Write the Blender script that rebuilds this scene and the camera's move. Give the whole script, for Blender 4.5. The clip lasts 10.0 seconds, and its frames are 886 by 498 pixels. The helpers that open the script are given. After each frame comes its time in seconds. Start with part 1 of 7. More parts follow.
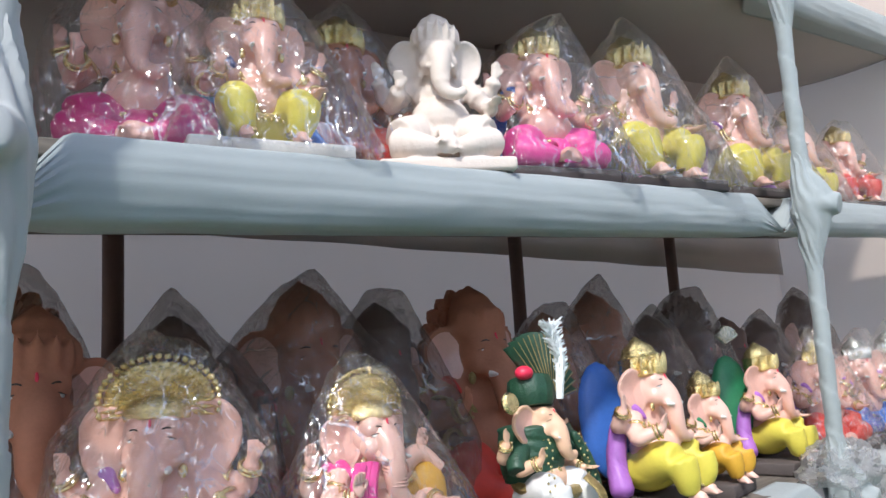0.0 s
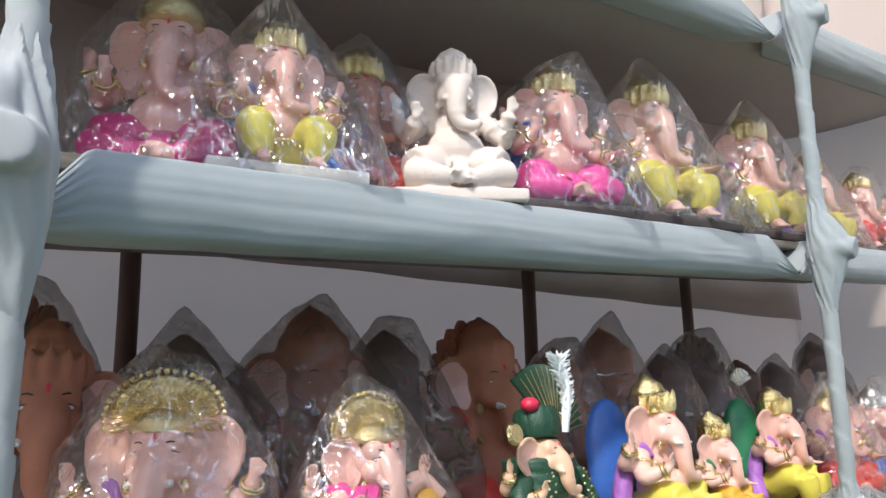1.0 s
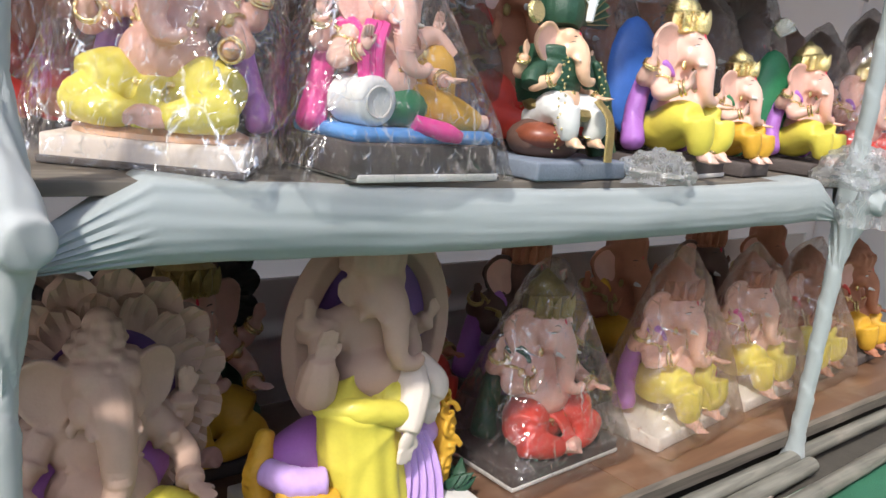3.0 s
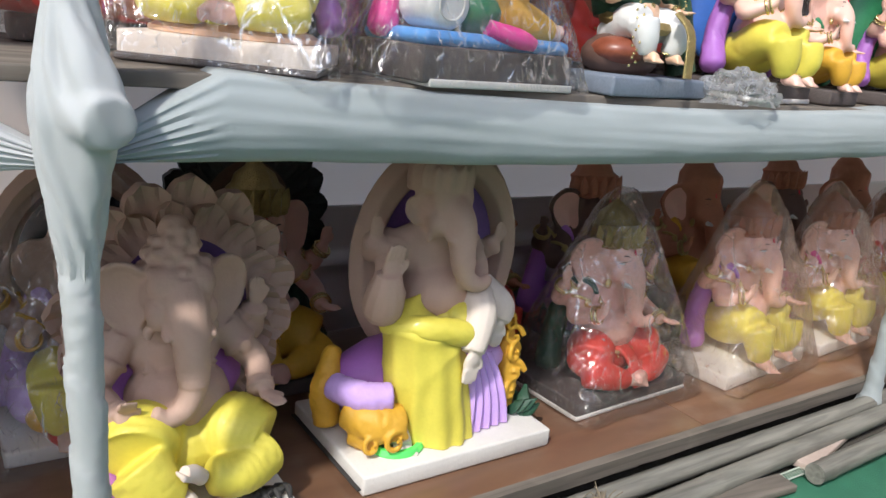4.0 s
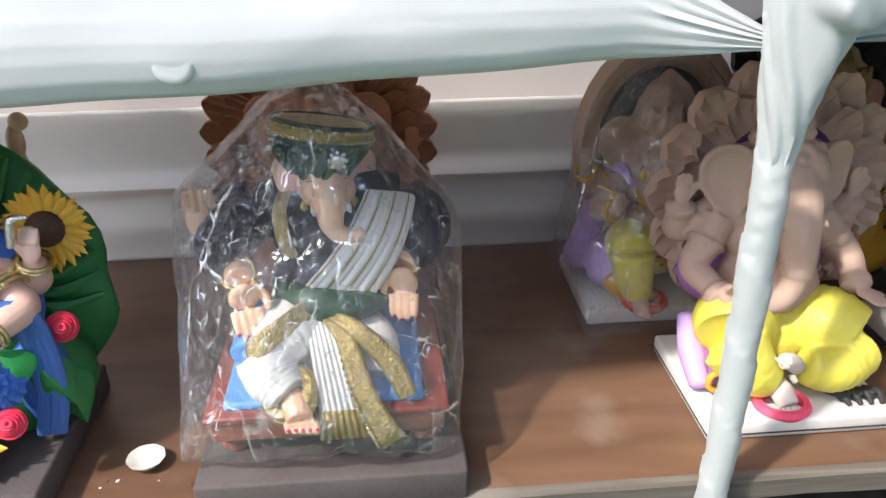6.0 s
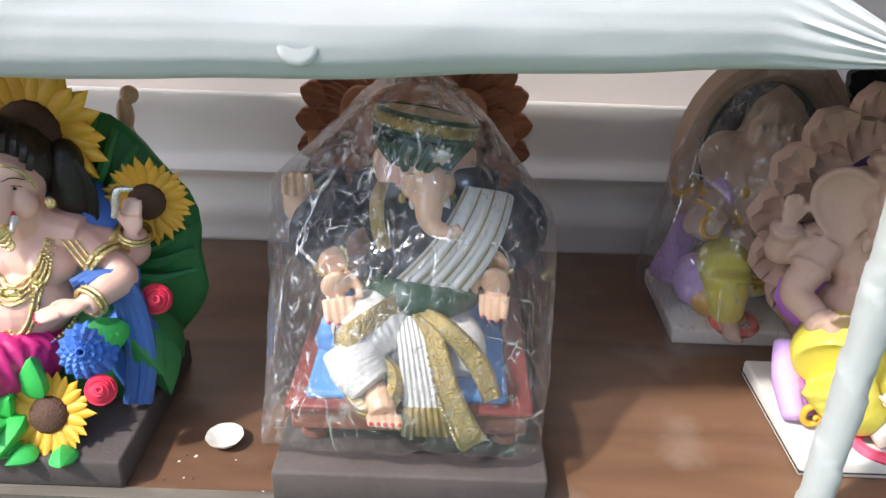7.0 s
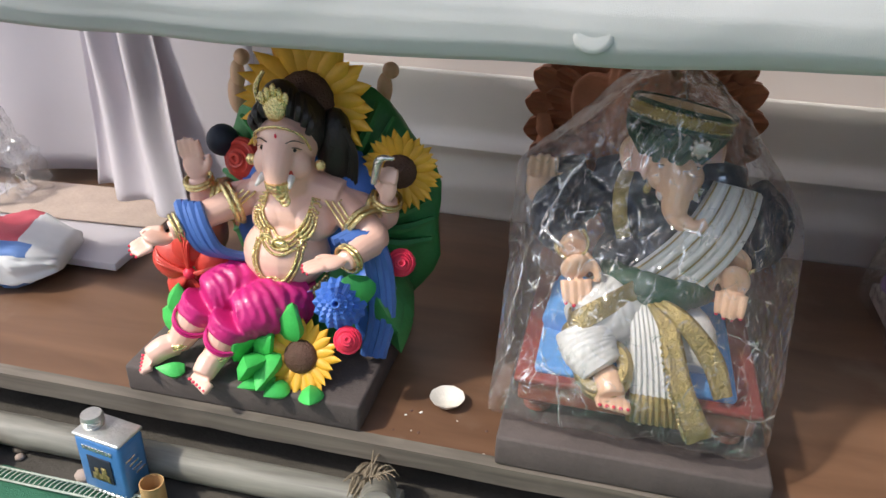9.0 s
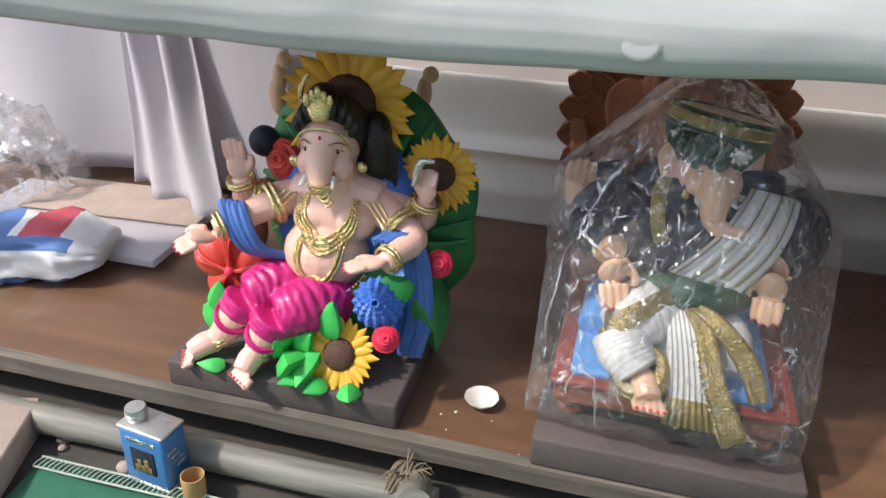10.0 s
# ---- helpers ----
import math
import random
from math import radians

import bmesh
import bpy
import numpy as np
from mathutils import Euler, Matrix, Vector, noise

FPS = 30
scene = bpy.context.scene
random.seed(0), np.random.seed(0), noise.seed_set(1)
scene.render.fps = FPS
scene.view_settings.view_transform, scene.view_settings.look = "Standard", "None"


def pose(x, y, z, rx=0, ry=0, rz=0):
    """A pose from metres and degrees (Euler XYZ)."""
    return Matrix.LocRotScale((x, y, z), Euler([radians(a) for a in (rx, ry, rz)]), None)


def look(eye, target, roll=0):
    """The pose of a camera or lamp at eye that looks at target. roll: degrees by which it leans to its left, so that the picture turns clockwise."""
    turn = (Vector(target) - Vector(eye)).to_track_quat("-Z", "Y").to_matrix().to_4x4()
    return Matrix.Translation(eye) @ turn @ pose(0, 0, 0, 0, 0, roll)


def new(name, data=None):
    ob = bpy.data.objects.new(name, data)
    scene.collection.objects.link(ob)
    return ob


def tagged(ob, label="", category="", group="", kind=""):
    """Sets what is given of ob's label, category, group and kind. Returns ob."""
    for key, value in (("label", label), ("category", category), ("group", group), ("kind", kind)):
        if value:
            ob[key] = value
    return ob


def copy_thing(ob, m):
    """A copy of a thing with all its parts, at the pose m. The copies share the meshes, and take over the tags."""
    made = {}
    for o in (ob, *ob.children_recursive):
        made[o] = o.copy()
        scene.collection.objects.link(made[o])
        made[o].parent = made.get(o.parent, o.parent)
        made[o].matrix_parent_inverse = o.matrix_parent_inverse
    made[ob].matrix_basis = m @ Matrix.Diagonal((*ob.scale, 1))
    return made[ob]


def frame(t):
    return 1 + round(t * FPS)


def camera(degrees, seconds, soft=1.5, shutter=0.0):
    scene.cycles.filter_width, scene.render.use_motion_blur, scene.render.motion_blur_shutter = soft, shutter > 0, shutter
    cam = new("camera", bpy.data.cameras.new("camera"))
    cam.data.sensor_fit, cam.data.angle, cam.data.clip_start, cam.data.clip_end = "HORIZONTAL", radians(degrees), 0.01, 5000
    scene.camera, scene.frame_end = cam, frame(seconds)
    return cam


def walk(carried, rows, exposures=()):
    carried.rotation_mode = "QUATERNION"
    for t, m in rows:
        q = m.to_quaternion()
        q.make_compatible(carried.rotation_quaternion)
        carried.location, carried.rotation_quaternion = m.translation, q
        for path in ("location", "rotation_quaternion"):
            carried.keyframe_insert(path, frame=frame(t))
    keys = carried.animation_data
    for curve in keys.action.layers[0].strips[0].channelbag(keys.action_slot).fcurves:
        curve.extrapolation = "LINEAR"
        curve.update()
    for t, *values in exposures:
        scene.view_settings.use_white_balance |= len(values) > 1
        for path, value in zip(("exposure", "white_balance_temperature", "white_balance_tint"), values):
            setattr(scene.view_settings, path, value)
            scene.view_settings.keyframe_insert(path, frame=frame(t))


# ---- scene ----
cam = camera(60.3, 10.0, soft=1.5)
PATH = [
    (0, (1.405, 0.607, 1.413), (2.737, 2.071, 1.702), -3.3),
    (0.5, (1.375, 0.596, 1.439), (2.651, 2.044, 1.965), -2.5),
    (1, (1.409, 0.584, 1.394), (2.695, 2.067, 1.777), -1.1),
    (1.5, (1.445, 0.563, 1.328), (2.765, 2.061, 1.444), 1.9),
    (2, (1.459, 0.562, 1.286), (2.774, 2.067, 1.22), 2.7),
    (2.5, (1.46, 0.567, 1.228), (2.729, 2.086, 0.94), 4.6),
    (4, (1.453, 0.573, 1.08), (2.558, 2.145, 0.525), 6.1),
    (4.5, (1.387, 0.609, 1.068), (2.286, 2.277, 0.426), 5.0),
    (5, (1.287, 0.672, 1.082), (1.946, 2.38, 0.277), 5.0),
    (5.5, (1.201, 0.715, 1.114), (1.561, 2.462, 0.209), 3.0),
    (6, (1.102, 0.71, 1.071), (1.248, 2.488, 0.166), -0.5),
    (6.2, (1.086, 0.73, 1.086), (1.161, 2.473, 0.108), -0.9),
    (7.3, (1.027, 0.732, 1.05), (1.004, 2.525, 0.165), 2.6),
    (7.5, (1.018, 0.731, 1.051), (0.983, 2.51, 0.138), 2.9),
    (8, (0.992, 0.713, 1.061), (0.842, 2.467, 0.112), 1.8),
    (8.5, (0.943, 0.689, 1.054), (0.628, 2.422, 0.107), 1.6),
    (9, (0.901, 0.677, 1.067), (0.514, 2.394, 0.117), 1.7),
    (9.5, (0.875, 0.662, 1.065), (0.483, 2.377, 0.113), 2.1),
    (10, (0.866, 0.649, 1.075), (0.44, 2.36, 0.129), 2.0),
]
EXPOSURES = [(t, ev, kelvin, 9) for t, ev, kelvin in ((0.0, 0.84, 6250), (0.5, 0.76, 6350), (1.0, 0.8, 6450), (1.5, 0.8, 6600), (2.5, 1.02, 6750), (4.0, 0.88, 6500), (4.5, 1.0, 6550), (5.5, 1.26, 6600), (6.2, 1.4, 6600), (7.5, 1.3, 6600), (8.0, 0.98, 6800), (8.5, 0.7, 6900), (9.0, 0.92, 6900), (10.0, 0.95, 6750))]
walk(cam, [(t, look(eye, target, roll)) for t, eye, target, roll in PATH], EXPOSURES)

# ---- world and sun ----
SUN_FROM = Vector((-0.74, -0.47, 1.0)).normalized()
world = bpy.data.worlds.new("world")
scene.world = world
world.use_nodes = True
wt = world.node_tree
sky = wt.nodes.new("ShaderNodeTexSky")
sky.sky_type = "NISHITA"
sky.sun_disc = False
sky.sun_elevation = math.asin(SUN_FROM.z)
sky.sun_rotation = math.atan2(SUN_FROM.x, SUN_FROM.y)
sky.dust_density = 1.5
wt.links.new(sky.outputs[0], wt.nodes["Background"].inputs[0])
wt.nodes["Background"].inputs[1].default_value = 0.15
sun_data = bpy.data.lights.new("sun", "SUN")
sun_data.energy = 1.95
sun_data.angle = radians(3.0)
sun_data.color = (1.0, 0.97, 0.92)
sun = new("sun", sun_data)
sun.matrix_world = look(SUN_FROM * 6, (0, 0, 0))

# ---- materials ----
MATS = {}


def mat(name, rgb, rough=0.6, metal=0.0, vary=0.18, scale=18.0, bump=0.12, fine=140.0, coat=0.0, sss=0.0):
    """A painted or raw surface: colour broken up at two scales, with fine relief."""
    m = bpy.data.materials.new(name)
    m.use_nodes = True
    nt = m.node_tree
    b = nt.nodes["Principled BSDF"]
    tc = nt.nodes.new("ShaderNodeTexCoord")
    n1 = nt.nodes.new("ShaderNodeTexNoise")
    n1.inputs["Scale"].default_value = scale
    n1.inputs["Detail"].default_value = 5
    n2 = nt.nodes.new("ShaderNodeTexNoise")
    n2.inputs["Scale"].default_value = fine
    n2.inputs["Detail"].default_value = 3
    mix = nt.nodes.new("ShaderNodeMix")
    mix.data_type = "RGBA"
    mix.inputs[6].default_value = (*[c * (1 - vary) for c in rgb], 1)
    mix.inputs[7].default_value = (*[min(1, c * (1 + vary)) for c in rgb], 1)
    mul = nt.nodes.new("ShaderNodeMath")
    mul.operation = "MULTIPLY_ADD"
    mul.inputs[1].default_value = 0.4
    bp = nt.nodes.new("ShaderNodeBump")
    bp.inputs["Strength"].default_value = bump
    bp.inputs["Distance"].default_value = 0.004
    L = nt.links.new
    L(tc.outputs["Object"], n1.inputs["Vector"])
    L(tc.outputs["Object"], n2.inputs["Vector"])
    L(n2.outputs[0], mul.inputs[0])
    L(n1.outputs[0], mul.inputs[2])
    sub = nt.nodes.new("ShaderNodeMath")
    sub.operation = "SUBTRACT"
    sub.inputs[1].default_value = 0.2
    L(mul.outputs[0], sub.inputs[0])
    L(sub.outputs[0], mix.inputs[0])
    L(mix.outputs[2], b.inputs["Base Color"])
    L(n2.outputs[0], bp.inputs["Height"])
    L(bp.outputs[0], b.inputs["Normal"])
    b.inputs["Roughness"].default_value = rough
    b.inputs["Metallic"].default_value = metal
    b.inputs["Coat Weight"].default_value = coat
    b.inputs["Coat Roughness"].default_value = 0.15
    MATS[name] = m
    return m


def film_mat(name, milk=0.08, rgb=(0.9, 0.92, 0.95), gloss=1.0, rough=0.1):
    """Thin clear plastic film: mostly see-through, glossy at grazing angles, a little milky, creased, with white
    highlights painted along the creases.
    """
    m = bpy.data.materials.new(name)
    m.use_nodes = True
    nt = m.node_tree
    nt.nodes.remove(nt.nodes["Principled BSDF"])
    out = nt.nodes["Material Output"]
    tr = nt.nodes.new("ShaderNodeBsdfTransparent")
    tr.inputs[0].default_value = (0.96, 0.96, 0.96, 1)
    gl = nt.nodes.new("ShaderNodeBsdfGlossy")
    gl.inputs["Roughness"].default_value = rough
    gl.inputs["Color"].default_value = (gloss, gloss, gloss, 1)
    df = nt.nodes.new("ShaderNodeBsdfTranslucent")
    df.inputs[0].default_value = (*rgb, 1)
    d2 = nt.nodes.new("ShaderNodeBsdfDiffuse")
    d2.inputs[0].default_value = (*rgb, 1)
    fr = nt.nodes.new("ShaderNodeFresnel")
    fr.inputs["IOR"].default_value = 1.45
    L = nt.links.new

    def op(kind, p, q):
        nd = nt.nodes.new("ShaderNodeMath")
        nd.operation = kind
        nd.use_clamp = kind == "MULTIPLY_ADD"
        for i, v in enumerate((p, q)):
            if isinstance(v, (int, float)):
                nd.inputs[i].default_value = v
            else:
                L(v, nd.inputs[i])
        return nd.outputs[0]

    tc = nt.nodes.new("ShaderNodeTexCoord")
    warp = nt.nodes.new("ShaderNodeTexNoise")
    warp.inputs["Scale"].default_value = 7
    warp.inputs["Detail"].default_value = 3
    vec = nt.nodes.new("ShaderNodeVectorMath")
    vec.operation = "MULTIPLY_ADD"
    vec.inputs[1].default_value = (0.09, 0.09, 0.09)
    L(tc.outputs["Object"], warp.inputs["Vector"])
    L(warp.outputs["Color"], vec.inputs[0])
    L(tc.outputs["Object"], vec.inputs[2])
    lines = None
    height = None
    for scale, width in ((11, 0.035), (34, 0.04), (80, 0.05)):
        mp = nt.nodes.new("ShaderNodeMapping")
        mp.inputs["Scale"].default_value = (1.0, 1.0, 0.45)
        mp.inputs["Rotation"].default_value = (0.3, 0.2, scale)
        L(vec.outputs[0], mp.inputs[0])
        vo = nt.nodes.new("ShaderNodeTexVoronoi")
        vo.feature = "DISTANCE_TO_EDGE"
        vo.inputs["Scale"].default_value = scale
        L(mp.outputs[0], vo.inputs["Vector"])
        rp = nt.nodes.new("ShaderNodeMapRange")
        rp.inputs["From Min"].default_value = width
        rp.inputs["From Max"].default_value = 0.0
        L(vo.outputs[0], rp.inputs["Value"])
        br = nt.nodes.new("ShaderNodeTexNoise")
        br.inputs["Scale"].default_value = scale * 0.8
        L(tc.outputs["Object"], br.inputs["Vector"])
        cut = nt.nodes.new("ShaderNodeMapRange")
        cut.inputs["From Min"].default_value = 0.52
        cut.inputs["From Max"].default_value = 0.68
        L(br.outputs[0], cut.inputs["Value"])
        ln = op("MULTIPLY", rp.outputs[0], cut.outputs[0])
        lines = ln if lines is None else op("MAXIMUM", lines, ln)
        hh = op("MULTIPLY", vo.outputs[0], 10.0 / scale)
        height = hh if height is None else op("ADD", height, hh)
    bp = nt.nodes.new("ShaderNodeBump")
    bp.inputs["Strength"].default_value = 0.8
    bp.inputs["Distance"].default_value = 0.032
    L(height, bp.inputs["Height"])
    for nd in (gl, d2, fr):
        L(bp.outputs[0], nd.inputs["Normal"])
    m1, m2, m3 = (nt.nodes.new("ShaderNodeMixShader") for _ in range(3))
    gf = op("ADD", op("MINIMUM", fr.outputs[0], 0.42), op("MULTIPLY", lines, 0.6))
    L(gf, m1.inputs[0])
    L(tr.outputs[0], m1.inputs[1])
    L(gl.outputs[0], m1.inputs[2])
    m3.inputs[0].default_value = 0.5
    L(df.outputs[0], m3.inputs[1])
    L(d2.outputs[0], m3.inputs[2])
    # Whitened creases: the mask also paints in thin crinkle highlights.
    L(op("ADD", op("MULTIPLY", lines, 0.3), milk), m2.inputs[0])
    L(m1.outputs[0], m2.inputs[1])
    L(m3.outputs[0], m2.inputs[2])
    L(m2.outputs[0], out.inputs[0])
    MATS[name] = m
    return m


def cloth_mat(name, rgb, weave=900.0, vary=0.07):
    m = mat(name, rgb, 0.85, 0, vary, 5.0, 0.25, weave)
    m.node_tree.nodes["Principled BSDF"].inputs["Sheen Weight"].default_value = 0.15
    return m


def wood_mat(name, dark, light, rough=0.5, grain=3.0, stretch=(1.0, 14.0, 14.0)):
    m = bpy.data.materials.new(name)
    m.use_nodes = True
    nt = m.node_tree
    b = nt.nodes["Principled BSDF"]
    tc = nt.nodes.new("ShaderNodeTexCoord")
    mp = nt.nodes.new("ShaderNodeMapping")
    mp.inputs["Scale"].default_value = stretch
    n1 = nt.nodes.new("ShaderNodeTexNoise")
    n1.inputs["Scale"].default_value = grain
    n1.inputs["Detail"].default_value = 8
    n1.inputs["Distortion"].default_value = 0.6
    n2 = nt.nodes.new("ShaderNodeTexNoise")
    n2.inputs["Scale"].default_value = 4.5
    n2.inputs["Detail"].default_value = 6
    cr = nt.nodes.new("ShaderNodeValToRGB")
    cr.color_ramp.elements[0].color = (*dark, 1)
    cr.color_ramp.elements[1].color = (*light, 1)
    cr.color_ramp.elements[0].position = 0.3
    cr.color_ramp.elements[1].position = 0.7
    dust = nt.nodes.new("ShaderNodeValToRGB")
    dust.color_ramp.elements[0].position = 0.56
    dust.color_ramp.elements[1].position = 0.74
    dm = nt.nodes.new("ShaderNodeMath")
    dm.operation = "MULTIPLY"
    dm.inputs[1].default_value = 0.3
    mix = nt.nodes.new("ShaderNodeMix")
    mix.data_type = "RGBA"
    mix.inputs[7].default_value = (0.42, 0.36, 0.3, 1)
    bp = nt.nodes.new("ShaderNodeBump")
    bp.inputs["Strength"].default_value = 0.15
    bp.inputs["Distance"].default_value = 0.003
    L = nt.links.new
    L(tc.outputs["Object"], mp.inputs[0])
    L(mp.outputs[0], n1.inputs["Vector"])
    L(tc.outputs["Object"], n2.inputs["Vector"])
    L(n1.outputs[0], cr.inputs[0])
    L(n2.outputs[0], dust.inputs[0])
    L(dust.outputs[0], dm.inputs[0])
    L(dm.outputs[0], mix.inputs[0])
    L(cr.outputs[0], mix.inputs[6])
    L(mix.outputs[2], b.inputs["Base Color"])
    L(n1.outputs[0], bp.inputs["Height"])
    L(bp.outputs[0], b.inputs["Normal"])
    b.inputs["Roughness"].default_value = rough
    MATS[name] = m
    return m


def thin_cloth(name, rgb, through_light):
    """Cloth thin enough for daylight to glow through it."""
    m = cloth_mat(name, rgb)
    nt = m.node_tree
    tl = nt.nodes.new("ShaderNodeBsdfTranslucent")
    tl.inputs[0].default_value = (*rgb, 1)
    mx = nt.nodes.new("ShaderNodeMixShader")
    mx.inputs[0].default_value = through_light
    nt.links.new(nt.nodes["Principled BSDF"].outputs[0], mx.inputs[1])
    nt.links.new(tl.outputs[0], mx.inputs[2])
    nt.links.new(mx.outputs[0], nt.nodes["Material Output"].inputs[0])
    return m


cloth_mat("cloth", (0.33, 0.365, 0.37), 900.0, 0.12)
cloth_mat("cloth_white", (0.525, 0.53, 0.53), 900.0, 0.1)
thin_cloth("cloth_wall", (0.95, 0.84, 0.77), 0.65)
cloth_mat("cloth_strip", (0.41, 0.425, 0.425), 900.0, 0.12)
cloth_mat("cloth_grey", (0.78, 0.745, 0.73))
cloth_mat("cloth_brown", (0.44, 0.38, 0.345))
thin_cloth("cloth_lilac", (0.74, 0.7, 0.74), 0.4)
wood_mat("plywood", (0.122, 0.064, 0.038), (0.19, 0.102, 0.061), 0.3, 2.5, (1.0, 5.0, 5.0))
wood_mat("old_plank", (0.085, 0.073, 0.06), (0.2, 0.17, 0.14), 0.75)
wood_mat("bamboo", (0.11, 0.105, 0.09), (0.25, 0.24, 0.205), 0.55, 4.0)
wood_mat("stool_wood", (0.16, 0.04, 0.02), (0.3, 0.09, 0.05), 0.35)
mat("earth", (0.07, 0.062, 0.052), 0.95, 0, 0.4, 9, 0.6, 80)
mat("net_green", (0.03, 0.16, 0.09), 0.7, 0, 0.3, 12, 0.8, 500)
mat("hem", (0.45, 0.5, 0.42), 0.85, 0, 0.2, 60, 0.5, 400)
mat("brick_pink", (0.42, 0.33, 0.28), 0.85, 0, 0.2, 14, 0.4, 120)
mat("skin", (0.8, 0.5, 0.41), 0.38, 0, 0.1, 14, 0.06, 160, 0.25)
mat("skin_pink", (0.76, 0.44, 0.36), 0.33, 0, 0.16, 14, 0.06, 160, 0.3)
mat("skin_pale", (0.8, 0.5, 0.33), 0.4, 0, 0.08, 14, 0.06, 160, 0.2)
# Darkened for shaded upper bodies; plaster_white doubles as the sunlit copy.
mat("plaster", (0.5, 0.335, 0.265), 0.8, 0, 0.09, 16, 0.15, 160)
mat("plaster_white", (0.7, 0.6, 0.53), 0.85, 0, 0.07, 16, 0.2, 160)
mat("base_white", (0.66, 0.63, 0.59), 0.75, 0, 0.08, 22, 0.25, 130)
mat("base_dark", (0.085, 0.068, 0.064), 0.8, 0, 0.3, 18, 0.3, 140)
mat("base_grey", (0.17, 0.2, 0.25), 0.6, 0, 0.3, 18, 0.3, 140)
mat("terracotta", (0.42, 0.17, 0.1), 0.75, 0, 0.2, 18, 0.2, 140)
mat("brown_dark", (0.12, 0.065, 0.05), 0.6, 0, 0.3, 14, 0.2, 120)
mat("gold", (0.86, 0.68, 0.34), 0.2, 1.0, 0.25, 60, 1.0, 230)
mat("gold_dull", (0.42, 0.32, 0.13), 0.33, 0.75, 0.35, 60, 1.0, 260)
mat("silver", (0.75, 0.75, 0.72), 0.25, 0.9, 0.3, 60, 0.8, 190)
mat("yellow", (0.7, 0.6, 0.085), 0.55, 0, 0.14, 18, 0.12, 120, 0.1)
mat("ochre", (0.66, 0.36, 0.035), 0.55, 0, 0.2, 18, 0.15, 120)
mat("petal", (0.72, 0.38, 0.03), 0.5, 0, 0.22, 22, 0.15, 120, 0.1)
mat("seed", (0.09, 0.04, 0.025), 0.7, 0, 0.3, 50, 0.8, 260)
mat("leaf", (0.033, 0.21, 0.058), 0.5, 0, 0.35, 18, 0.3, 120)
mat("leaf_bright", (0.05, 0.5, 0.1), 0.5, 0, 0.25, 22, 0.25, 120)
mat("green_cloth", (0.03, 0.2, 0.09), 0.5, 0, 0.25, 20, 0.2, 120, 0.1)
mat("green_dark", (0.018, 0.065, 0.035), 0.5, 0, 0.35, 60, 0.4, 200, 0.1)
mat("pink", (0.8, 0.06, 0.32), 0.5, 0, 0.16, 16, 0.12, 120, 0.1)
mat("magenta", (0.55, 0.016, 0.18), 0.45, 0, 0.22, 16, 0.12, 120, 0.15)
mat("rose", (0.75, 0.03, 0.08), 0.45, 0, 0.2, 26, 0.15, 120, 0.1)
mat("red", (0.6, 0.05, 0.035), 0.5, 0, 0.2, 18, 0.15, 120, 0.1)
mat("maroon", (0.26, 0.045, 0.035), 0.45, 0, 0.25, 18, 0.15, 120, 0.15)
mat("blue", (0.05, 0.16, 0.55), 0.5, 0, 0.2, 18, 0.15, 120, 0.1)
mat("shawl_blue", (0.055, 0.14, 0.42), 0.5, 0, 0.2, 18, 0.15, 120, 0.1)
mat("blue_mat", (0.1, 0.3, 0.66), 0.55, 0, 0.18, 18, 0.15, 120, 0.1)
mat("navy", (0.012, 0.017, 0.032), 0.65, 0, 0.4, 26, 0.2, 200)
mat("purple", (0.4, 0.15, 0.52), 0.55, 0, 0.18, 18, 0.15, 120, 0.1)
mat("lilac", (0.56, 0.36, 0.74), 0.65, 0, 0.14, 18, 0.15, 120)
mat("violet_oval", (0.17, 0.085, 0.28), 0.65, 0, 0.25, 18, 0.15, 120)
mat("violet_dark", (0.1, 0.045, 0.16), 0.6, 0, 0.25, 18, 0.15, 120)
mat("white_cloth", (0.7, 0.69, 0.67), 0.55, 0, 0.06, 18, 0.15, 120)
mat("hair", (0.02, 0.014, 0.012), 0.4, 0, 0.3, 30, 0.4, 160)
mat("ink", (0.03, 0.028, 0.027), 0.7, 0, 0.3, 30, 0.5, 160)
mat("neon_pink", (0.9, 0.09, 0.18), 0.55, 0, 0.08, 18, 0.1, 120)
mat("neon_green", (0.12, 0.8, 0.16), 0.55, 0, 0.08, 18, 0.1, 120)
mat("can_blue", (0.06, 0.2, 0.48), 0.35, 0.1, 0.2, 18, 0.1, 120, 0.3)
mat("tin", (0.6, 0.6, 0.58), 0.35, 0.8, 0.2, 40, 0.2, 160)
mat("cardboard", (0.5, 0.3, 0.13), 0.8, 0, 0.2, 30, 0.3, 200)
mat("dish", (0.72, 0.68, 0.62), 0.6, 0, 0.15, 60, 0.3, 200)
mat("sack_white", (0.72, 0.72, 0.73), 0.6, 0, 0.1, 22, 0.4, 500)
mat("sack_blue", (0.1, 0.2, 0.46), 0.6, 0, 0.15, 22, 0.4, 500)
mat("sack_red", (0.5, 0.07, 0.1), 0.6, 0, 0.15, 22, 0.4, 500)
mat("feather", (0.85, 0.87, 0.86), 0.9, 0, 0.06, 60, 0.8, 220)
mat("rope", (0.2, 0.16, 0.11), 0.9, 0, 0.3, 80, 0.8, 300)
film_mat("film", 0.025, (0.92, 0.88, 0.86))
film_mat("film_milky", 0.065, (0.85, 0.85, 0.88))
film_mat("film_amber", 0.15, (0.88, 0.6, 0.44))
# Back-row film: browned and milky, so its colour holds a dim haze.
film_mat("film_dim", 0.3, (0.42, 0.35, 0.31))
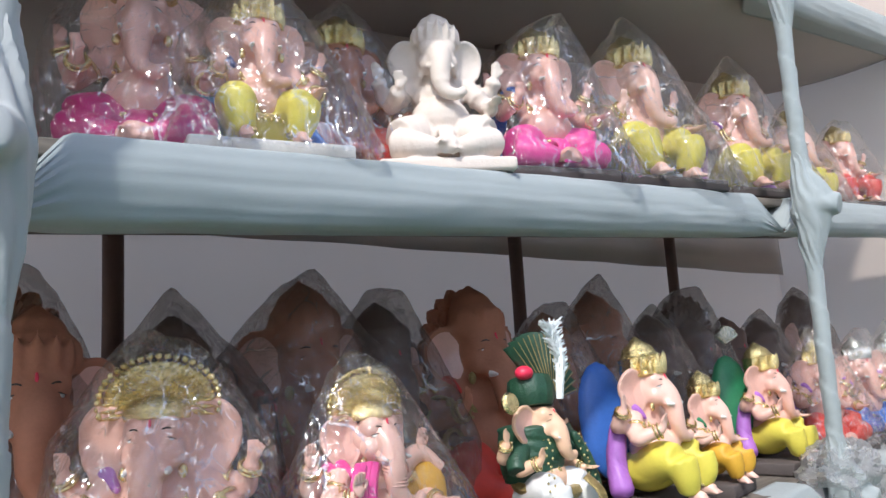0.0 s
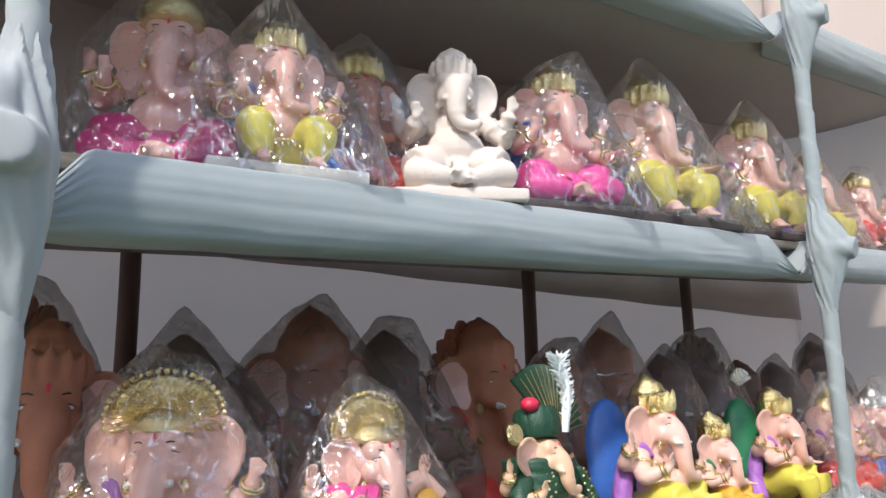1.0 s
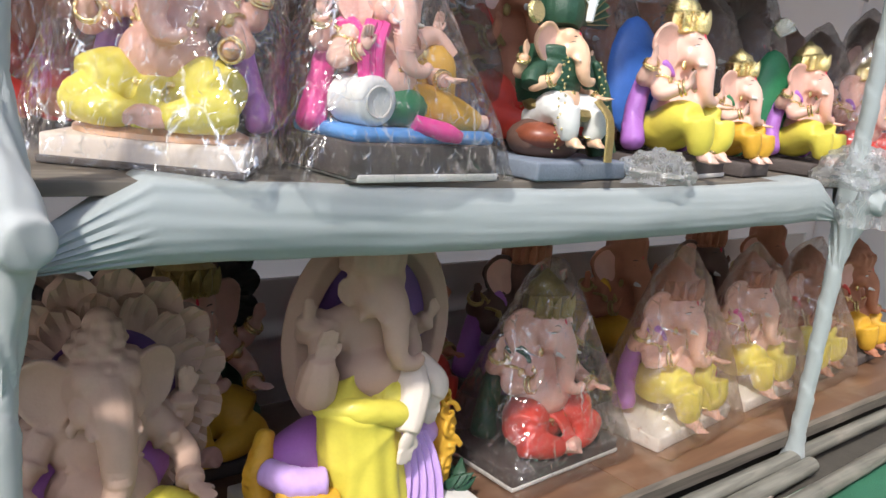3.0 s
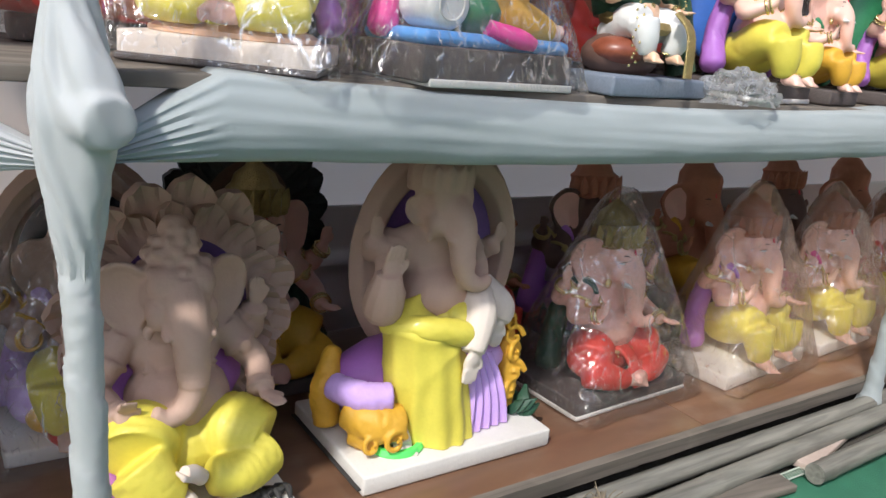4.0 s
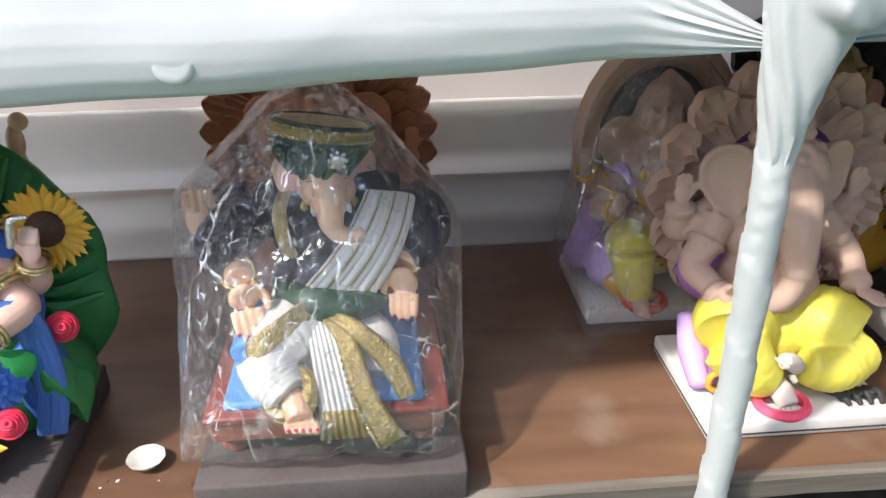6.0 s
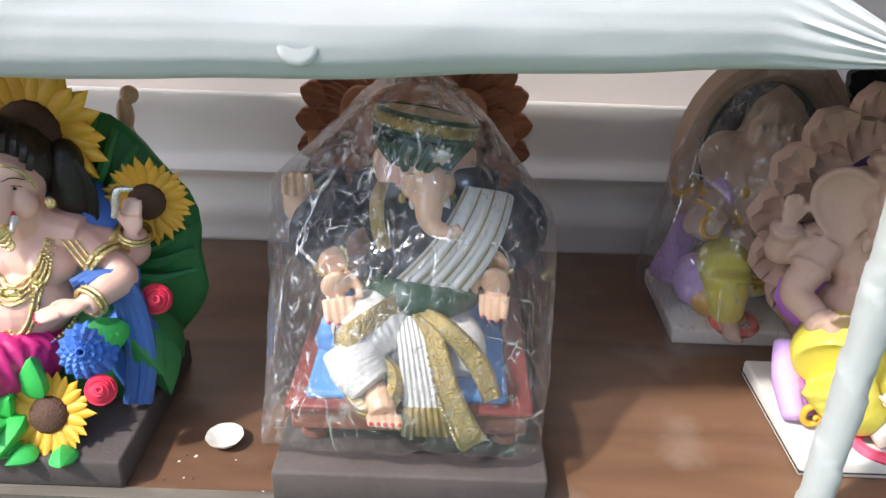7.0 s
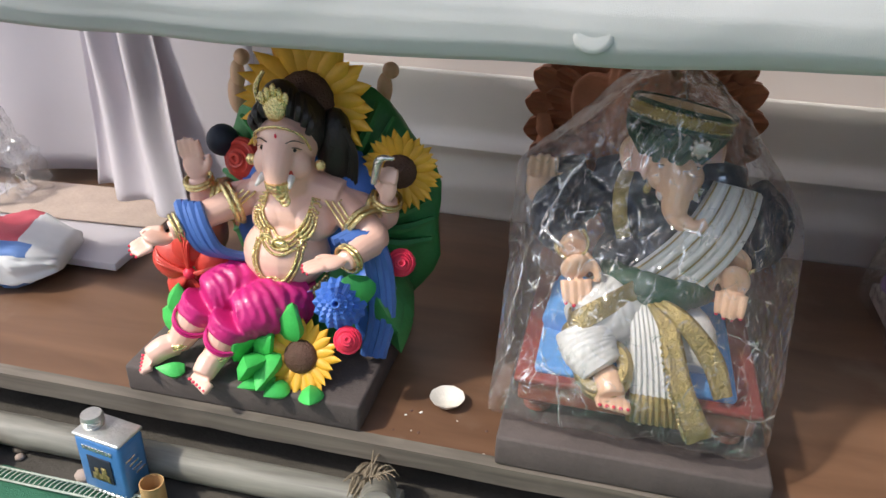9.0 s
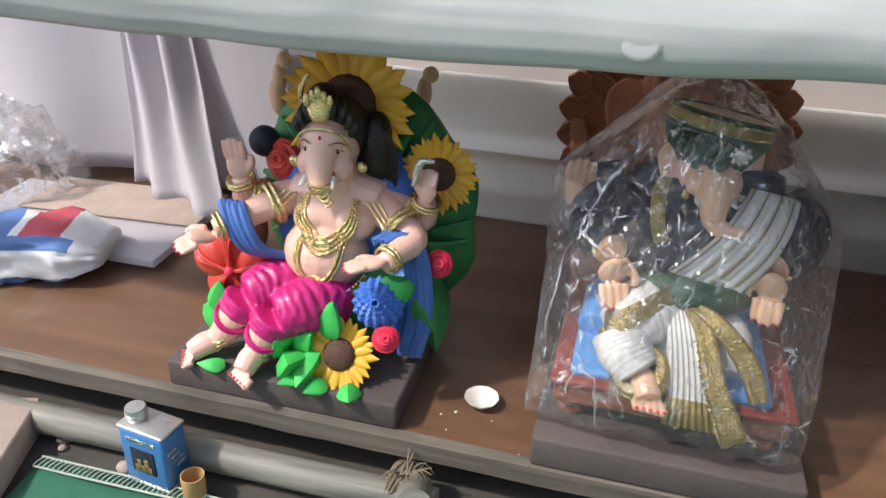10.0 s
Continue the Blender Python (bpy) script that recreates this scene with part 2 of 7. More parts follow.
film_mat("film_wad", 0.22, (0.84, 0.85, 0.86), 0.55, 0.28)
film_mat("film_yellow", 0.3, (0.8, 0.72, 0.2))


# ---- mesh kit ----
def smooth_path(pts, n):
    """n points along a Catmull-Rom curve through pts."""
    p = [np.array(q, float) for q in pts]
    p = [2 * p[0] - p[1]] + p + [2 * p[-1] - p[-2]]
    out = []
    for u in np.linspace(0, len(p) - 3 - 1e-6, n):
        i = int(u)
        f = u - i
        a, b, c, d = p[i:i + 4]
        out.append(0.5 * (2 * b + (c - a) * f + (2 * a - 5 * b + 4 * c - d) * f * f + (3 * b - a - 3 * c + d) * f ** 3))
    return [Vector(q) for q in out]


class Kit:
    """Gathers shapes of several materials into one mesh."""

    def __init__(self):
        self.v, self.f, self.m, self.names, self.M = [], [], [], [], Matrix()

    def slot(self, m):
        if m not in self.names:
            self.names.append(m)
        return self.names.index(m)

    def add(self, verts, faces, m):
        o, k = len(self.v), self.slot(m)
        self.v += [tuple(self.M @ Vector(p)) for p in verts]
        self.f += [tuple(i + o for i in q) for q in faces]
        self.m += [k] * len(faces)

    def grid(self, rows, m, loop=True, caps=False):
        """rows: equal rings of points."""
        w, h = len(rows[0]), len(rows)
        verts = [p for r in rows for p in r]
        faces = []
        for i in range(h - 1):
            for j in range(w if loop else w - 1):
                a, b = i * w + j, i * w + (j + 1) % w
                faces.append((a, b, b + w, a + w))
        if caps:
            faces += [tuple(range(w))[::-1], tuple((h - 1) * w + j for j in range(w))]
        self.add(verts, faces, m)

    def ell(self, c, r, m, rot=(0, 0, 0), seg=16, rings=9):
        E = Euler([radians(a) for a in rot]).to_matrix()
        c = Vector(c)
        rows = []
        for i in range(rings + 1):
            t = math.pi * (0.012 + 0.976 * i / rings)
            rows.append([c + E @ Vector((r[0] * math.sin(t) * math.cos(2 * math.pi * j / seg),
                                         r[1] * math.sin(t) * math.sin(2 * math.pi * j / seg), -r[2] * math.cos(t))) for j in range(seg)])
        self.grid(rows, m, True, True)

    def tube(self, pts, radii, m, seg=10, n=0, flat=1.0):
        n = n or max(6, 4 * len(pts))
        path = smooth_path(pts, n)
        rr = [float(q) for q in np.interp(np.linspace(0, 1, n), np.linspace(0, 1, len(radii)), radii)]
        rows, side = [], None
        for i in range(n):
            d = Vector(path[min(i + 1, n - 1)] - path[max(i - 1, 0)]).normalized()
            if side is None:
                side = d.orthogonal().normalized()
            side = (side - d * side.dot(d)).normalized()
            up = d.cross(side)
            rows.append([Vector(path[i]) + rr[i] * (side * math.cos(2 * math.pi * j / seg) + flat * up * math.sin(2 * math.pi * j / seg)) for j in range(seg)])
        self.grid(rows, m, True, True)

    def box(self, c, s, m, rz=0.0, bev=0.004):
        bm = bmesh.new()
        bmesh.ops.create_cube(bm, size=1)
        bmesh.ops.scale(bm, vec=s, verts=bm.verts)
        bmesh.ops.bevel(bm, geom=bm.edges, offset=bev, segments=2, affect="EDGES", profile=0.5)
        R = Matrix.Translation(c) @ Matrix.Rotation(radians(rz), 4, "Z")
        bm.verts.index_update()
        self.add([R @ v.co for v in bm.verts], [tuple(v.index for v in f.verts) for f in bm.faces], m)
        bm.free()

    def lathe(self, prof, c, m, seg=20, rot=(0, 0, 0), scallop=0.0, lobes=0):
        E = Euler([radians(a) for a in rot]).to_matrix()
        rows = []
        for r, z in prof:
            rows.append([Vector(c) + E @ Vector((r * (1 + scallop * math.cos(lobes * a)) * math.cos(a), r * (1 + scallop * math.cos(lobes * a)) * math.sin(a), z))
                         for a in (2 * math.pi * j / seg for j in range(seg))])
        self.grid(rows, m, True, True)

    def ring(self, c, R, r, m, rot=(0, 0, 0), seg=18, squash=1.0):
        E = Euler([radians(a) for a in rot]).to_matrix()
        rows = []
        for i in range(seg + 1):
            a = 2 * math.pi * i / seg
            rows.append([Vector(c) + E @ Vector(((R + r * math.cos(b)) * math.cos(a), squash * (R + r * math.cos(b)) * math.sin(a), r * math.sin(b)))
                         for b in (2 * math.pi * j / 6 for j in range(6))])
        self.grid(rows, m, True, False)

    def petal(self, c, length, width, m, E, angle, lift=0.25, thick=0.18):
        """A pointed petal that leaves c in the plane of E at the given angle."""
        R = E @ Matrix.Rotation(angle, 3, "Z")
        rows = []
        for i in range(7):
            u = i / 6
            w = width * math.sin(math.pi * min(1, 0.12 + 0.88 * u) ** 0.8) + 0.0004
            rows.append([Vector(c) + R @ Vector((length * u, w * math.cos(b) * 0.5, length * lift * u * u + thick * w * (math.sin(b) - 0.5 * abs(math.cos(b)))))
                         for b in (2 * math.pi * j / 8 for j in range(8))])
        self.grid(rows, m, True, True)

    def sunflower(self, c, R, rot, n=18, core="seed", petals="petal"):
        E = Euler([radians(a) for a in rot]).to_matrix()
        c = Vector(c)
        for layer, (k, off) in enumerate(((1.0, 0), (0.86, 0.5))):
            for i in range(n):
                a = 2 * math.pi * (i + off) / n + random.uniform(-0.06, 0.06)
                q = c + E @ Vector((0.34 * R * math.cos(a), 0.34 * R * math.sin(a), 0.03 * R * layer))
                self.petal(q, R * 0.66 * k * random.uniform(0.92, 1.06), R * 0.3, petals, E, a, random.uniform(0.1, 0.3))
        self.ell(c + E @ Vector((0, 0, 0.05 * R)), (0.42 * R, 0.42 * R, 0.2 * R), core, rot)

    def rosette(self, c, R, rot, m, layers=4):
        """A rose or dahlia of whorled petals."""
        if layers <= 3:
            self.ell(c, (R, R, R * 0.8), m, rot)
            for q in range(6):
                self.ring(Vector(c) + Euler([radians(a) for a in rot]).to_matrix() @ Vector((0.06 * R * (q % 2), 0.05 * R * (q % 3), R * (0.2 + 0.13 * q))), R * (0.98 - 0.15 * q), R * 0.12, m,
                          (rot[0] + random.uniform(-14, 14), rot[1] + random.uniform(-14, 14), rot[2]), 14)
            return
        E = Euler([radians(a) for a in rot]).to_matrix()
        self.ell(c, (R * 0.5, R * 0.5, R * 0.4), m, rot)
        for k in range(layers):
            n = 6 + 2 * (layers - k)
            rr = R * (1 - k / layers)
            for i in range(n):
                a = 2 * math.pi * (i + 0.5 * k) / n
                q = Vector(c) + E @ Vector((rr * 0.55 * math.cos(a), rr * 0.55 * math.sin(a), R * 0.18 * k))
                self.petal(q - E @ Vector((rr * 0.2 * math.cos(a), rr * 0.2 * math.sin(a), 0)), rr * 0.62, R * 0.8, m, E, a, 0.25 + 0.3 * k, 0.3)

    def beads(self, c, R, r, m, rot=(0, 0, 0), squash=1.0, n=40):
        """A string of small beads on a ring."""
        E = Euler([radians(a) for a in rot]).to_matrix()
        for i in range(n):
            a = 2 * math.pi * i / n
            self.ell(Vector(c) + E @ Vector((R * math.cos(a), squash * R * math.sin(a), 0)), (r, r, r), m, (0, 0, 0), 7, 4)

    def bands(self, pts, radii, m, n, r, tilt=0.0):
        """Cloth folds that run round a limb."""
        path = smooth_path(pts, n + 2)
        rr = np.interp(np.linspace(0, 1, n + 2), np.linspace(0, 1, len(radii)), radii)
        for i in range(1, n + 1):
            d = (path[i + 1] - path[i - 1]).normalized()
            e = d.to_track_quat("Z", "Y").to_euler()
            self.ring(path[i], float(rr[i]) * 0.97, r, m, [math.degrees(q) + tilt * random.uniform(-1, 1) for q in e], 16)

    def draped(self, pts, radii, m, waves=0.0, amp=0.07, n=44, seg=28):
        """A limb in gathered cloth: slanting folds pressed into one skin, with rounded ends."""
        path = smooth_path(pts, n)
        rr = np.interp(np.linspace(0, 1, n), np.linspace(0, 1, len(radii)), radii)
        length = sum((path[i + 1] - path[i]).length for i in range(n - 1))
        waves = waves or max(4.0, 2.2 * length / max(radii))
        ph = 17.0 * (path[0].x + path[0].z)
        rows = []
        for i in range(n):
            u = i / (n - 1)
            d = (path[min(i + 1, n - 1)] - path[max(i - 1, 0)]).normalized()
            sx = d.cross(Vector((0.13, 0.21, 1))).normalized()
            sy = d.cross(sx)
            end = math.sqrt(max(0.0, 1 - (max(0.0, abs(2 * u - 1) - 0.86) / 0.14) ** 2)) * 0.98 + 0.02
            ring = []
            for j in range(seg):
                a = 2 * math.pi * j / seg
                w = math.sin(2 * math.pi * waves * u + 1.9 * math.sin(a + ph) + 2.5 * nz(2 * math.cos(a), 2 * math.sin(a) + ph, 5 * u))
                w = 1 - 2 * abs(w) ** 0.7
                fade = 0.35 + 0.65 * max(0.0, min(1.0, 0.6 + 1.6 * nz(u * 4 + ph, 1.5 * math.cos(a), 1.5 * math.sin(a))))
                r = float(rr[i]) * end * (1 - amp * 0.5 * (1 + w) * fade)
                ring.append(path[i] + sx * (r * math.cos(a)) + sy * (r * math.sin(a)))
            rows.append(ring)
        self.grid(rows, m, True, True)

    def leaf_shape(self, c, length, width, rot, m):
        E = Euler([radians(a) for a in rot]).to_matrix()
        self.petal(c, length, width, m, E, 0, 0.15, 0.3)

    def folds(self, pts, r, m, n=5, spread=0.012):
        """A bundle of cloth folds that run side by side along a curve."""
        for i in range(n):
            o = Vector((spread * (i - (n - 1) / 2), 0.2 * spread * ((i % 2) - 0.5), 0))
            self.tube([Vector(p) + o for p in pts], [r, r * 1.15, r], m, 7)

    def fuse(self, m, voxel=0.005, rounds=4):
        """Melts all shapes of one material into a single smooth skin."""
        if m not in self.names:
            return
        slot = self.names.index(m)
        mine = [f for f, q in zip(self.f, self.m) if q == slot]
        rest = [(f, q) for f, q in zip(self.f, self.m) if q != slot]
        index = {}
        for f in mine:
            for i in f:
                index.setdefault(i, len(index))
        me = bpy.data.meshes.new("clay")
        me.from_pydata([self.v[i] for i in index], [], [tuple(index[i] for i in f) for f in mine])
        ob = new("clay", me)
        md = ob.modifiers.new("melt", "REMESH")
        md.mode, md.voxel_size = "VOXEL", voxel
        md = ob.modifiers.new("soften", "SMOOTH")
        md.factor, md.iterations = 0.5, rounds
        bpy.context.view_layer.update()
        done = bpy.data.meshes.new_from_object(ob.evaluated_get(bpy.context.evaluated_depsgraph_get()))
        verts = [tuple(v.co) for v in done.vertices]
        faces = [tuple(p.vertices) for p in done.polygons]
        bpy.data.objects.remove(ob)
        bpy.data.meshes.remove(me)
        bpy.data.meshes.remove(done)
        used = {}
        for f, _ in rest:
            for i in f:
                used.setdefault(i, len(used))
        self.v = [self.v[i] for i in used]
        self.f, self.m = [tuple(used[i] for i in f) for f, _ in rest], [q for _, q in rest]
        keep, self.M = self.M, Matrix()
        self.add(verts, faces, m)
        self.M = keep

    def object(self, name, at, rz=0.0, scale=1.0, flat=False):
        me = bpy.data.meshes.new(name)
        me.from_pydata(self.v, [], self.f)
        for n in self.names:
            me.materials.append(MATS[n])
        me.polygons.foreach_set("material_index", self.m)
        me.polygons.foreach_set("use_smooth", [not flat] * len(self.f))
        me.update()
        if not flat:
            me.set_sharp_from_angle(angle=radians(50))
        ob = new(name, me)
        ob.matrix_world = pose(*at, 0, 0, rz) @ Matrix.Scale(scale, 4)
        return ob


def child(name, kit, parent, label=""):
    """A kit as a part under a thing."""
    ob = kit.object(name, (0, 0, 0))
    ob.parent = parent
    ob.matrix_world = parent.matrix_world.copy()
    return tagged(ob, label)


def empty(name, at, rz=0.0):
    ob = new(name)
    ob.matrix_world = pose(*at, 0, 0, rz)
    bpy.context.view_layer.update()
    return ob


# ---- structure ----
def top_z(x):
    """Height of the upper shelf, which climbs a little towards one end."""
    return 1.757 + 0.062 * (x - 1.7)


def slab(name, x0, x1, y0, y1, z0, z1, m, slope=None, at=None):
    k = Kit()
    k.box(((x0 + x1) / 2, (y0 + y1) / 2, (z0 + z1) / 2), (x1 - x0, y1 - y0, z1 - z0), m, 0, 0.003)
    if slope:
        k.v = [(x, y, z + slope(x)) for x, y, z in k.v]
    return k.object(name, (0, 0, 0))


def sheet(name, fn, nu, nv, m, thick=0.004):
    """A cloth with a little thickness: fn(u, v) gives its points."""
    k = Kit()
    k.grid([[Vector(fn(i / nu, j / nv)) for i in range(nu + 1)] for j in range(nv + 1)], m, False)
    ob = k.object(name, (0, 0, 0))
    md = ob.modifiers.new("thickness", "SOLIDIFY")
    md.thickness = thick
    return ob


def nz(x, y, z=0.0):
    return noise.noise(Vector((x, y, z)))


tagged(slab("ground", -60, 60, -60, 60, -0.02, 0.03, "earth"), "bare dark earth under the rack", "ground", "", "structure")


def net_point(u, v):
    x, y = -0.09 + 5.6 * u, -1.2 + 2.7 * v
    return x, y + 0.006 * nz(x * 5, 3.3), 0.042 + 0.008 * nz(x * 6, y * 6, 1)


net = sheet("ground_mat", net_point, 150, 60, "net_green", 0.003)
tagged(net, "green woven shade net spread on the ground", "mat")
kh = Kit()
for k_, yy in enumerate((1.49, 1.465)):
    kh.tube([(x, yy + 0.006 * nz(x * 5, 3.3), 0.052 + 0.004 * nz(x * 6, 9)) for x in np.linspace(-0.09, 5.5, 60)], [0.0022, 0.0022], "hem", 6, 240)
for i in range(560):
    x = -0.09 + 0.01 * i
    kh.tube([(x, 1.466, 0.052), (x + 0.004, 1.478, 0.055), (x + 0.008, 1.489, 0.052)], [0.0012, 0.0012], "hem", 5, 4)
child("hem", kh, net, "pale stitched hem")

# bottom board: three plywood sheets butted end to end on bearers
board = empty("shelf_board", (0, 0, 0))
for x0, x1 in ((-1.6, 0.998), (1.0, 3.1), (3.104, 5.6)):
    k = Kit()
    k.box(((x0 + x1) / 2, 2.09, 0.139), (x1 - x0, 0.93, 0.022), "plywood", 0, 0.002)
    child("plywood_sheet", k, board)
k = Kit()
pts = []
for i in range(90):
    pts.append(-1.6 + 7.2 * i / 89)
k.grid([[Vector((x, 1.622 + 0.003 * nz(x * 9, 1), 0.108 + 0.004 * nz(x * 7, 2))) for x in pts], [Vector((x, 1.618 + 0.003 * nz(x * 9, 1), 0.15)) for x in pts],
        [Vector((x, 1.64, 0.1525)) for x in pts]], "old_plank", False)
child("worn_edge", k, board, "splintered weathered front edge")
tagged(board, "brown plywood shelf boards with worn dusty edge", "shelf board")
for x in (-0.6, 0.4, 1.7, 2.9, 4.1):
    k = Kit()
    k.box((0, 0, 0), (0.09, 0.8, 0.096), "old_plank", 0, 0.004)
    tagged(k.object("bearer", (x, 2.1, 0.078)), "rough timber bearer under the plywood shelf", "timber", "bearers")

mid_board = slab("shelf_board", -0.25, 5.6, 1.66, 2.33, 0.962, 0.984, "old_plank")
tagged(mid_board, "weathered grey-brown plank shelf at middle height", "shelf board")
top_board = slab("shelf_board", 1.0, 5.6, 1.73, 2.42, -0.03, -0.004, "old_plank", top_z)
tagged(top_board, "weathered plank shelf near the top", "shelf board")


def roof_z(x):
    return 2.60 + 0.125 * (x - 2.78)


def roof_point(u, v):
    x, y = 1.0 + 4.8 * u, 1.72 + 0.85 * v
    return x, y, roof_z(x) - 0.1 + 0.012 * nz(x * 2, y * 2, 7) - 0.03 * math.sin(math.pi * v)


tagged(sheet("ceiling", roof_point, 60, 12, "cloth_brown"), "dull brown-grey cloth ceiling above the upper shelf", "ceiling", "", "structure")


def wall_point(u, v):
    x = -2.6 + 8.4 * u
    z = 0.05 + 6.0 * v
    return x, 2.56 + 0.012 * nz(x * 1.6, z * 0.5, 3) + 0.006 * nz(x * 6, z, 5), z


tagged(sheet("wall_back", wall_point, 120, 90, "cloth_wall"), "white cloth hung behind the rack", "wall", "", "structure")


def skirt_point(u, v):
    """Lower grey cloth with a rolled fold along it."""
    x = -0.75 + 6.4 * u
    z = 0.151 + 0.4 * v
    roll = 0.035 * math.exp(-((z - 0.365 - 0.012 * (x - 1)) / 0.022) ** 2) + 0.02 * math.exp(-((z - 0.25) / 0.05) ** 2)
    return x, 2.535 - roll + 0.008 * nz(x * 2.5, z * 6, 2), z


tagged(sheet("wall_skirt", skirt_point, 160, 44, "cloth_grey"), "grey cloth skirt with rolled folds behind the lowest shelf", "cloth", "", "structure")
for x0, x1, z0, z1, nm in ((1.0, 5.7, 1.78, 3.0, "cloth_brown"),):
    def liner_point(u, v, x0=x0, x1=x1, z0=z0, z1=z1):
        x, z = x0 + (x1 - x0) * u, z0 + (z1 - z0) * v
        return x, 2.5 + 0.012 * nz(x * 3, z * 2, 8) + 0.01 * math.sin(x * 9 + nz(x, z) * 3), z
    tagged(sheet("wall_liner", liner_point, 90, 16, nm), "cloth lining behind the shelf", "cloth", "", "structure")

# Cloth added here to cover bare sky and give a white glow.
def side_point(u, v):
    y, z = -1.7 + 4.3 * u, 0.04 + 6.0 * v
    return 5.8 + 0.03 * nz(y * 2, z, 4), y, z


tagged(sheet("glow_wall_side", side_point, 40, 30, "cloth_wall"), "white cloth added at the far end for a bright glow", "wall", "", "structure")


# Unseen cloth added opposite: it blocks low sky and dims the shelves.
def front_point(u, v):
    x, z = -1.0 + 6.8 * u, 0.03 + 2.4 * v
    return x, -1.72 + 0.03 * nz(x * 1.5, z, 6) + 0.02 * math.sin(x * 7), z


tagged(sheet("sky_screen_front", front_point, 120, 12, "cloth_grey"), "unseen grey cloth added opposite to block low sky light", "wall", "", "structure")


# curtain and loose sheet at the far end
def curtain_point(u, v):
    x = -2.4 + 2.3 * u
    z = 0.19 + 1.2 * v
    w = 0.03 * math.sin(u * 26) * (0.3 + 0.7 * u) + 0.04 * nz(x * 3, z)
    return x + 0.12 * (1 - v) * u, 2.47 + w - 0.05 * (1 - v) ** 3, z + 0.015 * nz(x * 5, 2)


tagged(sheet("curtain", curtain_point, 90, 24, "cloth_lilac"), "pale lilac curtain hanging in soft folds", "curtain")
def drape_point(u, v):
    """The gathered end of the curtain, sweeping out onto the board."""
    sweep = (1 - v) ** 3
    x = -0.46 + 0.2 * u + 0.14 * sweep * u - 0.06 * v
    y = 2.42 - 0.2 * sweep * (0.35 + 0.65 * u) + 0.028 * math.sin(u * 14 + 1.5 * v) + 0.012 * nz(u * 5, v * 4, 3)
    return x, y, 0.196 + 0.95 * v - 0.01 * u * sweep


tagged(sheet("curtain", drape_point, 60, 40, "cloth_lilac", 0.003), "gathered end of lilac curtain trailing onto the shelf", "curtain")

# rear poles seen against the cloth
for x in (2.02, 3.42, 4.45):
    k = Kit()
    k.tube([(0, 0, 0), (0.004, 0, 0.6), (0, 0, 1.15), (0.005, 0, 1.75)], [0.026, 0.024, 0.025, 0.023], "brown_dark", 12, 30)
    tagged(k.object("rear_pole", (x, 2.44, 0.984)), "dark bamboo pole standing behind the statues", "pole", "rear poles")


# ---- cloth-wrapped uprights ----
def post(x, y, lean, seed, stuff="cloth"):
    """A bamboo upright wound in strips of pale cloth."""
    rows = []
    for i in range(640):
        z = 0.03 + 2.95 * i / 639
        wrap = ((z * 7.5 + 0.0) % 1.0)
        ring = []
        for j in range(18):
            a = 2 * math.pi * j / 18
            s = ((z * 7.5 + a / (2 * math.pi)) % 1.0)
            r = 0.0225 + 0.0042 * s + 0.0014 * nz(z * 5 + seed, math.cos(a), math.sin(a)) + 0.0016 * nz(z * 60 - a * 6, a * 0.5, seed)
            r += 0.02 * math.exp(-((z - 0.90) / 0.055) ** 2) + 0.022 * math.exp(-((z - top_z(x) + 0.07) / 0.06) ** 2) + 0.016 * math.exp(-((z - 0.06) / 0.05) ** 2)
            r += 0.003 * math.sin(a * 6 + z * 30) * (math.exp(-((z - 0.86) / 0.12) ** 2) + math.exp(-((z - top_z(x) + 0.07) / 0.12) ** 2))
            ring.append(Vector((x + lean * (z - 1) + 0.006 * nz(z * 1.5, seed, 4) + r * math.cos(a), y + r * math.sin(a), z)))
        rows.append(ring)
    k = Kit()
    k.grid(rows, stuff, True, True)
    ob = k.object("upright_post", (0, 0, 0))
    for zc, off in ((0.935, 0.024), (top_z(x) - 0.065, -0.03 if x < 2 else 0.02), (roof_z(x) - 0.12, 0.02)):
        q = Kit()
        px = x + lean * (zc - 1)
        end = Vector((px + off, y - 0.095, zc))
        q.tube([(px, y, zc + 0.2), (px, y, zc + 0.1), (px - 0.004, y - 0.012, zc), (px, y - 0.004, zc - 0.12), (px, y, zc - 0.23)], [0.018, 0.034, 0.046, 0.034, 0.016], stuff, 20, 40)
        q.tube([(px, y, zc + 0.01), Vector((px, y, zc + 0.008)).lerp(end, 0.5), end], [0.042, 0.039, 0.033], stuff, 20, 14)
        q.tube([(px - 0.012, y - 0.01, zc + 0.13), end + Vector((-0.01, 0.045, 0.02)), (px + 0.006, y - 0.018, zc - 0.14)], [0.012, 0.034, 0.014], stuff, 16, 24)
        q.fuse(stuff, 0.005, 6)
        for i, (vx, vy, vz) in enumerate(q.v):
            d = Vector((vx - px, vy - y, 0)).normalized()
            a = math.atan2(vy - y, vx - px)
            w = 0.0035 * (1 - 2 * abs(nz(2.2 * a + 14 * (vz - zc), seed + zc, 5 * vz))) + 0.0022 * math.sin(9 * a + 46 * (vz - zc) + 3 * nz(vx * 20, vy * 20, vz * 14))
            q.v[i] = (vx + d.x * w, vy + d.y * w, vz + 0.3 * w)
        child("binding", q, ob, "twisted cloth binding over the joint and the end of a cross pole")
    return tagged(ob, "bamboo upright wound in pale blue-white cloth strips", "post", "uprights")


post(1.605, 1.6, -0.006, 1.0, "cloth_strip")
post(3.885, 1.6, 0.0, 6.0)
post(-0.95, 1.6, 0.0, 9.0)


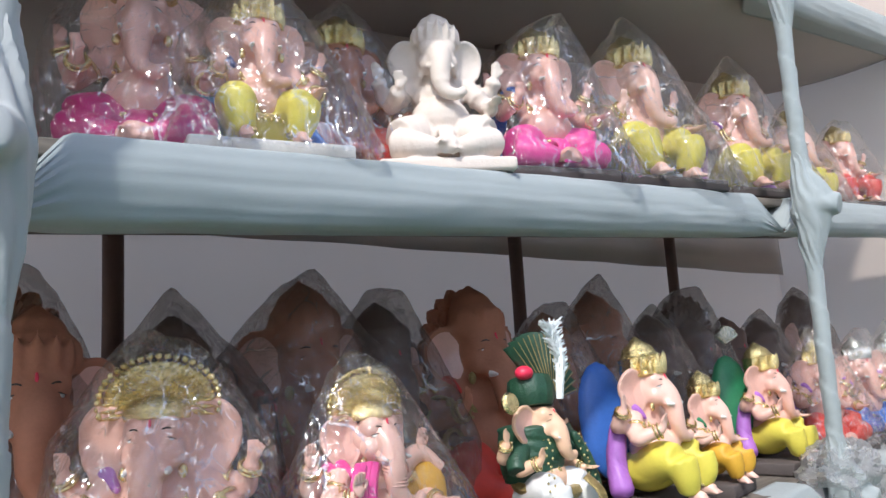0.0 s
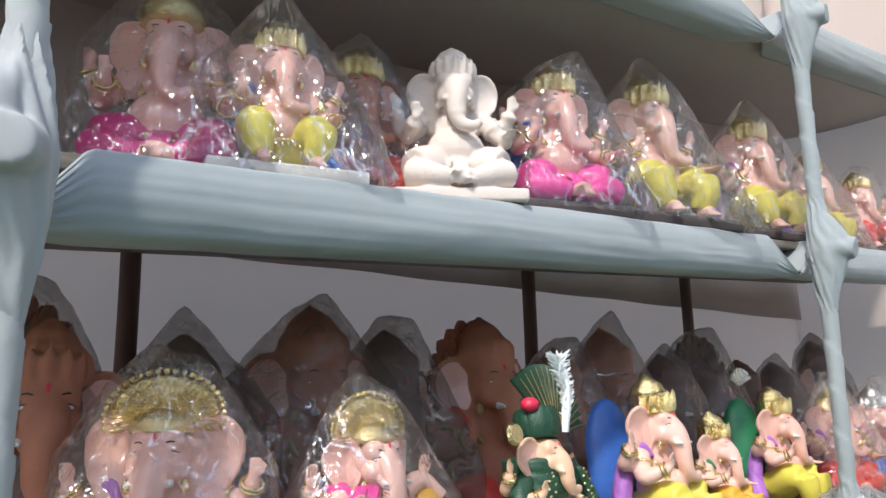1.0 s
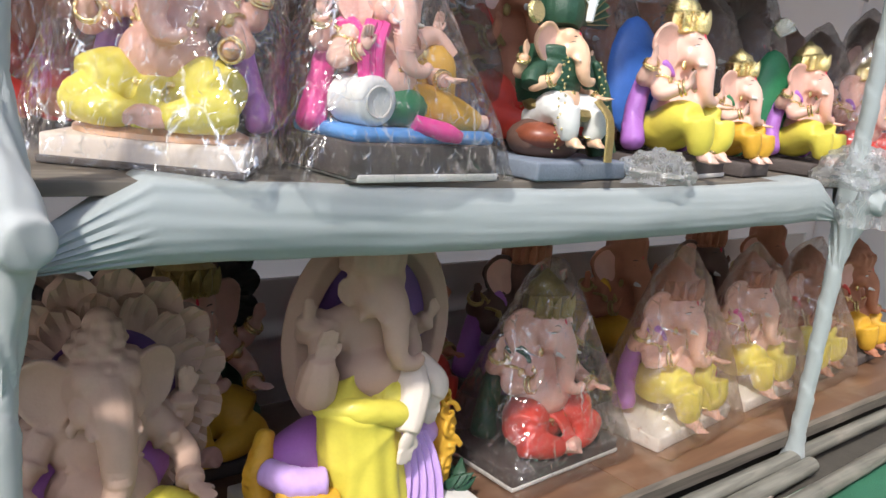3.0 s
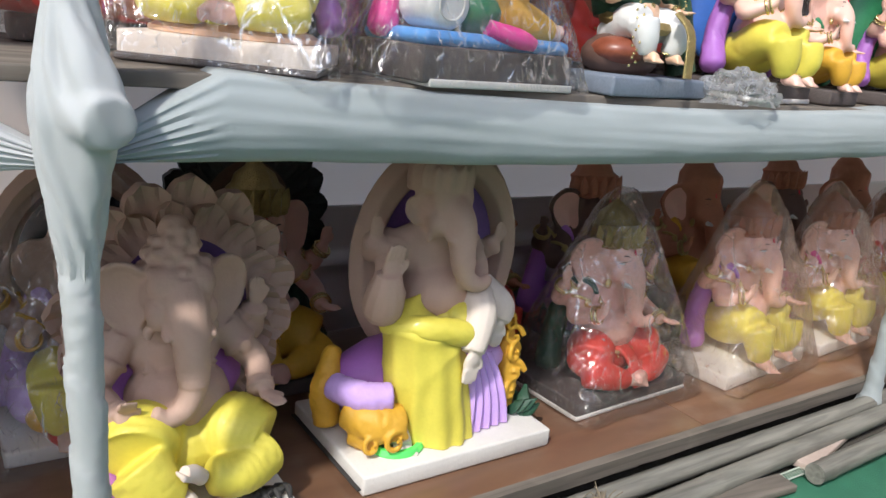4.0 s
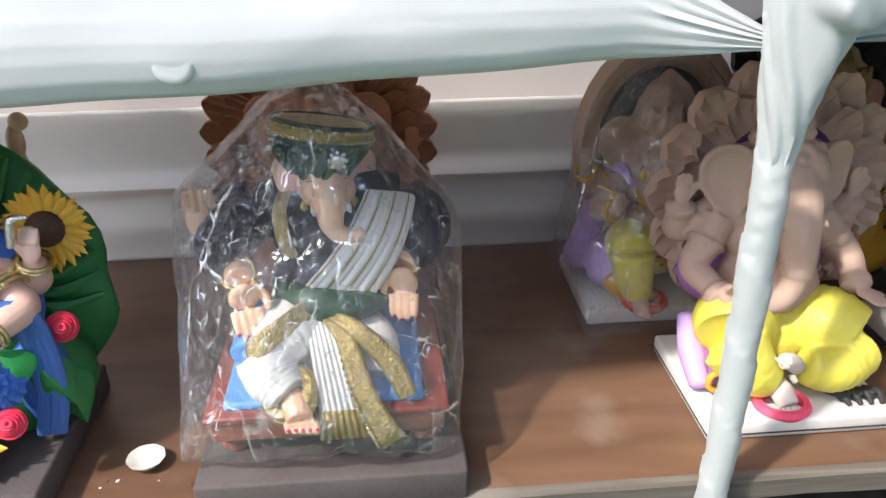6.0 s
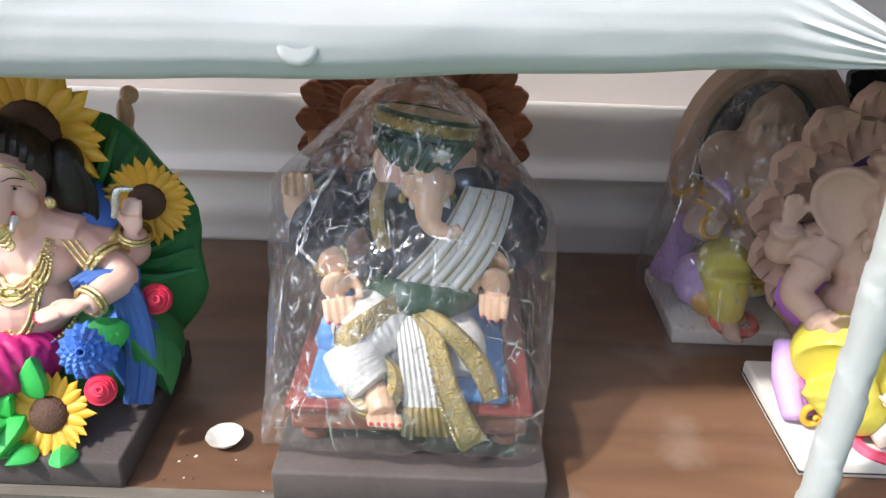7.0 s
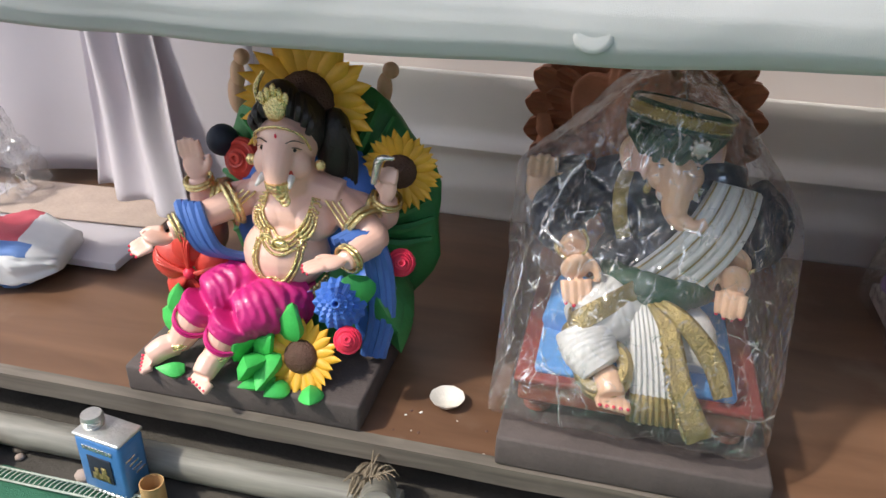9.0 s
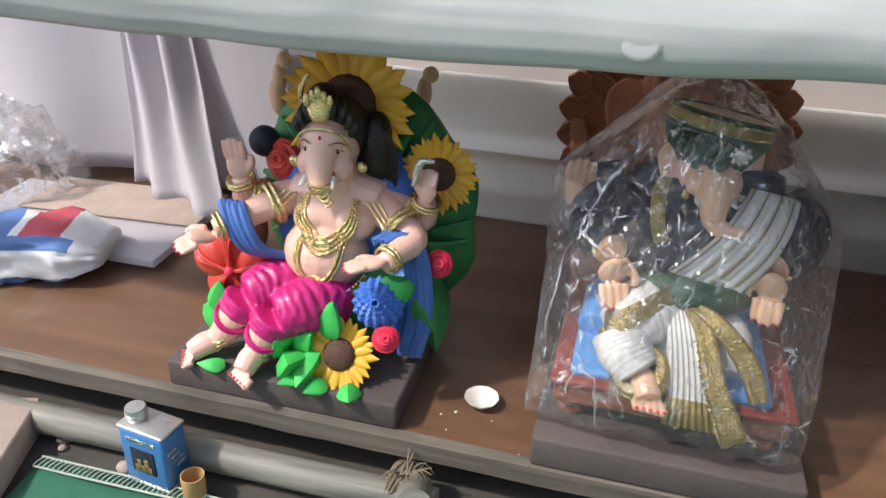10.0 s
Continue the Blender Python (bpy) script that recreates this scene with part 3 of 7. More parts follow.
# ---- cloth covers along the shelf fronts ----
def cover(x0, x1, ztop, zbot, y, tl, tr, seed, label, stuff="cloth"):
    """Cloth drawn over a front rail; tl, tr: how far from the ends it starts to gather to the posts."""
    n = 190
    k = Kit()
    secs = []
    for i in range(n + 1):
        x = x0 + (x1 - x0) * i / n
        g = min(1.0, (x - x0) / tl if tl else 1.0, (x1 - x) / tr if tr else 1.0)
        zt, zb = ztop(x), zbot(x)
        zt2 = zb + (zt - zb) * (0.12 + 0.88 * g)
        pleat = (1 - g)
        sec = []
        prof = [(0.10, 0.0, 1.0), (0.05, 0.0, 1.005), (0.012, 0.0, 1.0), (0.0, 0.0, 0.96), (-0.010, 0, 0.82), (-0.016, 0, 0.66), (-0.019, 0, 0.5), (-0.018, 0, 0.34),
                (-0.012, 0, 0.18), (0.0, 0, 0.05), (0.016, 0, 0.0), (0.05, 0, 0.01), (0.10, 0, 0.04)]
        fine = np.linspace(0, len(prof) - 1, 46)
        fine = [(float(np.interp(t, range(len(prof)), [p[0] for p in prof])), 0, float(np.interp(t, range(len(prof)), [p[2] for p in prof]))) for t in fine]
        for q, (dy, _, f) in enumerate(fine):
            z = zb + (zt2 - zb) * f
            w = 0.005 * nz(x * 2.2 + seed, f * 2, seed) + 0.0022 * nz(x * 1.6, f * 9 + x * 1.5, seed + 2)
            w += pleat ** 0.4 * 0.0065 * math.sin(f * 44 + 5 * nz(x * 2, f * 2, seed)) * (0.5 + nz(f * 5, seed)) + 0.0012 * math.sin(f * 40 + 5 * nz(x * 0.9, f, seed + 3)) * max(0.0, nz(x * 1.3, f * 2.5, seed + 1) + 0.2) + 0.004 * max(0, nz(x * 7, f * 3, seed + 5))
            front = max(0.0, 1 - abs(dy - 0.0) / 0.08)
            sec.append(Vector((x, y + dy * (0.4 + 0.6 * g) + w * front - pleat * 0.018, z + 0.003 * nz(x * 6, f, seed))))
        secs.append(sec)
    k.grid(secs, stuff, False)
    ob = k.object("cloth_cover", (0, 0, 0))
    md = ob.modifiers.new("thickness", "SOLIDIFY")
    md.thickness = 0.003
    return tagged(ob, label, "cloth", "shelf cloths")


LBL = "pale blue-white cloth drawn taut over the shelf rail"
cover(1.615, 3.875, lambda x: 0.998 - 0.03 * math.sin((x - 1.6) / 2.28 * math.pi), lambda x: 0.868 - 0.018 * math.sin((x - 1.6) / 2.28 * math.pi), 1.63, 0.19, 0.14, 1.0, LBL)
left_bay = cover(-0.94, 1.595, lambda x: 0.985 - 0.012 * (1.6 - x), lambda x: 0.862 - 0.05 * math.sin((x + 0.94) / 2.535 * math.pi) - 0.004 * (1.6 - x), 1.628, 0.15, 0.19, 4.0, LBL, "cloth_white")
cover(-3.2, -0.96, lambda x: 0.955, lambda x: 0.84, 1.63, 0.0, 0.15, 14.0, LBL, "cloth_white")
cover(3.895, 6.0, lambda x: 0.998, lambda x: 0.868, 1.63, 0.14, 0.0, 7.0, LBL)
cover(1.615, 3.875, lambda x: top_z(x), lambda x: top_z(x) - 0.135, 1.70, 0.1, 0.13, 2.0, LBL)
cover(0.9, 1.595, lambda x: top_z(x), lambda x: top_z(x) - 0.135, 1.70, 0.0, 0.13, 3.0, LBL)
cover(3.895, 6.0, lambda x: top_z(x), lambda x: top_z(x) - 0.13, 1.70, 0.14, 0.0, 8.0, LBL)
cover(0.9, 3.875, lambda x: roof_z(x), lambda x: roof_z(x) - 0.15, 1.70, 0.0, 0.2, 12.0, LBL)
cover(3.895, 6.0, lambda x: roof_z(x), lambda x: roof_z(x) - 0.15, 1.70, 0.14, 0.0, 13.0, LBL)
k = Kit()
k.lathe([(0.001, 0.002), (0.018, 0.0), (0.0245, 0.001), (0.027, 0.004), (0.0285, 0.012), (0.031, 0.04)], (0.866, 1.609, 0.868), "cloth_white", 28, (-90, 0, 0))
child("pole_end", k, left_bay, "round end of a rail bulging under the cloth")


# ---- bamboo and lashings along the ground ----
def bamboo(p, q, r, label):
    p, q = Vector(p), Vector(q)
    n = 60
    d = (q - p).normalized()
    s = d.orthogonal().normalized()
    u = d.cross(s)
    rows = []
    L = (q - p).length
    for i in range(n + 1):
        t = i / n
        node = min(abs(((t * L + 0.11) % 0.34) - 0.17), 0.02) / 0.02
        rr = r * (1.09 - 0.09 * node) * (1 - 0.08 * t)
        bend = 0.006 * math.sin(3 * t * L)
        rows.append([p + d * (t * L) + (s * math.cos(a) + u * math.sin(a)) * rr + u * bend for a in (2 * math.pi * j / 14 for j in range(14))])
    k = Kit()
    k.grid(rows, "bamboo", True, True)
    return tagged(k.object("bamboo_pole", (0, 0, 0)), label, "bamboo pole", "ground poles")


bamboo((-1.5, 1.545, 0.075), (0.64, 1.565, 0.072), 0.031, "dusty grey bamboo pole lying along the shelf edge")
bamboo((0.75, 1.545, 0.06), (2.35, 1.56, 0.062), 0.027, "dusty grey bamboo pole in shade beside the shelf")
bamboo((2.25, 1.50, 0.07), (3.9, 1.54, 0.075), 0.03, "dusty grey bamboo pole lying along the shelf edge")
bamboo((2.55, 1.585, 0.085), (4.6, 1.59, 0.088), 0.026, "weathered bamboo pole tucked under the board")
bamboo((3.3, 1.43, 0.075), (4.5, 1.46, 0.075), 0.028, "weathered bamboo pole on the green net")
k = Kit()
k.lathe([(0.016, -0.02), (0.03, -0.02), (0.031, 0.1), (0.015, 0.1), (0.014, 0.02), (0.001, 0.02)], (0, 0, 0), "bamboo", 18, (60, 0, 15))
tagged(k.object("bamboo_stub", (0.6, 1.575, 0.085), 0), "cut bamboo stub with a hollow end", "bamboo pole")
k = Kit()
random.seed(4)
for i in range(26):
    a = random.uniform(0, 6.28)
    c = Vector((random.uniform(-0.012, 0.012), 0, 0))
    k.ring(c, 0.034 + random.uniform(0, 0.006), 0.0022, "rope", (random.uniform(60, 120), random.uniform(-25, 25), random.uniform(60, 120)), 16)
for i in range(16):
    a = random.uniform(0, 6.28)
    k.tube([(0, 0, 0.02), (0.03 * math.cos(a), 0.03 * math.sin(a), 0.045), (0.05 * math.cos(a), 0.05 * math.sin(a), 0.03 + random.uniform(-0.02, 0.03))], [0.002, 0.001], "rope", 5, 8)
rope = k.object("rope_lashing", (0.58, 1.585, 0.085))
tagged(rope, "frayed brown rope lashed round the bamboo", "rope")
rope2 = copy_thing(rope, pose(2.05, 1.575, 0.08, 0, 0, 40))
rope3 = copy_thing(rope, pose(2.62, 1.53, 0.09, 0, 0, 80))


# ---- statues ----
def hand(k, w, d, across, size, skin, curl=0.15, nail=None):
    """An open hand: palm, four fingers and a thumb, from the wrist w along d, its width along across."""
    w, d, sd = Vector(w), Vector(d).normalized(), Vector(across)
    sd = (sd - d * sd.dot(d)).normalized()
    n = sd.cross(d)
    rot = [math.degrees(a) for a in Matrix((sd, n, d)).transposed().to_euler()]
    k.ell(w + d * size * 0.3, (size * 0.25, size * 0.12, size * 0.34), skin, rot, 14, 8)
    for q in range(4):
        b = w + d * size * 0.5 + sd * (size * 0.125 * (q - 1.5))
        reach = size * (0.46 - 0.05 * abs(q - 1.4))
        tip = b + d * reach * (1 - 0.4 * abs(curl)) + n * (curl * reach)
        k.tube([b, b.lerp(tip, 0.55) + n * (0.12 * curl * reach) + d * 0.05 * reach, tip], [size * 0.072, size * 0.066, size * 0.045], skin, 8, 7)
        if nail:
            k.ell(tip - n * size * 0.01, (size * 0.035, size * 0.035, size * 0.035), nail, (0, 0, 0), 7, 4)
    k.tube([w + d * size * 0.12 + sd * size * 0.14, w + d * size * 0.36 + sd * size * 0.33 + n * curl * size * 0.1, w + d * size * 0.55 + sd * size * 0.34 + n * curl * size * 0.2],
           [size * 0.1, size * 0.082, size * 0.05], skin, 8, 8)


def foot(k, heel, toe, width, skin, nail=None):
    """A bare foot from heel to toes, with five toes."""
    h, t = Vector(heel), Vector(toe)
    d = (t - h).normalized()
    sd = d.cross(Vector((0, 0, 1))).normalized()
    k.tube([h, h.lerp(t, 0.5) + Vector((0, 0, width * 0.12)), t], [width * 0.42, width * 0.46, width * 0.4], skin, 12, 10, 1.0)
    for q in range(5):
        big = 0.16 - 0.014 * q
        p = t + sd * (width * 0.2 * (q - 2)) + d * width * (0.36 - 0.05 * q) - Vector((0, 0, width * 0.16))
        k.tube([p - d * width * 0.3, p], [width * big, width * big * 0.9], skin, 8, 5)
        k.ell(p, (width * big, width * big, width * big * 0.9), skin, (0, 0, 0), 8, 5)
        if nail:
            k.ell(p + d * width * 0.08 + Vector((0, 0, width * 0.09)), (width * 0.07, width * 0.07, width * 0.05), nail, (0, 0, 0), 7, 4)


EAR = [(0.0, 0.085), (0.06, 0.125), (0.13, 0.12), (0.185, 0.06), (0.19, -0.015), (0.155, -0.085), (0.1, -0.135), (0.05, -0.165), (0.015, -0.12), (-0.01, -0.04)]


def ear(k, root, sx, size, skin, inner, sweep=22):
    """A broad fan-shaped elephant ear with a rolled rim and a hollow face."""
    rim = smooth_path([(u, w, 0) for u, w in EAR + EAR[:1]], 41)[:40]
    c = Vector((0.075, -0.01, 0))
    R = Matrix.Rotation(radians(sweep * sx), 3, "Z")
    root = Vector(root)

    def at(p, f, y):
        q = c.lerp(p, f)
        wob = 0.008 * math.sin(30 * q.y + 8 * q.x) * f
        return root + R @ Vector((sx * q.x * size, (y + wob) * size, q.y * size))
    rows = [[at(p, f, y) for p in rim] for f, y in ((0.03, 0.012), (0.35, 0.006), (0.7, -0.004), (0.88, -0.018), (0.97, -0.02), (1.0, -0.008), (0.98, 0.01), (0.8, 0.024), (0.4, 0.036), (0.03, 0.04))]
    k.grid(rows, skin, True, True)
    if inner:
        rows = [[at(p, f, y) for p in rim] for f, y in ((0.03, 0.006), (0.35, -0.001), (0.68, -0.01), (0.78, -0.012), (0.72, 0.004), (0.03, 0.02))]
        k.grid(rows, inner, True, True)


def head(k, M, skin, gold="gold", ears=1.0, plain=False, hair=True, side=1, trunk=1.0, sweep=22):
    """An elephant head about its centre, facing -y: two-lobed brow, cheeks, fan ears, and a tapering trunk that curls to one side."""
    old = k.M
    k.M = old @ M
    k.ell((0, 0, 0), (0.112, 0.108, 0.112), skin)
    for sx in (-1, 1):
        k.ell((0.042 * sx, -0.052, 0.048), (0.062, 0.055, 0.06), skin)
        k.ell((0.056 * sx, -0.06, -0.04), (0.055, 0.055, 0.058), skin)
        ear(k, (0.088 * sx, 0.0, 0.0), sx, ears, skin, None if plain else "skin_pink", sweep)
    t = trunk
    k.tube([(0, -0.05, 0.025), (0, -0.115, -0.04 * t), (-0.006 * side, -0.15, -0.12 * t), (-0.01 * side, -0.16, -0.2 * t), (0.022 * side, -0.175, -0.268 * t), (0.08 * side, -0.19, -0.285 * t), (0.118 * side, -0.19, -0.255 * t)],
           [0.075, 0.067, 0.053, 0.045, 0.038, 0.03, 0.021], skin, 14, 40)
    for q in range(9):
        u = q / 8
        k.ring((-0.005 * side, -0.128 - 0.034 * u, (-0.07 - 0.13 * u) * t), 0.061 - 0.014 * u, 0.0035, skin, (24 - 20 * u, 0, 0), 18)
    for sx in (-1, 1):
        k.tube([(0.052 * sx, -0.1, -0.06), (0.066 * sx, -0.135, -0.085), (0.07 * sx, -0.165, -0.09)], [0.022, 0.017, 0.007], skin, 9, 8)
        if not plain:
            k.tube([(0.065 * sx, -0.137, -0.085), (0.071 * sx, -0.18, -0.088)], [0.0165, 0.005], "white_cloth", 8, 6)
            k.ell((0.058 * sx, -0.099, 0.014), (0.024, 0.01, 0.0085), "white_cloth", (0, 8 * sx, 34 * sx), 12, 6)
            k.ell((0.057 * sx, -0.106, 0.013), (0.0085, 0.005, 0.008), "hair", (0, 0, 34 * sx), 10, 6)
            k.tube([(0.034 * sx, -0.112, 0.014), (0.057 * sx, -0.109, 0.023), (0.083 * sx, -0.084, 0.014)], [0.0015, 0.003, 0.0012], "hair", 5)
            k.tube([(0.026 * sx, -0.113, 0.044), (0.057 * sx, -0.104, 0.055), (0.088 * sx, -0.078, 0.04)], [0.0018, 0.0035, 0.0012], "hair", 5)
        else:
            k.ell((0.06 * sx, -0.1, 0.014), (0.022, 0.01, 0.009), skin, (0, 8 * sx, 34 * sx), 12, 6)
        k.ell((0.1 * sx, -0.055, -0.1), (0.018, 0.015, 0.026), gold, (0, 0, 0), 10, 6)
    if not plain:
        k.tube([(0, -0.112, 0.055), (0, -0.106, 0.085)], [0.008, 0.004], "rose", 6, 4)
    if hair:
        k.ell((0, 0.045, 0.03), (0.12, 0.09, 0.115), "hair")
    k.M = old


ARMS = (((-0.16, 0.01, 0.47), (-0.265, -0.05, 0.35), (-0.225, -0.19, 0.4), (-0.1, -0.25, 1), (1, 0, 0)), ((0.16, 0.01, 0.47), (0.275, -0.05, 0.33), (0.25, -0.2, 0.3), (0.35, -1, 0.25), (1, 0.3, 0)),
        ((-0.15, 0.045, 0.48), (-0.29, 0.05, 0.42), (-0.33, -0.01, 0.52), (-0.1, -0.1, 1), (1, 0, 0)), ((0.15, 0.045, 0.48), (0.29, 0.05, 0.42), (0.33, -0.01, 0.52), (0.1, -0.1, 1), (1, 0, 0)))


def figure(k, s, skin="skin", dhoti="yellow", drape="pink", crown="gold", pose_kind="cross", belly=1.0, ears=1.0, hair=True, gold="gold", plain=False, rear=True, arms=None, fine=0.0, side=1, trunk=1.0, turn=0.0):
    """A seated elephant-headed figure of height s over its seat, facing -y, as plain rounded shapes; fine: the grain at which its shapes melt together."""
    old = k.M
    k.M = old @ Matrix.Scale(s, 4)
    if pose_kind == "cross":
        for sx in (-1, 1):
            k.draped([(0.06 * sx, 0.0, 0.12), (0.16 * sx, -0.1, 0.155), (0.245 * sx, -0.165, 0.125)], [0.12, 0.125, 0.112], dhoti, 4.5, 0.09)
            k.draped([(0.27 * sx, -0.17, 0.1), (0.15 * sx, -0.25, 0.075), (0.05 * sx, -0.275, 0.055)], [0.09, 0.068, 0.045], dhoti, 4, 0.09)
            foot(k, (0.07 * sx, -0.275, 0.05), (-0.035 * sx, -0.315, 0.045 + 0.03 * (sx > 0)), 0.075, skin)
        k.ell((0, -0.03, 0.11), (0.19, 0.17, 0.11), dhoti)
        k.folds([(0.0, -0.16, 0.19), (0.0, -0.25, 0.13), (0.0, -0.31, 0.015)], 0.013, dhoti, 4, 0.02)
    elif pose_kind == "sit":
        for sx, fy, kz in ((-1, -0.33, 0.27), (1, -0.3, 0.25)):
            k.draped([(0.08 * sx, 0.0, 0.15), (0.14 * sx, -0.13, 0.22), (0.165 * sx, -0.24, kz - 0.05)], [0.115, 0.11, 0.095], dhoti, 4, 0.09)
            k.draped([(0.165 * sx, -0.24, kz - 0.03), (0.155 * sx, -0.27, 0.13), (0.13 * sx, fy + 0.06, 0.04)], [0.098, 0.08, 0.056], dhoti, 5, 0.1)
            foot(k, (0.13 * sx, fy + 0.06, 0.025), (0.14 * sx, fy - 0.03, 0.02), 0.08, skin)
            k.ring((0.13 * sx, fy + 0.06, 0.055), 0.052, 0.008, gold)
        k.ell((0, 0, 0.15), (0.2, 0.17, 0.13), dhoti)
    # belly, chest and neck
    k.ell((0, -0.045, 0.265), (0.168 * belly, 0.15 * belly, 0.135), skin)
    k.ell((0, 0.01, 0.41), (0.15, 0.11, 0.11), skin)
    k.tube([(-0.165, 0.02, 0.465), (0, 0.02, 0.485), (0.165, 0.02, 0.465)], [0.055, 0.08, 0.055], skin, 12)
    k.tube([(0, 0.01, 0.45), (0, -0.01, 0.58)], [0.09, 0.09], skin, 12)
    k.ring((0, -0.035, 0.185), 0.166, 0.014, gold, (8, 0, 0), 28, 0.92)
    k.beads((0, -0.035, 0.165), 0.176, 0.009, gold, (8, 0, 0), 0.92, 34)
    k.ring((0, -0.055, 0.425), 0.102, 0.011, gold, (62, 0, 0), 22, 1.0)
    for q in range(2):
        k.beads((0, -0.06 - 0.014 * q, 0.41 - 0.03 * q), 0.098 + 0.014 * q, 0.009, gold, (64, 0, 0), 1.1 + 0.16 * q, 28)
    k.ell((0, -0.165, 0.31), (0.03, 0.016, 0.034), gold)
    for a, b, c, d, across in (arms or ARMS)[:4 if rear else 2]:
        a, b, c = Vector(a), Vector(b), Vector(c)
        k.tube([a, a.lerp(b, 0.5), b, b.lerp(c, 0.5), c], [0.058, 0.053, 0.046, 0.042, 0.029], skin, 13, 24)
        hand(k, c, d, across, 0.115, skin, 0.15)
        for f in (0.72, 0.86):
            v = (c - b).normalized()
            k.ring(b.lerp(c, f), 0.041, 0.0075, gold, [math.degrees(q) for q in v.to_track_quat("Z", "Y").to_euler()])
        v = (b - a).normalized()
        e = [math.degrees(q) for q in v.to_track_quat("Z", "Y").to_euler()]
        k.ring(a.lerp(b, 0.52), 0.056, 0.009, gold, e)
        k.ell(a.lerp(b, 0.52) + Vector((0, -0.055, 0.012)), (0.024, 0.01, 0.026), gold, (0, 0, 0), 10, 6)
    HM = Matrix.Translation((0, -0.035, 0.615)) @ Matrix.Rotation(radians(turn), 4, "Z")
    head(k, HM, skin, gold, ears, plain, hair, side, trunk)
    keep = k.M
    k.M = keep @ HM @ Matrix.Translation((0, 0.035, -0.615))
    if crown == "cap":
        k.lathe([(0.118, 0.0), (0.14, 0.02), (0.135, 0.05), (0.14, 0.06), (0.12, 0.13), (0.07, 0.19), (0.02, 0.21)], (0, -0.015, 0.69), gold, 24, (-6, 0, 0), 0.04, 12)
    elif crown == "fan":
        k.lathe([(0.118, 0.0), (0.126, 0.02), (0.11, 0.06), (0.05, 0.09)], (0, -0.015, 0.69), gold, 24, (-6, 0, 0), 0.03, 10)
        k.ell((0, 0.01, 0.755), (0.2, 0.03, 0.15), gold, (8, 0, 0), 28)
        E = Euler((radians(82), 0, 0)).to_matrix()
        for q in range(25):
            a = radians(-14 + 208 * q / 24)
            k.petal((0.06 * math.cos(a), -0.02, 0.745 + 0.045 * math.sin(a)), 0.15 if abs(math.cos(a)) > 0.5 else 0.125, 0.034, gold, E, a, 0.06, 0.5)
            k.ell((0.214 * math.cos(a), 0.0, 0.755 + 0.166 * math.sin(a)), (0.014, 0.014, 0.014), gold, (0, 0, 0), 8, 5)
        for R in (0.07, 0.115, 0.16):
            k.beads((0, -0.03 + 0.06 * R, 0.75), R, 0.008, gold, (98, 0, 0), 0.8, int(240 * R))
    elif crown == "stack":
        for q in range(5):
            f = 1 - 0.13 * q
            k.lathe([(0.09 * f, 0), (0.118 * f, 0.01), (0.122 * f, 0.022), (0.108 * f, 0.036)], (0.008 * math.sin(2.1 * q), 0.0, 0.668 + 0.03 * q), gold, 60, (-8, 7 * math.sin(2 * q), 0), 0.09, 8 + q % 2)
        k.ell((0, 0.0, 0.825), (0.045, 0.04, 0.035), gold)
    elif crown != "none":
        k.lathe([(0.112, 0.0), (0.128, 0.012), (0.118, 0.035), (0.126, 0.045), (0.116, 0.1), (0.124, 0.12), (0.1, 0.14), (0.085, 0.18), (0.045, 0.21), (0.02, 0.235), (0.002, 0.25)], (0, -0.01, 0.68),
                crown, 30, (-8, 0, 0), 0.05, 10)
        for q in range(9):
            a = radians(-90 + (q - 4) * 24)
            k.petal((0.122 * math.cos(a), -0.012 + 0.122 * math.sin(a), 0.7), 0.1 + 0.035 * (1 - abs(q - 4) / 4), 0.05, crown, Euler((radians(90), 0, math.atan2(math.sin(a), math.cos(a)) + math.pi / 2)).to_matrix(), radians(90), 0.12, 0.4)
        for zz, R in ((0.695, 0.128), (0.735, 0.124)):
            k.beads((0, -0.012, zz), R, 0.009, crown, (-8, 0, 0), 1.0, 30)
    k.M = keep
    if drape:
        k.draped([(-0.125, -0.06, 0.45), (-0.175, 0.01, 0.505), (-0.215, 0.08, 0.4), (-0.26, 0.09, 0.2), (-0.33, 0.03, 0.03)], [0.012, 0.04, 0.055, 0.06, 0.075], drape, 3, 0.22)
        k.draped([(0.14, 0.0, 0.5), (0.22, 0.08, 0.38), (0.28, 0.08, 0.18), (0.35, 0.0, 0.02)], [0.014, 0.042, 0.05, 0.06], drape, 3, 0.22)
    k.M = old
    if fine:
        k.fuse(skin, fine, 5 if not plain else 3)
        if dhoti != skin:
            k.fuse(dhoti, fine, 2)


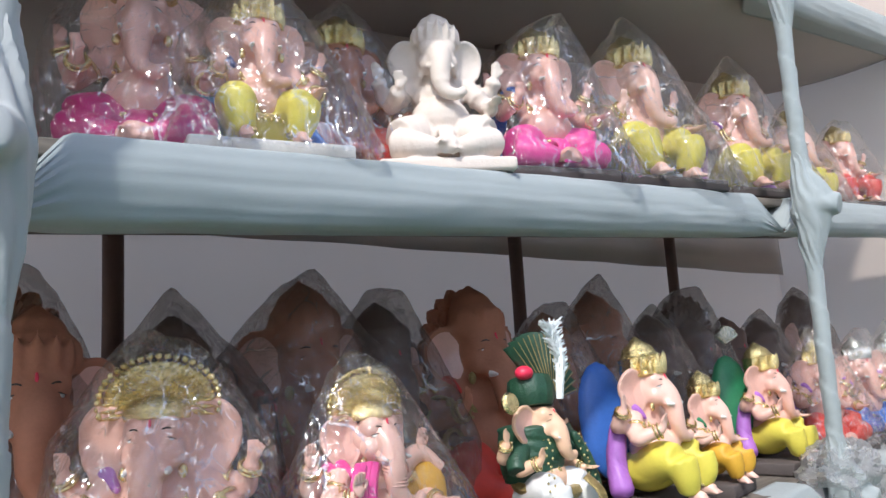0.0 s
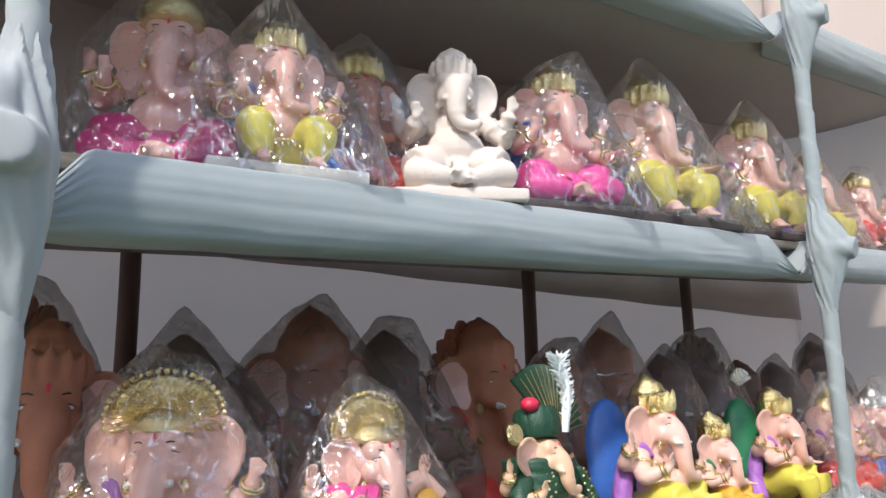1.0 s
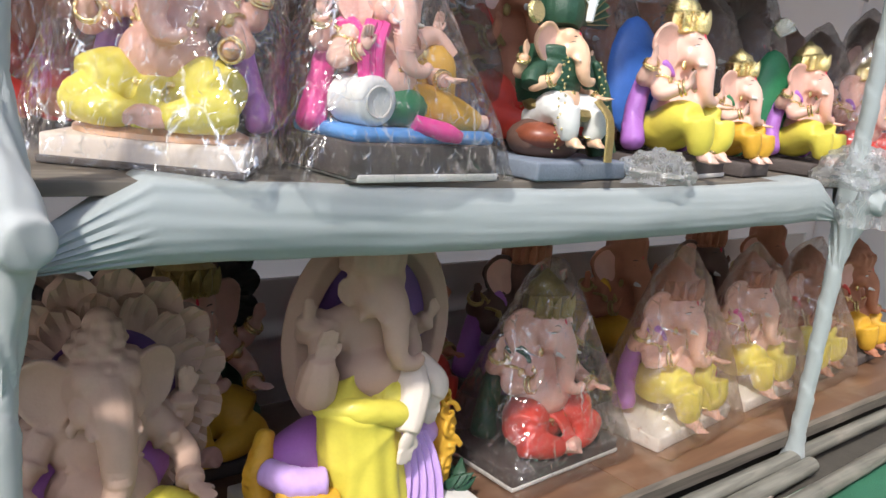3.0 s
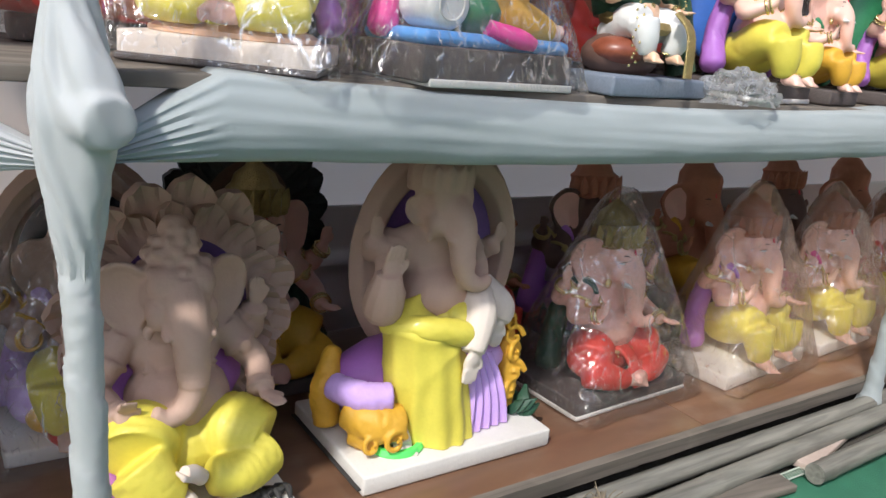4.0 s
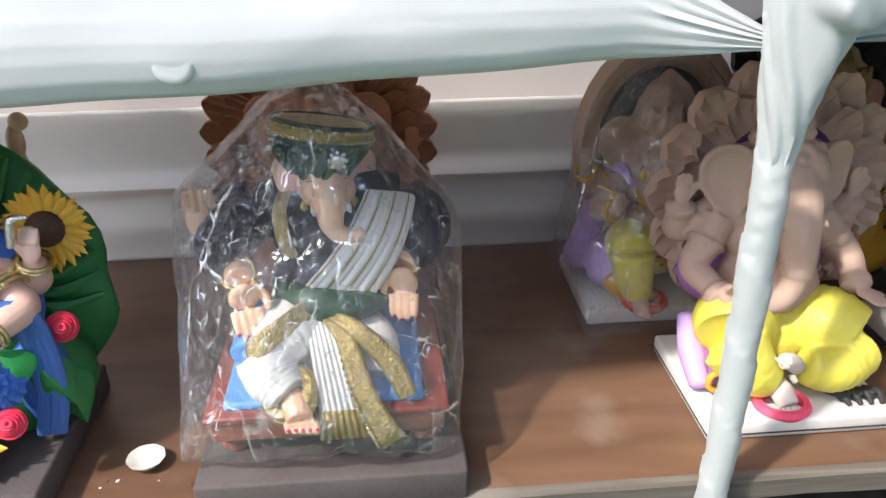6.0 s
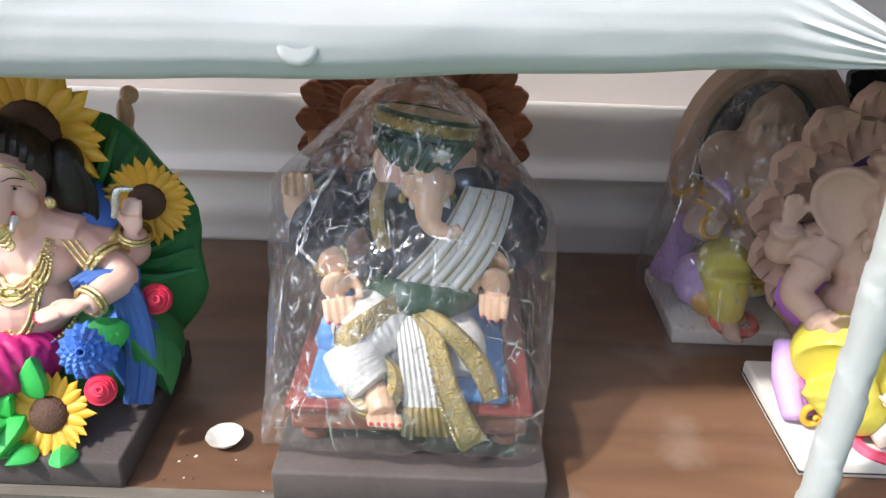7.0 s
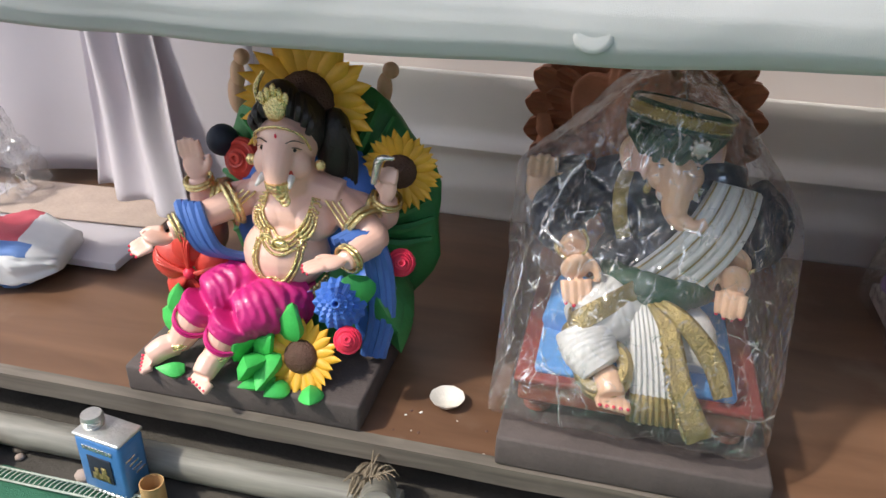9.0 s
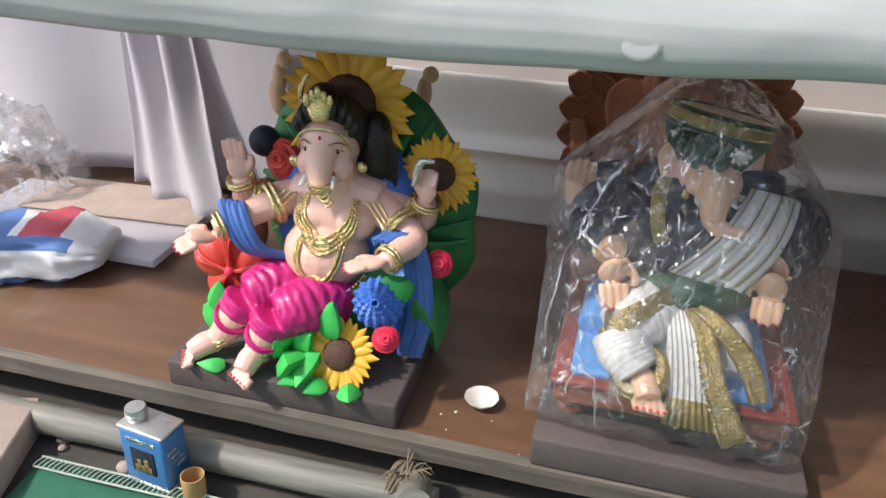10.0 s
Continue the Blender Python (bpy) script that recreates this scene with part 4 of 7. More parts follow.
def scallop_back(k, c, rx, rz, m, n=18, thick=0.03, inner=None):
    """An upright carved nimbus: three tiers of overlapping pointed leaves on one plate."""
    x, y, z = c
    seg = n * 10
    tiers = ((0.0, 0.62), (0.62, 0.82), (0.78, 1.0))
    for q, (f0, f1) in enumerate(tiers):
        rows = []
        steps = 10
        for i in range(steps + 1):
            u = i / steps
            ring = []
            for j in range(seg):
                a = 2 * math.pi * j / seg
                t = (a * n / (2 * math.pi) + 0.5 * (q % 2)) % 1.0
                arch = 1 - abs(2 * t - 1) ** 1.6
                tip = f1 + (0.11 * arch + 0.02 * abs(math.sin(3 * math.pi * t)) + 0.03 * nz(a * 3, q, n)) * (q > 0)
                f = max(0.004, f0 + (tip - f0) * u)
                hollow = 0.35 * thick * math.sin(math.pi * min(1.0, u)) * arch - 0.16 * thick * math.cos(6 * math.pi * t) * u
                yy = y - thick * (0.5 - 0.22 * q) - 0.3 * thick * u + hollow * 0.8 if q else y - thick * 0.3
                ring.append(Vector((x + rx * f * math.cos(a), yy, z + rz * f * math.sin(a))))
            rows.append(ring)
        rows.append([Vector((p.x, y + thick * 0.35, p.z)) for p in rows[-1]])
        rows.append([Vector((x + (p.x - x) * 0.3, y + thick * 0.35, z + (p.z - z) * 0.3)) for p in rows[-1]])
        k.grid(rows, (inner or m) if q == 0 else m, True, True)


def tiered_base(k, w, d, h, m, edge=None):
    k.box((0, 0, h / 2), (w, d, h), m, 0, 0.006)
    if edge:
        k.box((0, 0, 0.006), (w + 0.006, d + 0.006, 0.012), edge, 0, 0.003)


def statue(at, rz, w, d, bh, base, s, label, edge=None, extra=None, lift=0.0, back=None, fy=0.02, **kw):
    k = Kit()
    tiered_base(k, w, d, bh, base, edge)
    k.M = Matrix.Translation((0, fy, bh + lift))
    kw.setdefault("fine", 0.006)
    figure(k, s, **kw)
    k.M = Matrix()
    if back:
        back(k)
    if extra:
        extra(k)
    LAST["ob"] = k.object("statue", at, rz)
    return tagged(LAST["ob"], label, "statue", "shelf statues")


LAST = {}


def bag(at, w, d, h, rz=0, film="film", seed=0.0, tip=(0.0, 0.0), power=1.4, pinch=0.12, label="clear crinkled plastic bag draped over a statue", flare=0.04, over=None, keep=None):
    """A thin bag drawn taut over a statue: it spans from crown to hands to base, and is creased."""
    src = over or LAST["ob"]
    random.seed(int(seed * 7) + 1)
    bm = bmesh.new()
    every = list(src.data.vertices)
    pts = [v.co.copy() for v in every[::max(2, len(every) // 5000)]]
    if keep:
        pts = [p for p in pts if keep(p)]
    c = sum(pts, Vector()) / len(pts)
    top = max(p.z for p in pts)
    low = min(p.z for p in pts)
    for p in pts:
        o = Vector((p.x - c.x, p.y - c.y, 0))
        bm.verts.new(p + o.normalized() * 0.009 + Vector((0, 0, 0.006 if p.z > low + 0.02 else 0)))
    for sx in (-1, 1):
        for sy in (-1, 1):
            bm.verts.new((c.x + sx * (0.5 * w + random.uniform(0, flare) * 0.5), c.y + sy * (0.5 * d + random.uniform(0, flare) * 0.4), low + 0.004))
    bm.verts.new((c.x * 0.3 + tip[0] + random.uniform(-0.04, 0.04), tip[1] + random.uniform(0, 0.03), top + random.uniform(0.02, 0.06)))
    bm.verts.new((c.x * 0.3 + tip[0] + random.uniform(0.02, 0.08), tip[1] + random.uniform(0, 0.04), top + random.uniform(0.0, 0.03)))
    res = bmesh.ops.convex_hull(bm, input=bm.verts)
    bmesh.ops.delete(bm, geom=[g for g in set(res["geom_interior"]) | set(res["geom_unused"]) if isinstance(g, bmesh.types.BMVert)], context="VERTS")
    bmesh.ops.delete(bm, geom=[f for f in bm.faces if f.normal.z < -0.8], context="FACES_ONLY")
    for limit in (0.12, 0.06, 0.032, 0.018):
        long = [e for e in bm.edges if e.calc_length() > limit]
        if long:
            bmesh.ops.subdivide_edges(bm, edges=long, cuts=1)
            bmesh.ops.triangulate(bm, faces=[f for f in bm.faces if len(f.verts) > 3])
    bmesh.ops.smooth_vert(bm, verts=bm.verts, factor=0.4, use_axis_x=True, use_axis_y=True, use_axis_z=True)
    bm.normal_update()
    for v in bm.verts:
        p = v.co
        r1 = 1 - 2 * abs(nz(p.x * 7 + seed, p.y * 7, p.z * 3.2))
        r2 = 1 - 2 * abs(nz(p.x * 17, p.y * 17 + seed, p.z * 9))
        fold = 0.007 * r1 + 0.0045 * r2 + 0.002 * nz(p.x * 50, p.y * 50, p.z * 40 + seed)
        hem = max(0.0, 1 - (p.z - low) / 0.06)
        v.co = p + v.normal * (fold + 0.012 * hem * nz(p.x * 22, p.y * 22, seed))
        v.co.z = max(v.co.z, low + 0.002)
    me = bpy.data.meshes.new("plastic_bag")
    bm.to_mesh(me)
    bm.free()
    me.materials.append(MATS[film])
    me.polygons.foreach_set("use_smooth", [True] * len(me.polygons))
    ob = new("plastic_bag", me)
    ob.matrix_world = src.matrix_world.copy()
    return tagged(ob, label, "plastic bag", "plastic bags")


def pleats(k, top, bottom, m, n=10, depth=0.004, bulge=0.02, thick=0.008, rows=16):
    """A fan of pressed pleats hung between a short upper edge and a longer hem; each edge: its two ends."""
    (a, b), (c, d) = [[Vector(p) for p in e] for e in (top, bottom)]
    out = (b - a).cross(c - a).normalized()
    if out.y > 0:
        out = -out
    front = []
    for i in range(rows + 1):
        u = i / rows
        row = []
        for j in range(n * 6 + 1):
            v = j / (n * 6)
            p = a.lerp(b, v).lerp(c.lerp(d, v), u)
            saw = (v * n) % 1.0
            row.append(p + out * (bulge * math.sin(math.pi * (0.1 + 0.9 * u)) + depth * (0.35 + 0.65 * u) * (1 - abs(2 * saw - 1) ** 1.5)))
        front.append(row)
    k.grid([r + [p - out * thick for p in r[::-1]] for r in front], m, True, True)
    return front


def ribbon(k, pts, width, m, across=(1, 0, 0), thick=0.004, waves=0.0, n=30):
    """A flat strip of cloth along a curve."""
    path = smooth_path(pts, n)
    rows = []
    for i, p in enumerate(path):
        d = (path[min(i + 1, n - 1)] - path[max(i - 1, 0)]).normalized()
        sd = Vector(across)
        sd = (sd - d * sd.dot(d)).normalized()
        up = sd.cross(d)
        w = width if isinstance(width, (int, float)) else float(np.interp(i / (n - 1), np.linspace(0, 1, len(width)), width))
        ring = []
        for j in range(24):
            a = 2 * math.pi * j / 24
            x = math.copysign(abs(math.cos(a)) ** 0.7, math.cos(a))
            ring.append(p + sd * (0.5 * w * x) + up * (thick * math.sin(a) + waves * math.cos(5 * x)))
        rows.append(ring)
    k.grid(rows, m, True, True)


def front_y(shapes, x, z):
    """How far forward the nearest of some ellipsoids reaches at x, z."""
    best = 9.0
    for (cx, cy, cz), (rx, ry, rz) in shapes:
        q = 1 - ((x - cx) / rx) ** 2 - ((z - cz) / rz) ** 2
        if q > 0:
            best = min(best, cy - ry * math.sqrt(q))
    return best


def string(k, shapes, pts, r, m, n, lift=0.002):
    """Beads laid on a body along a curve of x, z."""
    for p in smooth_path([(x, 0, z) for x, z in pts], n):
        y = front_y(shapes, p.x, p.z)
        if y < 8:
            k.ell((p.x, y - lift, p.z), (r, r, r), m, (0, 0, 0), 7, 4)


Z0, ZM = 0.152, 0.986


# -- statue with sunflowers --
def sunflower_statue():
    k = Kit()
    random.seed(11)
    k.box((0, 0, 0.028), (0.45, 0.35, 0.056), "base_dark", 0, 0.006)
    B = 0.056
    # green shield behind
    rows = []
    for i in range(15):
        t = math.pi * (0.01 + 0.98 * i / 14)
        ring = []
        for j in range(44):
            a = 2 * math.pi * j / 44
            q = 1 + 0.05 * nz(3 * math.cos(a), 3 * math.sin(a), t) + 0.025 * math.sin(9 * a + 3 * t)
            ring.append(Vector((0.06 + 0.225 * q * math.sin(t) * math.cos(a), 0.15 - 0.05 * math.cos(t), 0.27 + 0.265 * q * math.sin(t) * math.sin(a))))
        rows.append(ring)
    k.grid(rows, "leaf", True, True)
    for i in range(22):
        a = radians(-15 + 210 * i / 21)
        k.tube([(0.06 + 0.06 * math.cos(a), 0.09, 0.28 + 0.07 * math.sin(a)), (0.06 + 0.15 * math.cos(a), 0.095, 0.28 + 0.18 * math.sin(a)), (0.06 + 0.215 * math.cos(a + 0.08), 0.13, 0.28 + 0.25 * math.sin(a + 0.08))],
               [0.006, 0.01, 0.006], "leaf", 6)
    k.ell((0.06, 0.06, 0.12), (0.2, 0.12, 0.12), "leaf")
    k.ell((0.05, 0.07, 0.28), (0.15, 0.06, 0.18), "blue", (-8, 0, 0))
    # hips and legs
    k.ell((0.03, 0.0, 0.17), (0.085, 0.075, 0.052), "magenta")
    k.draped([(0.0, 0.0, 0.175), (-0.05, -0.07, 0.185), (-0.085, -0.105, 0.178)], [0.058, 0.052, 0.042], "magenta", 5, 0.2)
    k.draped([(0.06, -0.03, 0.165), (0.025, -0.1, 0.175), (-0.015, -0.13, 0.167)], [0.058, 0.052, 0.043], "magenta", 5, 0.2)
    k.draped([(-0.085, -0.105, 0.175), (-0.105, -0.115, 0.145)], [0.042, 0.036], "magenta", 3, 0.18)
    k.draped([(-0.015, -0.13, 0.165), (-0.032, -0.14, 0.135)], [0.043, 0.037], "magenta", 3, 0.18)
    k.fuse("magenta", 0.003, 1)
    for p, q, r, e in (((-0.1, -0.11, 0.15), (-0.122, -0.12, 0.115), (-0.14, -0.125, 0.085), (-0.178, -0.158, 0.072)), ((-0.03, -0.135, 0.14), (-0.042, -0.142, 0.11), (-0.05, -0.145, 0.09), (-0.06, -0.185, 0.074))):
        k.tube([p, q, r], [0.033, 0.028, 0.021], "skin", 14)
        foot(k, r, e, 0.05, "skin", "rose")
        for o in (0, 0.006):
            k.ring(Vector(r) + Vector((0.004, 0.002, 0.012 + o)), 0.0265, 0.0028, "gold", (20, -12, 0))
    for p, e in (((-0.108, -0.116, 0.138), (20, 30, 0)), ((-0.034, -0.14, 0.128), (20, 25, 0))):
        for q in range(2):
            k.ring(Vector(p) + Vector((0.004 * q, 0, 0.007 * q)), 0.0345 + 0.001 * q, 0.003, "magenta", e, 20)
    for q in range(7):
        f = q / 6
        k.tube([(0.1 - 0.05 * f, -0.055 - 0.02 * f, 0.2 - 0.02 * f), (0.06 - 0.05 * f, -0.098 - 0.025 * f, 0.19 - 0.03 * f), (0.04 - 0.06 * f, -0.1 - 0.055 * f, 0.15 - 0.02 * f)], [0.002, 0.0042, 0.002], "purple", 6)
    # belly and chest
    body = [((0.035, -0.008, 0.245), (0.08, 0.072, 0.068)), ((0.05, 0.022, 0.315), (0.082, 0.06, 0.062)), ((0.015, -0.008, 0.312), (0.04, 0.036, 0.036)), ((0.092, -0.008, 0.315), (0.04, 0.036, 0.036))]
    for c, r in body:
        k.ell(c, r, "skin", (0, 0, 0), 22, 13)
    k.tube([(-0.03, 0.03, 0.342), (0.05, 0.03, 0.358), (0.13, 0.03, 0.345)], [0.034, 0.045, 0.034], "skin", 12)
    k.tube([(0.05, 0.02, 0.35), (0.045, 0.015, 0.42)], [0.042, 0.04], "skin", 12)
    k.ring((0.03, -0.008, 0.192), 0.083, 0.006, "gold", (16, -10, 0), 30, 0.92)
    for q in range(3):
        k.beads((0.03, -0.008, 0.186 + 0.008 * q), 0.085, 0.0036, "gold", (16, -10, 0), 0.92, 64)
    for q in range(13):
        a = radians(-165 + 12 * q)
        k.ell((0.03 + 0.085 * math.cos(a), -0.008 + 0.08 * math.sin(a), 0.176), (0.006, 0.005, 0.01), "gold", (0, 0, 0), 8, 5)
    for q in range(9):
        k.ell((0.0 + 0.008 * (q % 3 - 1), -0.095 - 0.002 * (q // 3), 0.185 - 0.012 * (q // 3)), (0.006, 0.005, 0.007), "gold", (0, 0, 0), 8, 5)
    for q in range(4):
        w = 0.042 + 0.005 * q
        string(k, body, [(0.05 - w, 0.365), (0.05 - w * 0.98, 0.335 - 0.006 * q), (0.05 - w * 0.5, 0.306 - 0.007 * q), (0.05, 0.297 - 0.008 * q), (0.05 + w * 0.5, 0.306 - 0.007 * q), (0.05 + w * 0.98, 0.335 - 0.006 * q), (0.05 + w, 0.365)], 0.0032, "gold", 52)
    for q in range(2):
        w = 0.034 + 0.007 * q
        string(k, body, [(0.045 - w, 0.29), (0.042 - w, 0.255), (0.04 - w * 0.6, 0.226 - 0.007 * q), (0.038, 0.219 - 0.008 * q), (0.038 + w * 0.6, 0.226 - 0.007 * q), (0.042 + w, 0.255), (0.047 + w, 0.29)], 0.0034, "gold", 46)
    for x, z, r in ((0.05, 0.288, 0.015), (0.038, 0.216, 0.015), (0.02, 0.296, 0.009), (0.08, 0.297, 0.009)):
        y = front_y(body, x, z)
        k.ell((x, y - 0.001, z), (r, 0.006, r * 0.8), "gold", (0, 0, 0), 12, 6)
        k.beads((x, y - 0.004, z), r, 0.003, "gold", (90, 0, 0), 0.8, 14)
    # arms
    arms = [((-0.03, 0.03, 0.335), (-0.085, -0.02, 0.318), (-0.15, -0.08, 0.295), "down"), ((0.125, 0.03, 0.335), (0.205, -0.015, 0.3), (0.175, -0.085, 0.285), "flat"),
            ((-0.03, 0.04, 0.33), (-0.14, 0.035, 0.3), (-0.145, 0.02, 0.355), "up"), ((0.125, 0.04, 0.335), (0.2, 0.05, 0.31), (0.213, 0.04, 0.352), "fist")]
    for a, b, c, kind in arms:
        k.tube([a, Vector(a).lerp(Vector(b), 0.5), b, Vector(b).lerp(Vector(c), 0.5), c], [0.032, 0.03, 0.026, 0.024, 0.017], "skin", 14, 24)
        d = (Vector(c) - Vector(b)).normalized()
        w = Vector(b).lerp(Vector(c), 0.82)
        for o in (0, 0.008):
            k.ring(w + d * o, 0.025, 0.0036, "gold", (math.degrees(math.acos(d.z)), 0, math.degrees(math.atan2(d.x, -d.y))))
        dd = (Vector(b) - Vector(a)).normalized()
        for o in (0.0, 0.011):
            k.ring(Vector(a).lerp(Vector(b), 0.6) + dd * o, 0.037, 0.005, "gold", (math.degrees(math.acos(dd.z)), 0, math.degrees(math.atan2(dd.x, -dd.y))))
        for q in range(3):
            k.tube([Vector(a) + Vector((0.012 * (q - 1), -0.035, 0.02)), Vector(a).lerp(Vector(b), 0.5) + Vector((0.01 * (q - 1), -0.036, 0.0))], [0.0022, 0.0022], "gold", 5, 6)
        if kind == "up":
            hand(k, c, (-0.05, -0.1, 1), (1, 0.15, 0), 0.088, "skin", 0.05)
        elif kind == "fist":
            hand(k, c, (0.05, -0.25, 1), (-1, 0.1, 0), 0.07, "skin", 0.55)
            k.tube([Vector(c) + Vector((-0.02, -0.02, 0.035)), Vector(c) + Vector((-0.008, -0.022, 0.08)), Vector(c) + Vector((0.018, -0.022, 0.085))], [0.006, 0.008, 0.003], "silver", 8)
        elif kind == "down":
            hand(k, c, (-0.55, -0.6, -0.3), (-0.5, 0.6, 0.3), 0.082, "skin", 0.1, "rose")
        else:
            hand(k, c, (-0.75, -0.6, 0.1), (-0.5, 0.6, 0), 0.08, "skin", -0.2, "rose")
    # head, turned a little
    H = Vector((0.04, 0.018, 0.445))
    k.M = Matrix.Translation(H) @ Matrix.Rotation(radians(4), 4, "Z") @ Matrix.Scale(0.86, 4) @ Matrix.Translation(-H)
    k.ell(H, (0.062, 0.062, 0.066), "skin")
    k.ell(H + Vector((0.0, -0.036, 0.026)), (0.046, 0.028, 0.03), "skin")
    k.ell(H + Vector((0.0, 0.03, 0.025)), (0.078, 0.062, 0.075), "hair")
    k.ell(H + Vector((0.085, 0.045, -0.02)), (0.04, 0.04, 0.085), "hair")
    for q in range(7):
        k.tube([H + Vector((0.07 + 0.006 * q, 0.03, 0.03)), H + Vector((0.1 + 0.004 * q, 0.035, -0.03)), H + Vector((0.08 + 0.008 * q, 0.03, -0.1))], [0.008, 0.012, 0.005], "hair", 6)
    k.tube([H + Vector((0, -0.04, 0.004)), H + Vector((0, -0.068, -0.02)), H + Vector((0.002, -0.08, -0.045)), H + Vector((0.008, -0.084, -0.062)), H + Vector((0.02, -0.088, -0.066))],
           [0.036, 0.029, 0.023, 0.018, 0.012], "skin", 14, 26)
    for sx in (-1, 1):
        k.ell(H + Vector((0.03 * sx, -0.036, -0.03)), (0.03, 0.028, 0.032), "skin")
    k.fuse("skin", 0.003, 2)
    k.lathe([(0.023, 0), (0.026, 0.01), (0.026, 0.02)], H + Vector((0.006, -0.084, -0.068)), "gold", 16)
    for q in range(3):
        k.ring(H + Vector((0.01 + 0.006 * q, -0.096, -0.06 - 0.012 * q)), 0.014 - 0.003 * q, 0.004, "gold", (70, 0, 0), 14)
    for sx in (-1, 1):
        k.ell(H + Vector((0.033 * sx, -0.051, 0.006)), (0.011, 0.005, 0.0045), "skin_pale", (0, 6 * sx, 28 * sx))
        k.ell(H + Vector((0.033 * sx, -0.0545, 0.006)), (0.0042, 0.003, 0.0036), "hair")
        k.tube([H + Vector((0.022 * sx, -0.058, 0.008)), H + Vector((0.033 * sx, -0.0565, 0.012)), H + Vector((0.046 * sx, -0.048, 0.006))], [0.0005, 0.001, 0.0005], "hair", 5)
        k.tube([H + Vector((0.018 * sx, -0.064, 0.022)), H + Vector((0.034 * sx, -0.058, 0.027)), H + Vector((0.05 * sx, -0.044, 0.018))], [0.0008, 0.0014, 0.0007], "hair", 5)
        k.tube([H + Vector((0.028 * sx, -0.07, -0.045)), H + Vector((0.034 * sx, -0.098, -0.055))], [0.009, 0.003], "white_cloth", 7, 5)
        k.ell(H + Vector((0.072 * sx, -0.02, -0.035)), (0.012, 0.01, 0.012), "gold")
    k.ell(H + Vector((0.024, -0.066, -0.042)), (0.007, 0.006, 0.012), "red")
    k.ell(H + Vector((0, -0.064, 0.036)), (0.0025, 0.002, 0.005), "rose")
    for q in range(9):
        a = radians(20 + 140 * q / 8)
        k.tube([H + Vector((0.056 * math.cos(a), -0.03, 0.012 + 0.056 * math.sin(a))), H + Vector((0.064 * math.cos(a), -0.024, 0.03 + 0.06 * math.sin(a))), H + Vector((0.05 * math.cos(a), 0.0, 0.06 + 0.05 * math.sin(a)))], [0.006, 0.011, 0.008], "hair", 7)
    k.tube([H + Vector((-0.058, -0.03, 0.0)), H + Vector((-0.045, -0.048, 0.036)), H + Vector((0, -0.058, 0.052)), H + Vector((0.045, -0.048, 0.036)), H + Vector((0.058, -0.03, 0.0))], [0.0028, 0.0028], "gold", 6)
    # topknot with gold ornament
    k.ell(H + Vector((-0.012, 0.01, 0.08)), (0.042, 0.04, 0.045), "hair")
    k.ell(H + Vector((-0.01, -0.03, 0.083)), (0.025, 0.01, 0.03), "gold", (-12, 0, 0))
    for q in range(5):
        k.ell(H + Vector((-0.01 + 0.012 * (q - 2), -0.034, 0.1 + 0.008 * (2 - abs(q - 2)))), (0.007, 0.006, 0.014), "gold")
    k.tube([H + Vector((-0.052, 0.0, 0.06)), H + Vector((-0.055, -0.005, 0.11)), H + Vector((-0.035, -0.01, 0.145))], [0.004, 0.006, 0.004], "gold", 7)
    k.M = Matrix()
    # flowers
    k.sunflower((0.052, 0.085, 0.5), 0.13, (80, 0, 0), 20)
    k.sunflower((0.22, 0.09, 0.385), 0.076, (80, 0, 8), 18)
    k.sunflower((0.102, -0.125, 0.105), 0.073, (62, 0, 4), 14)
    k.rosette((0.16, -0.075, 0.195), 0.05, (60, 0, 10), "blue", 5)
    k.rosette((0.248, 0.0, 0.25), 0.024, (70, 0, 15), "rose", 3)
    k.rosette((0.185, -0.11, 0.145), 0.023, (60, 0, 10), "rose", 3)
    k.rosette((-0.075, 0.075, 0.38), 0.038, (75, 0, -10), "red", 3)
    k.ell((-0.12, 0.08, 0.41), (0.03, 0.03, 0.03), "navy")
    for q in range(5):
        a = radians(18 + 72 * q)
        c = Vector((-0.155 + 0.046 * math.cos(a), -0.015, 0.18 + 0.048 * math.sin(a)))
        k.ell(c, (0.042, 0.02, 0.038), "red", (12, -math.degrees(a), 0))
        for o in (-0.35, 0.0, 0.35):
            k.tube([(-0.155, -0.036, 0.18), c + Vector((0.014 * math.cos(a + o), -0.021, 0.014 * math.sin(a + o))), c + Vector((0.036 * math.cos(a + o), -0.008, 0.036 * math.sin(a + o)))], [0.003, 0.0045, 0.002], "red", 6)
    k.ell((-0.155, -0.035, 0.182), (0.012, 0.012, 0.012), "rose")
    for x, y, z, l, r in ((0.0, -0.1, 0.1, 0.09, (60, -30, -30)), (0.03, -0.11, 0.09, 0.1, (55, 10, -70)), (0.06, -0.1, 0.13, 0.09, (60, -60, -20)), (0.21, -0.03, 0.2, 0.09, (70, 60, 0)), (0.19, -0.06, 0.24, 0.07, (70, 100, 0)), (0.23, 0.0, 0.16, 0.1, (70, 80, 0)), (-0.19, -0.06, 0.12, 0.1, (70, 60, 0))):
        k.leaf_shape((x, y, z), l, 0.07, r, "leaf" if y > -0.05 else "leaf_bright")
    k.ell((-0.14, 0.04, 0.24), (0.03, 0.03, 0.05), "terracotta")
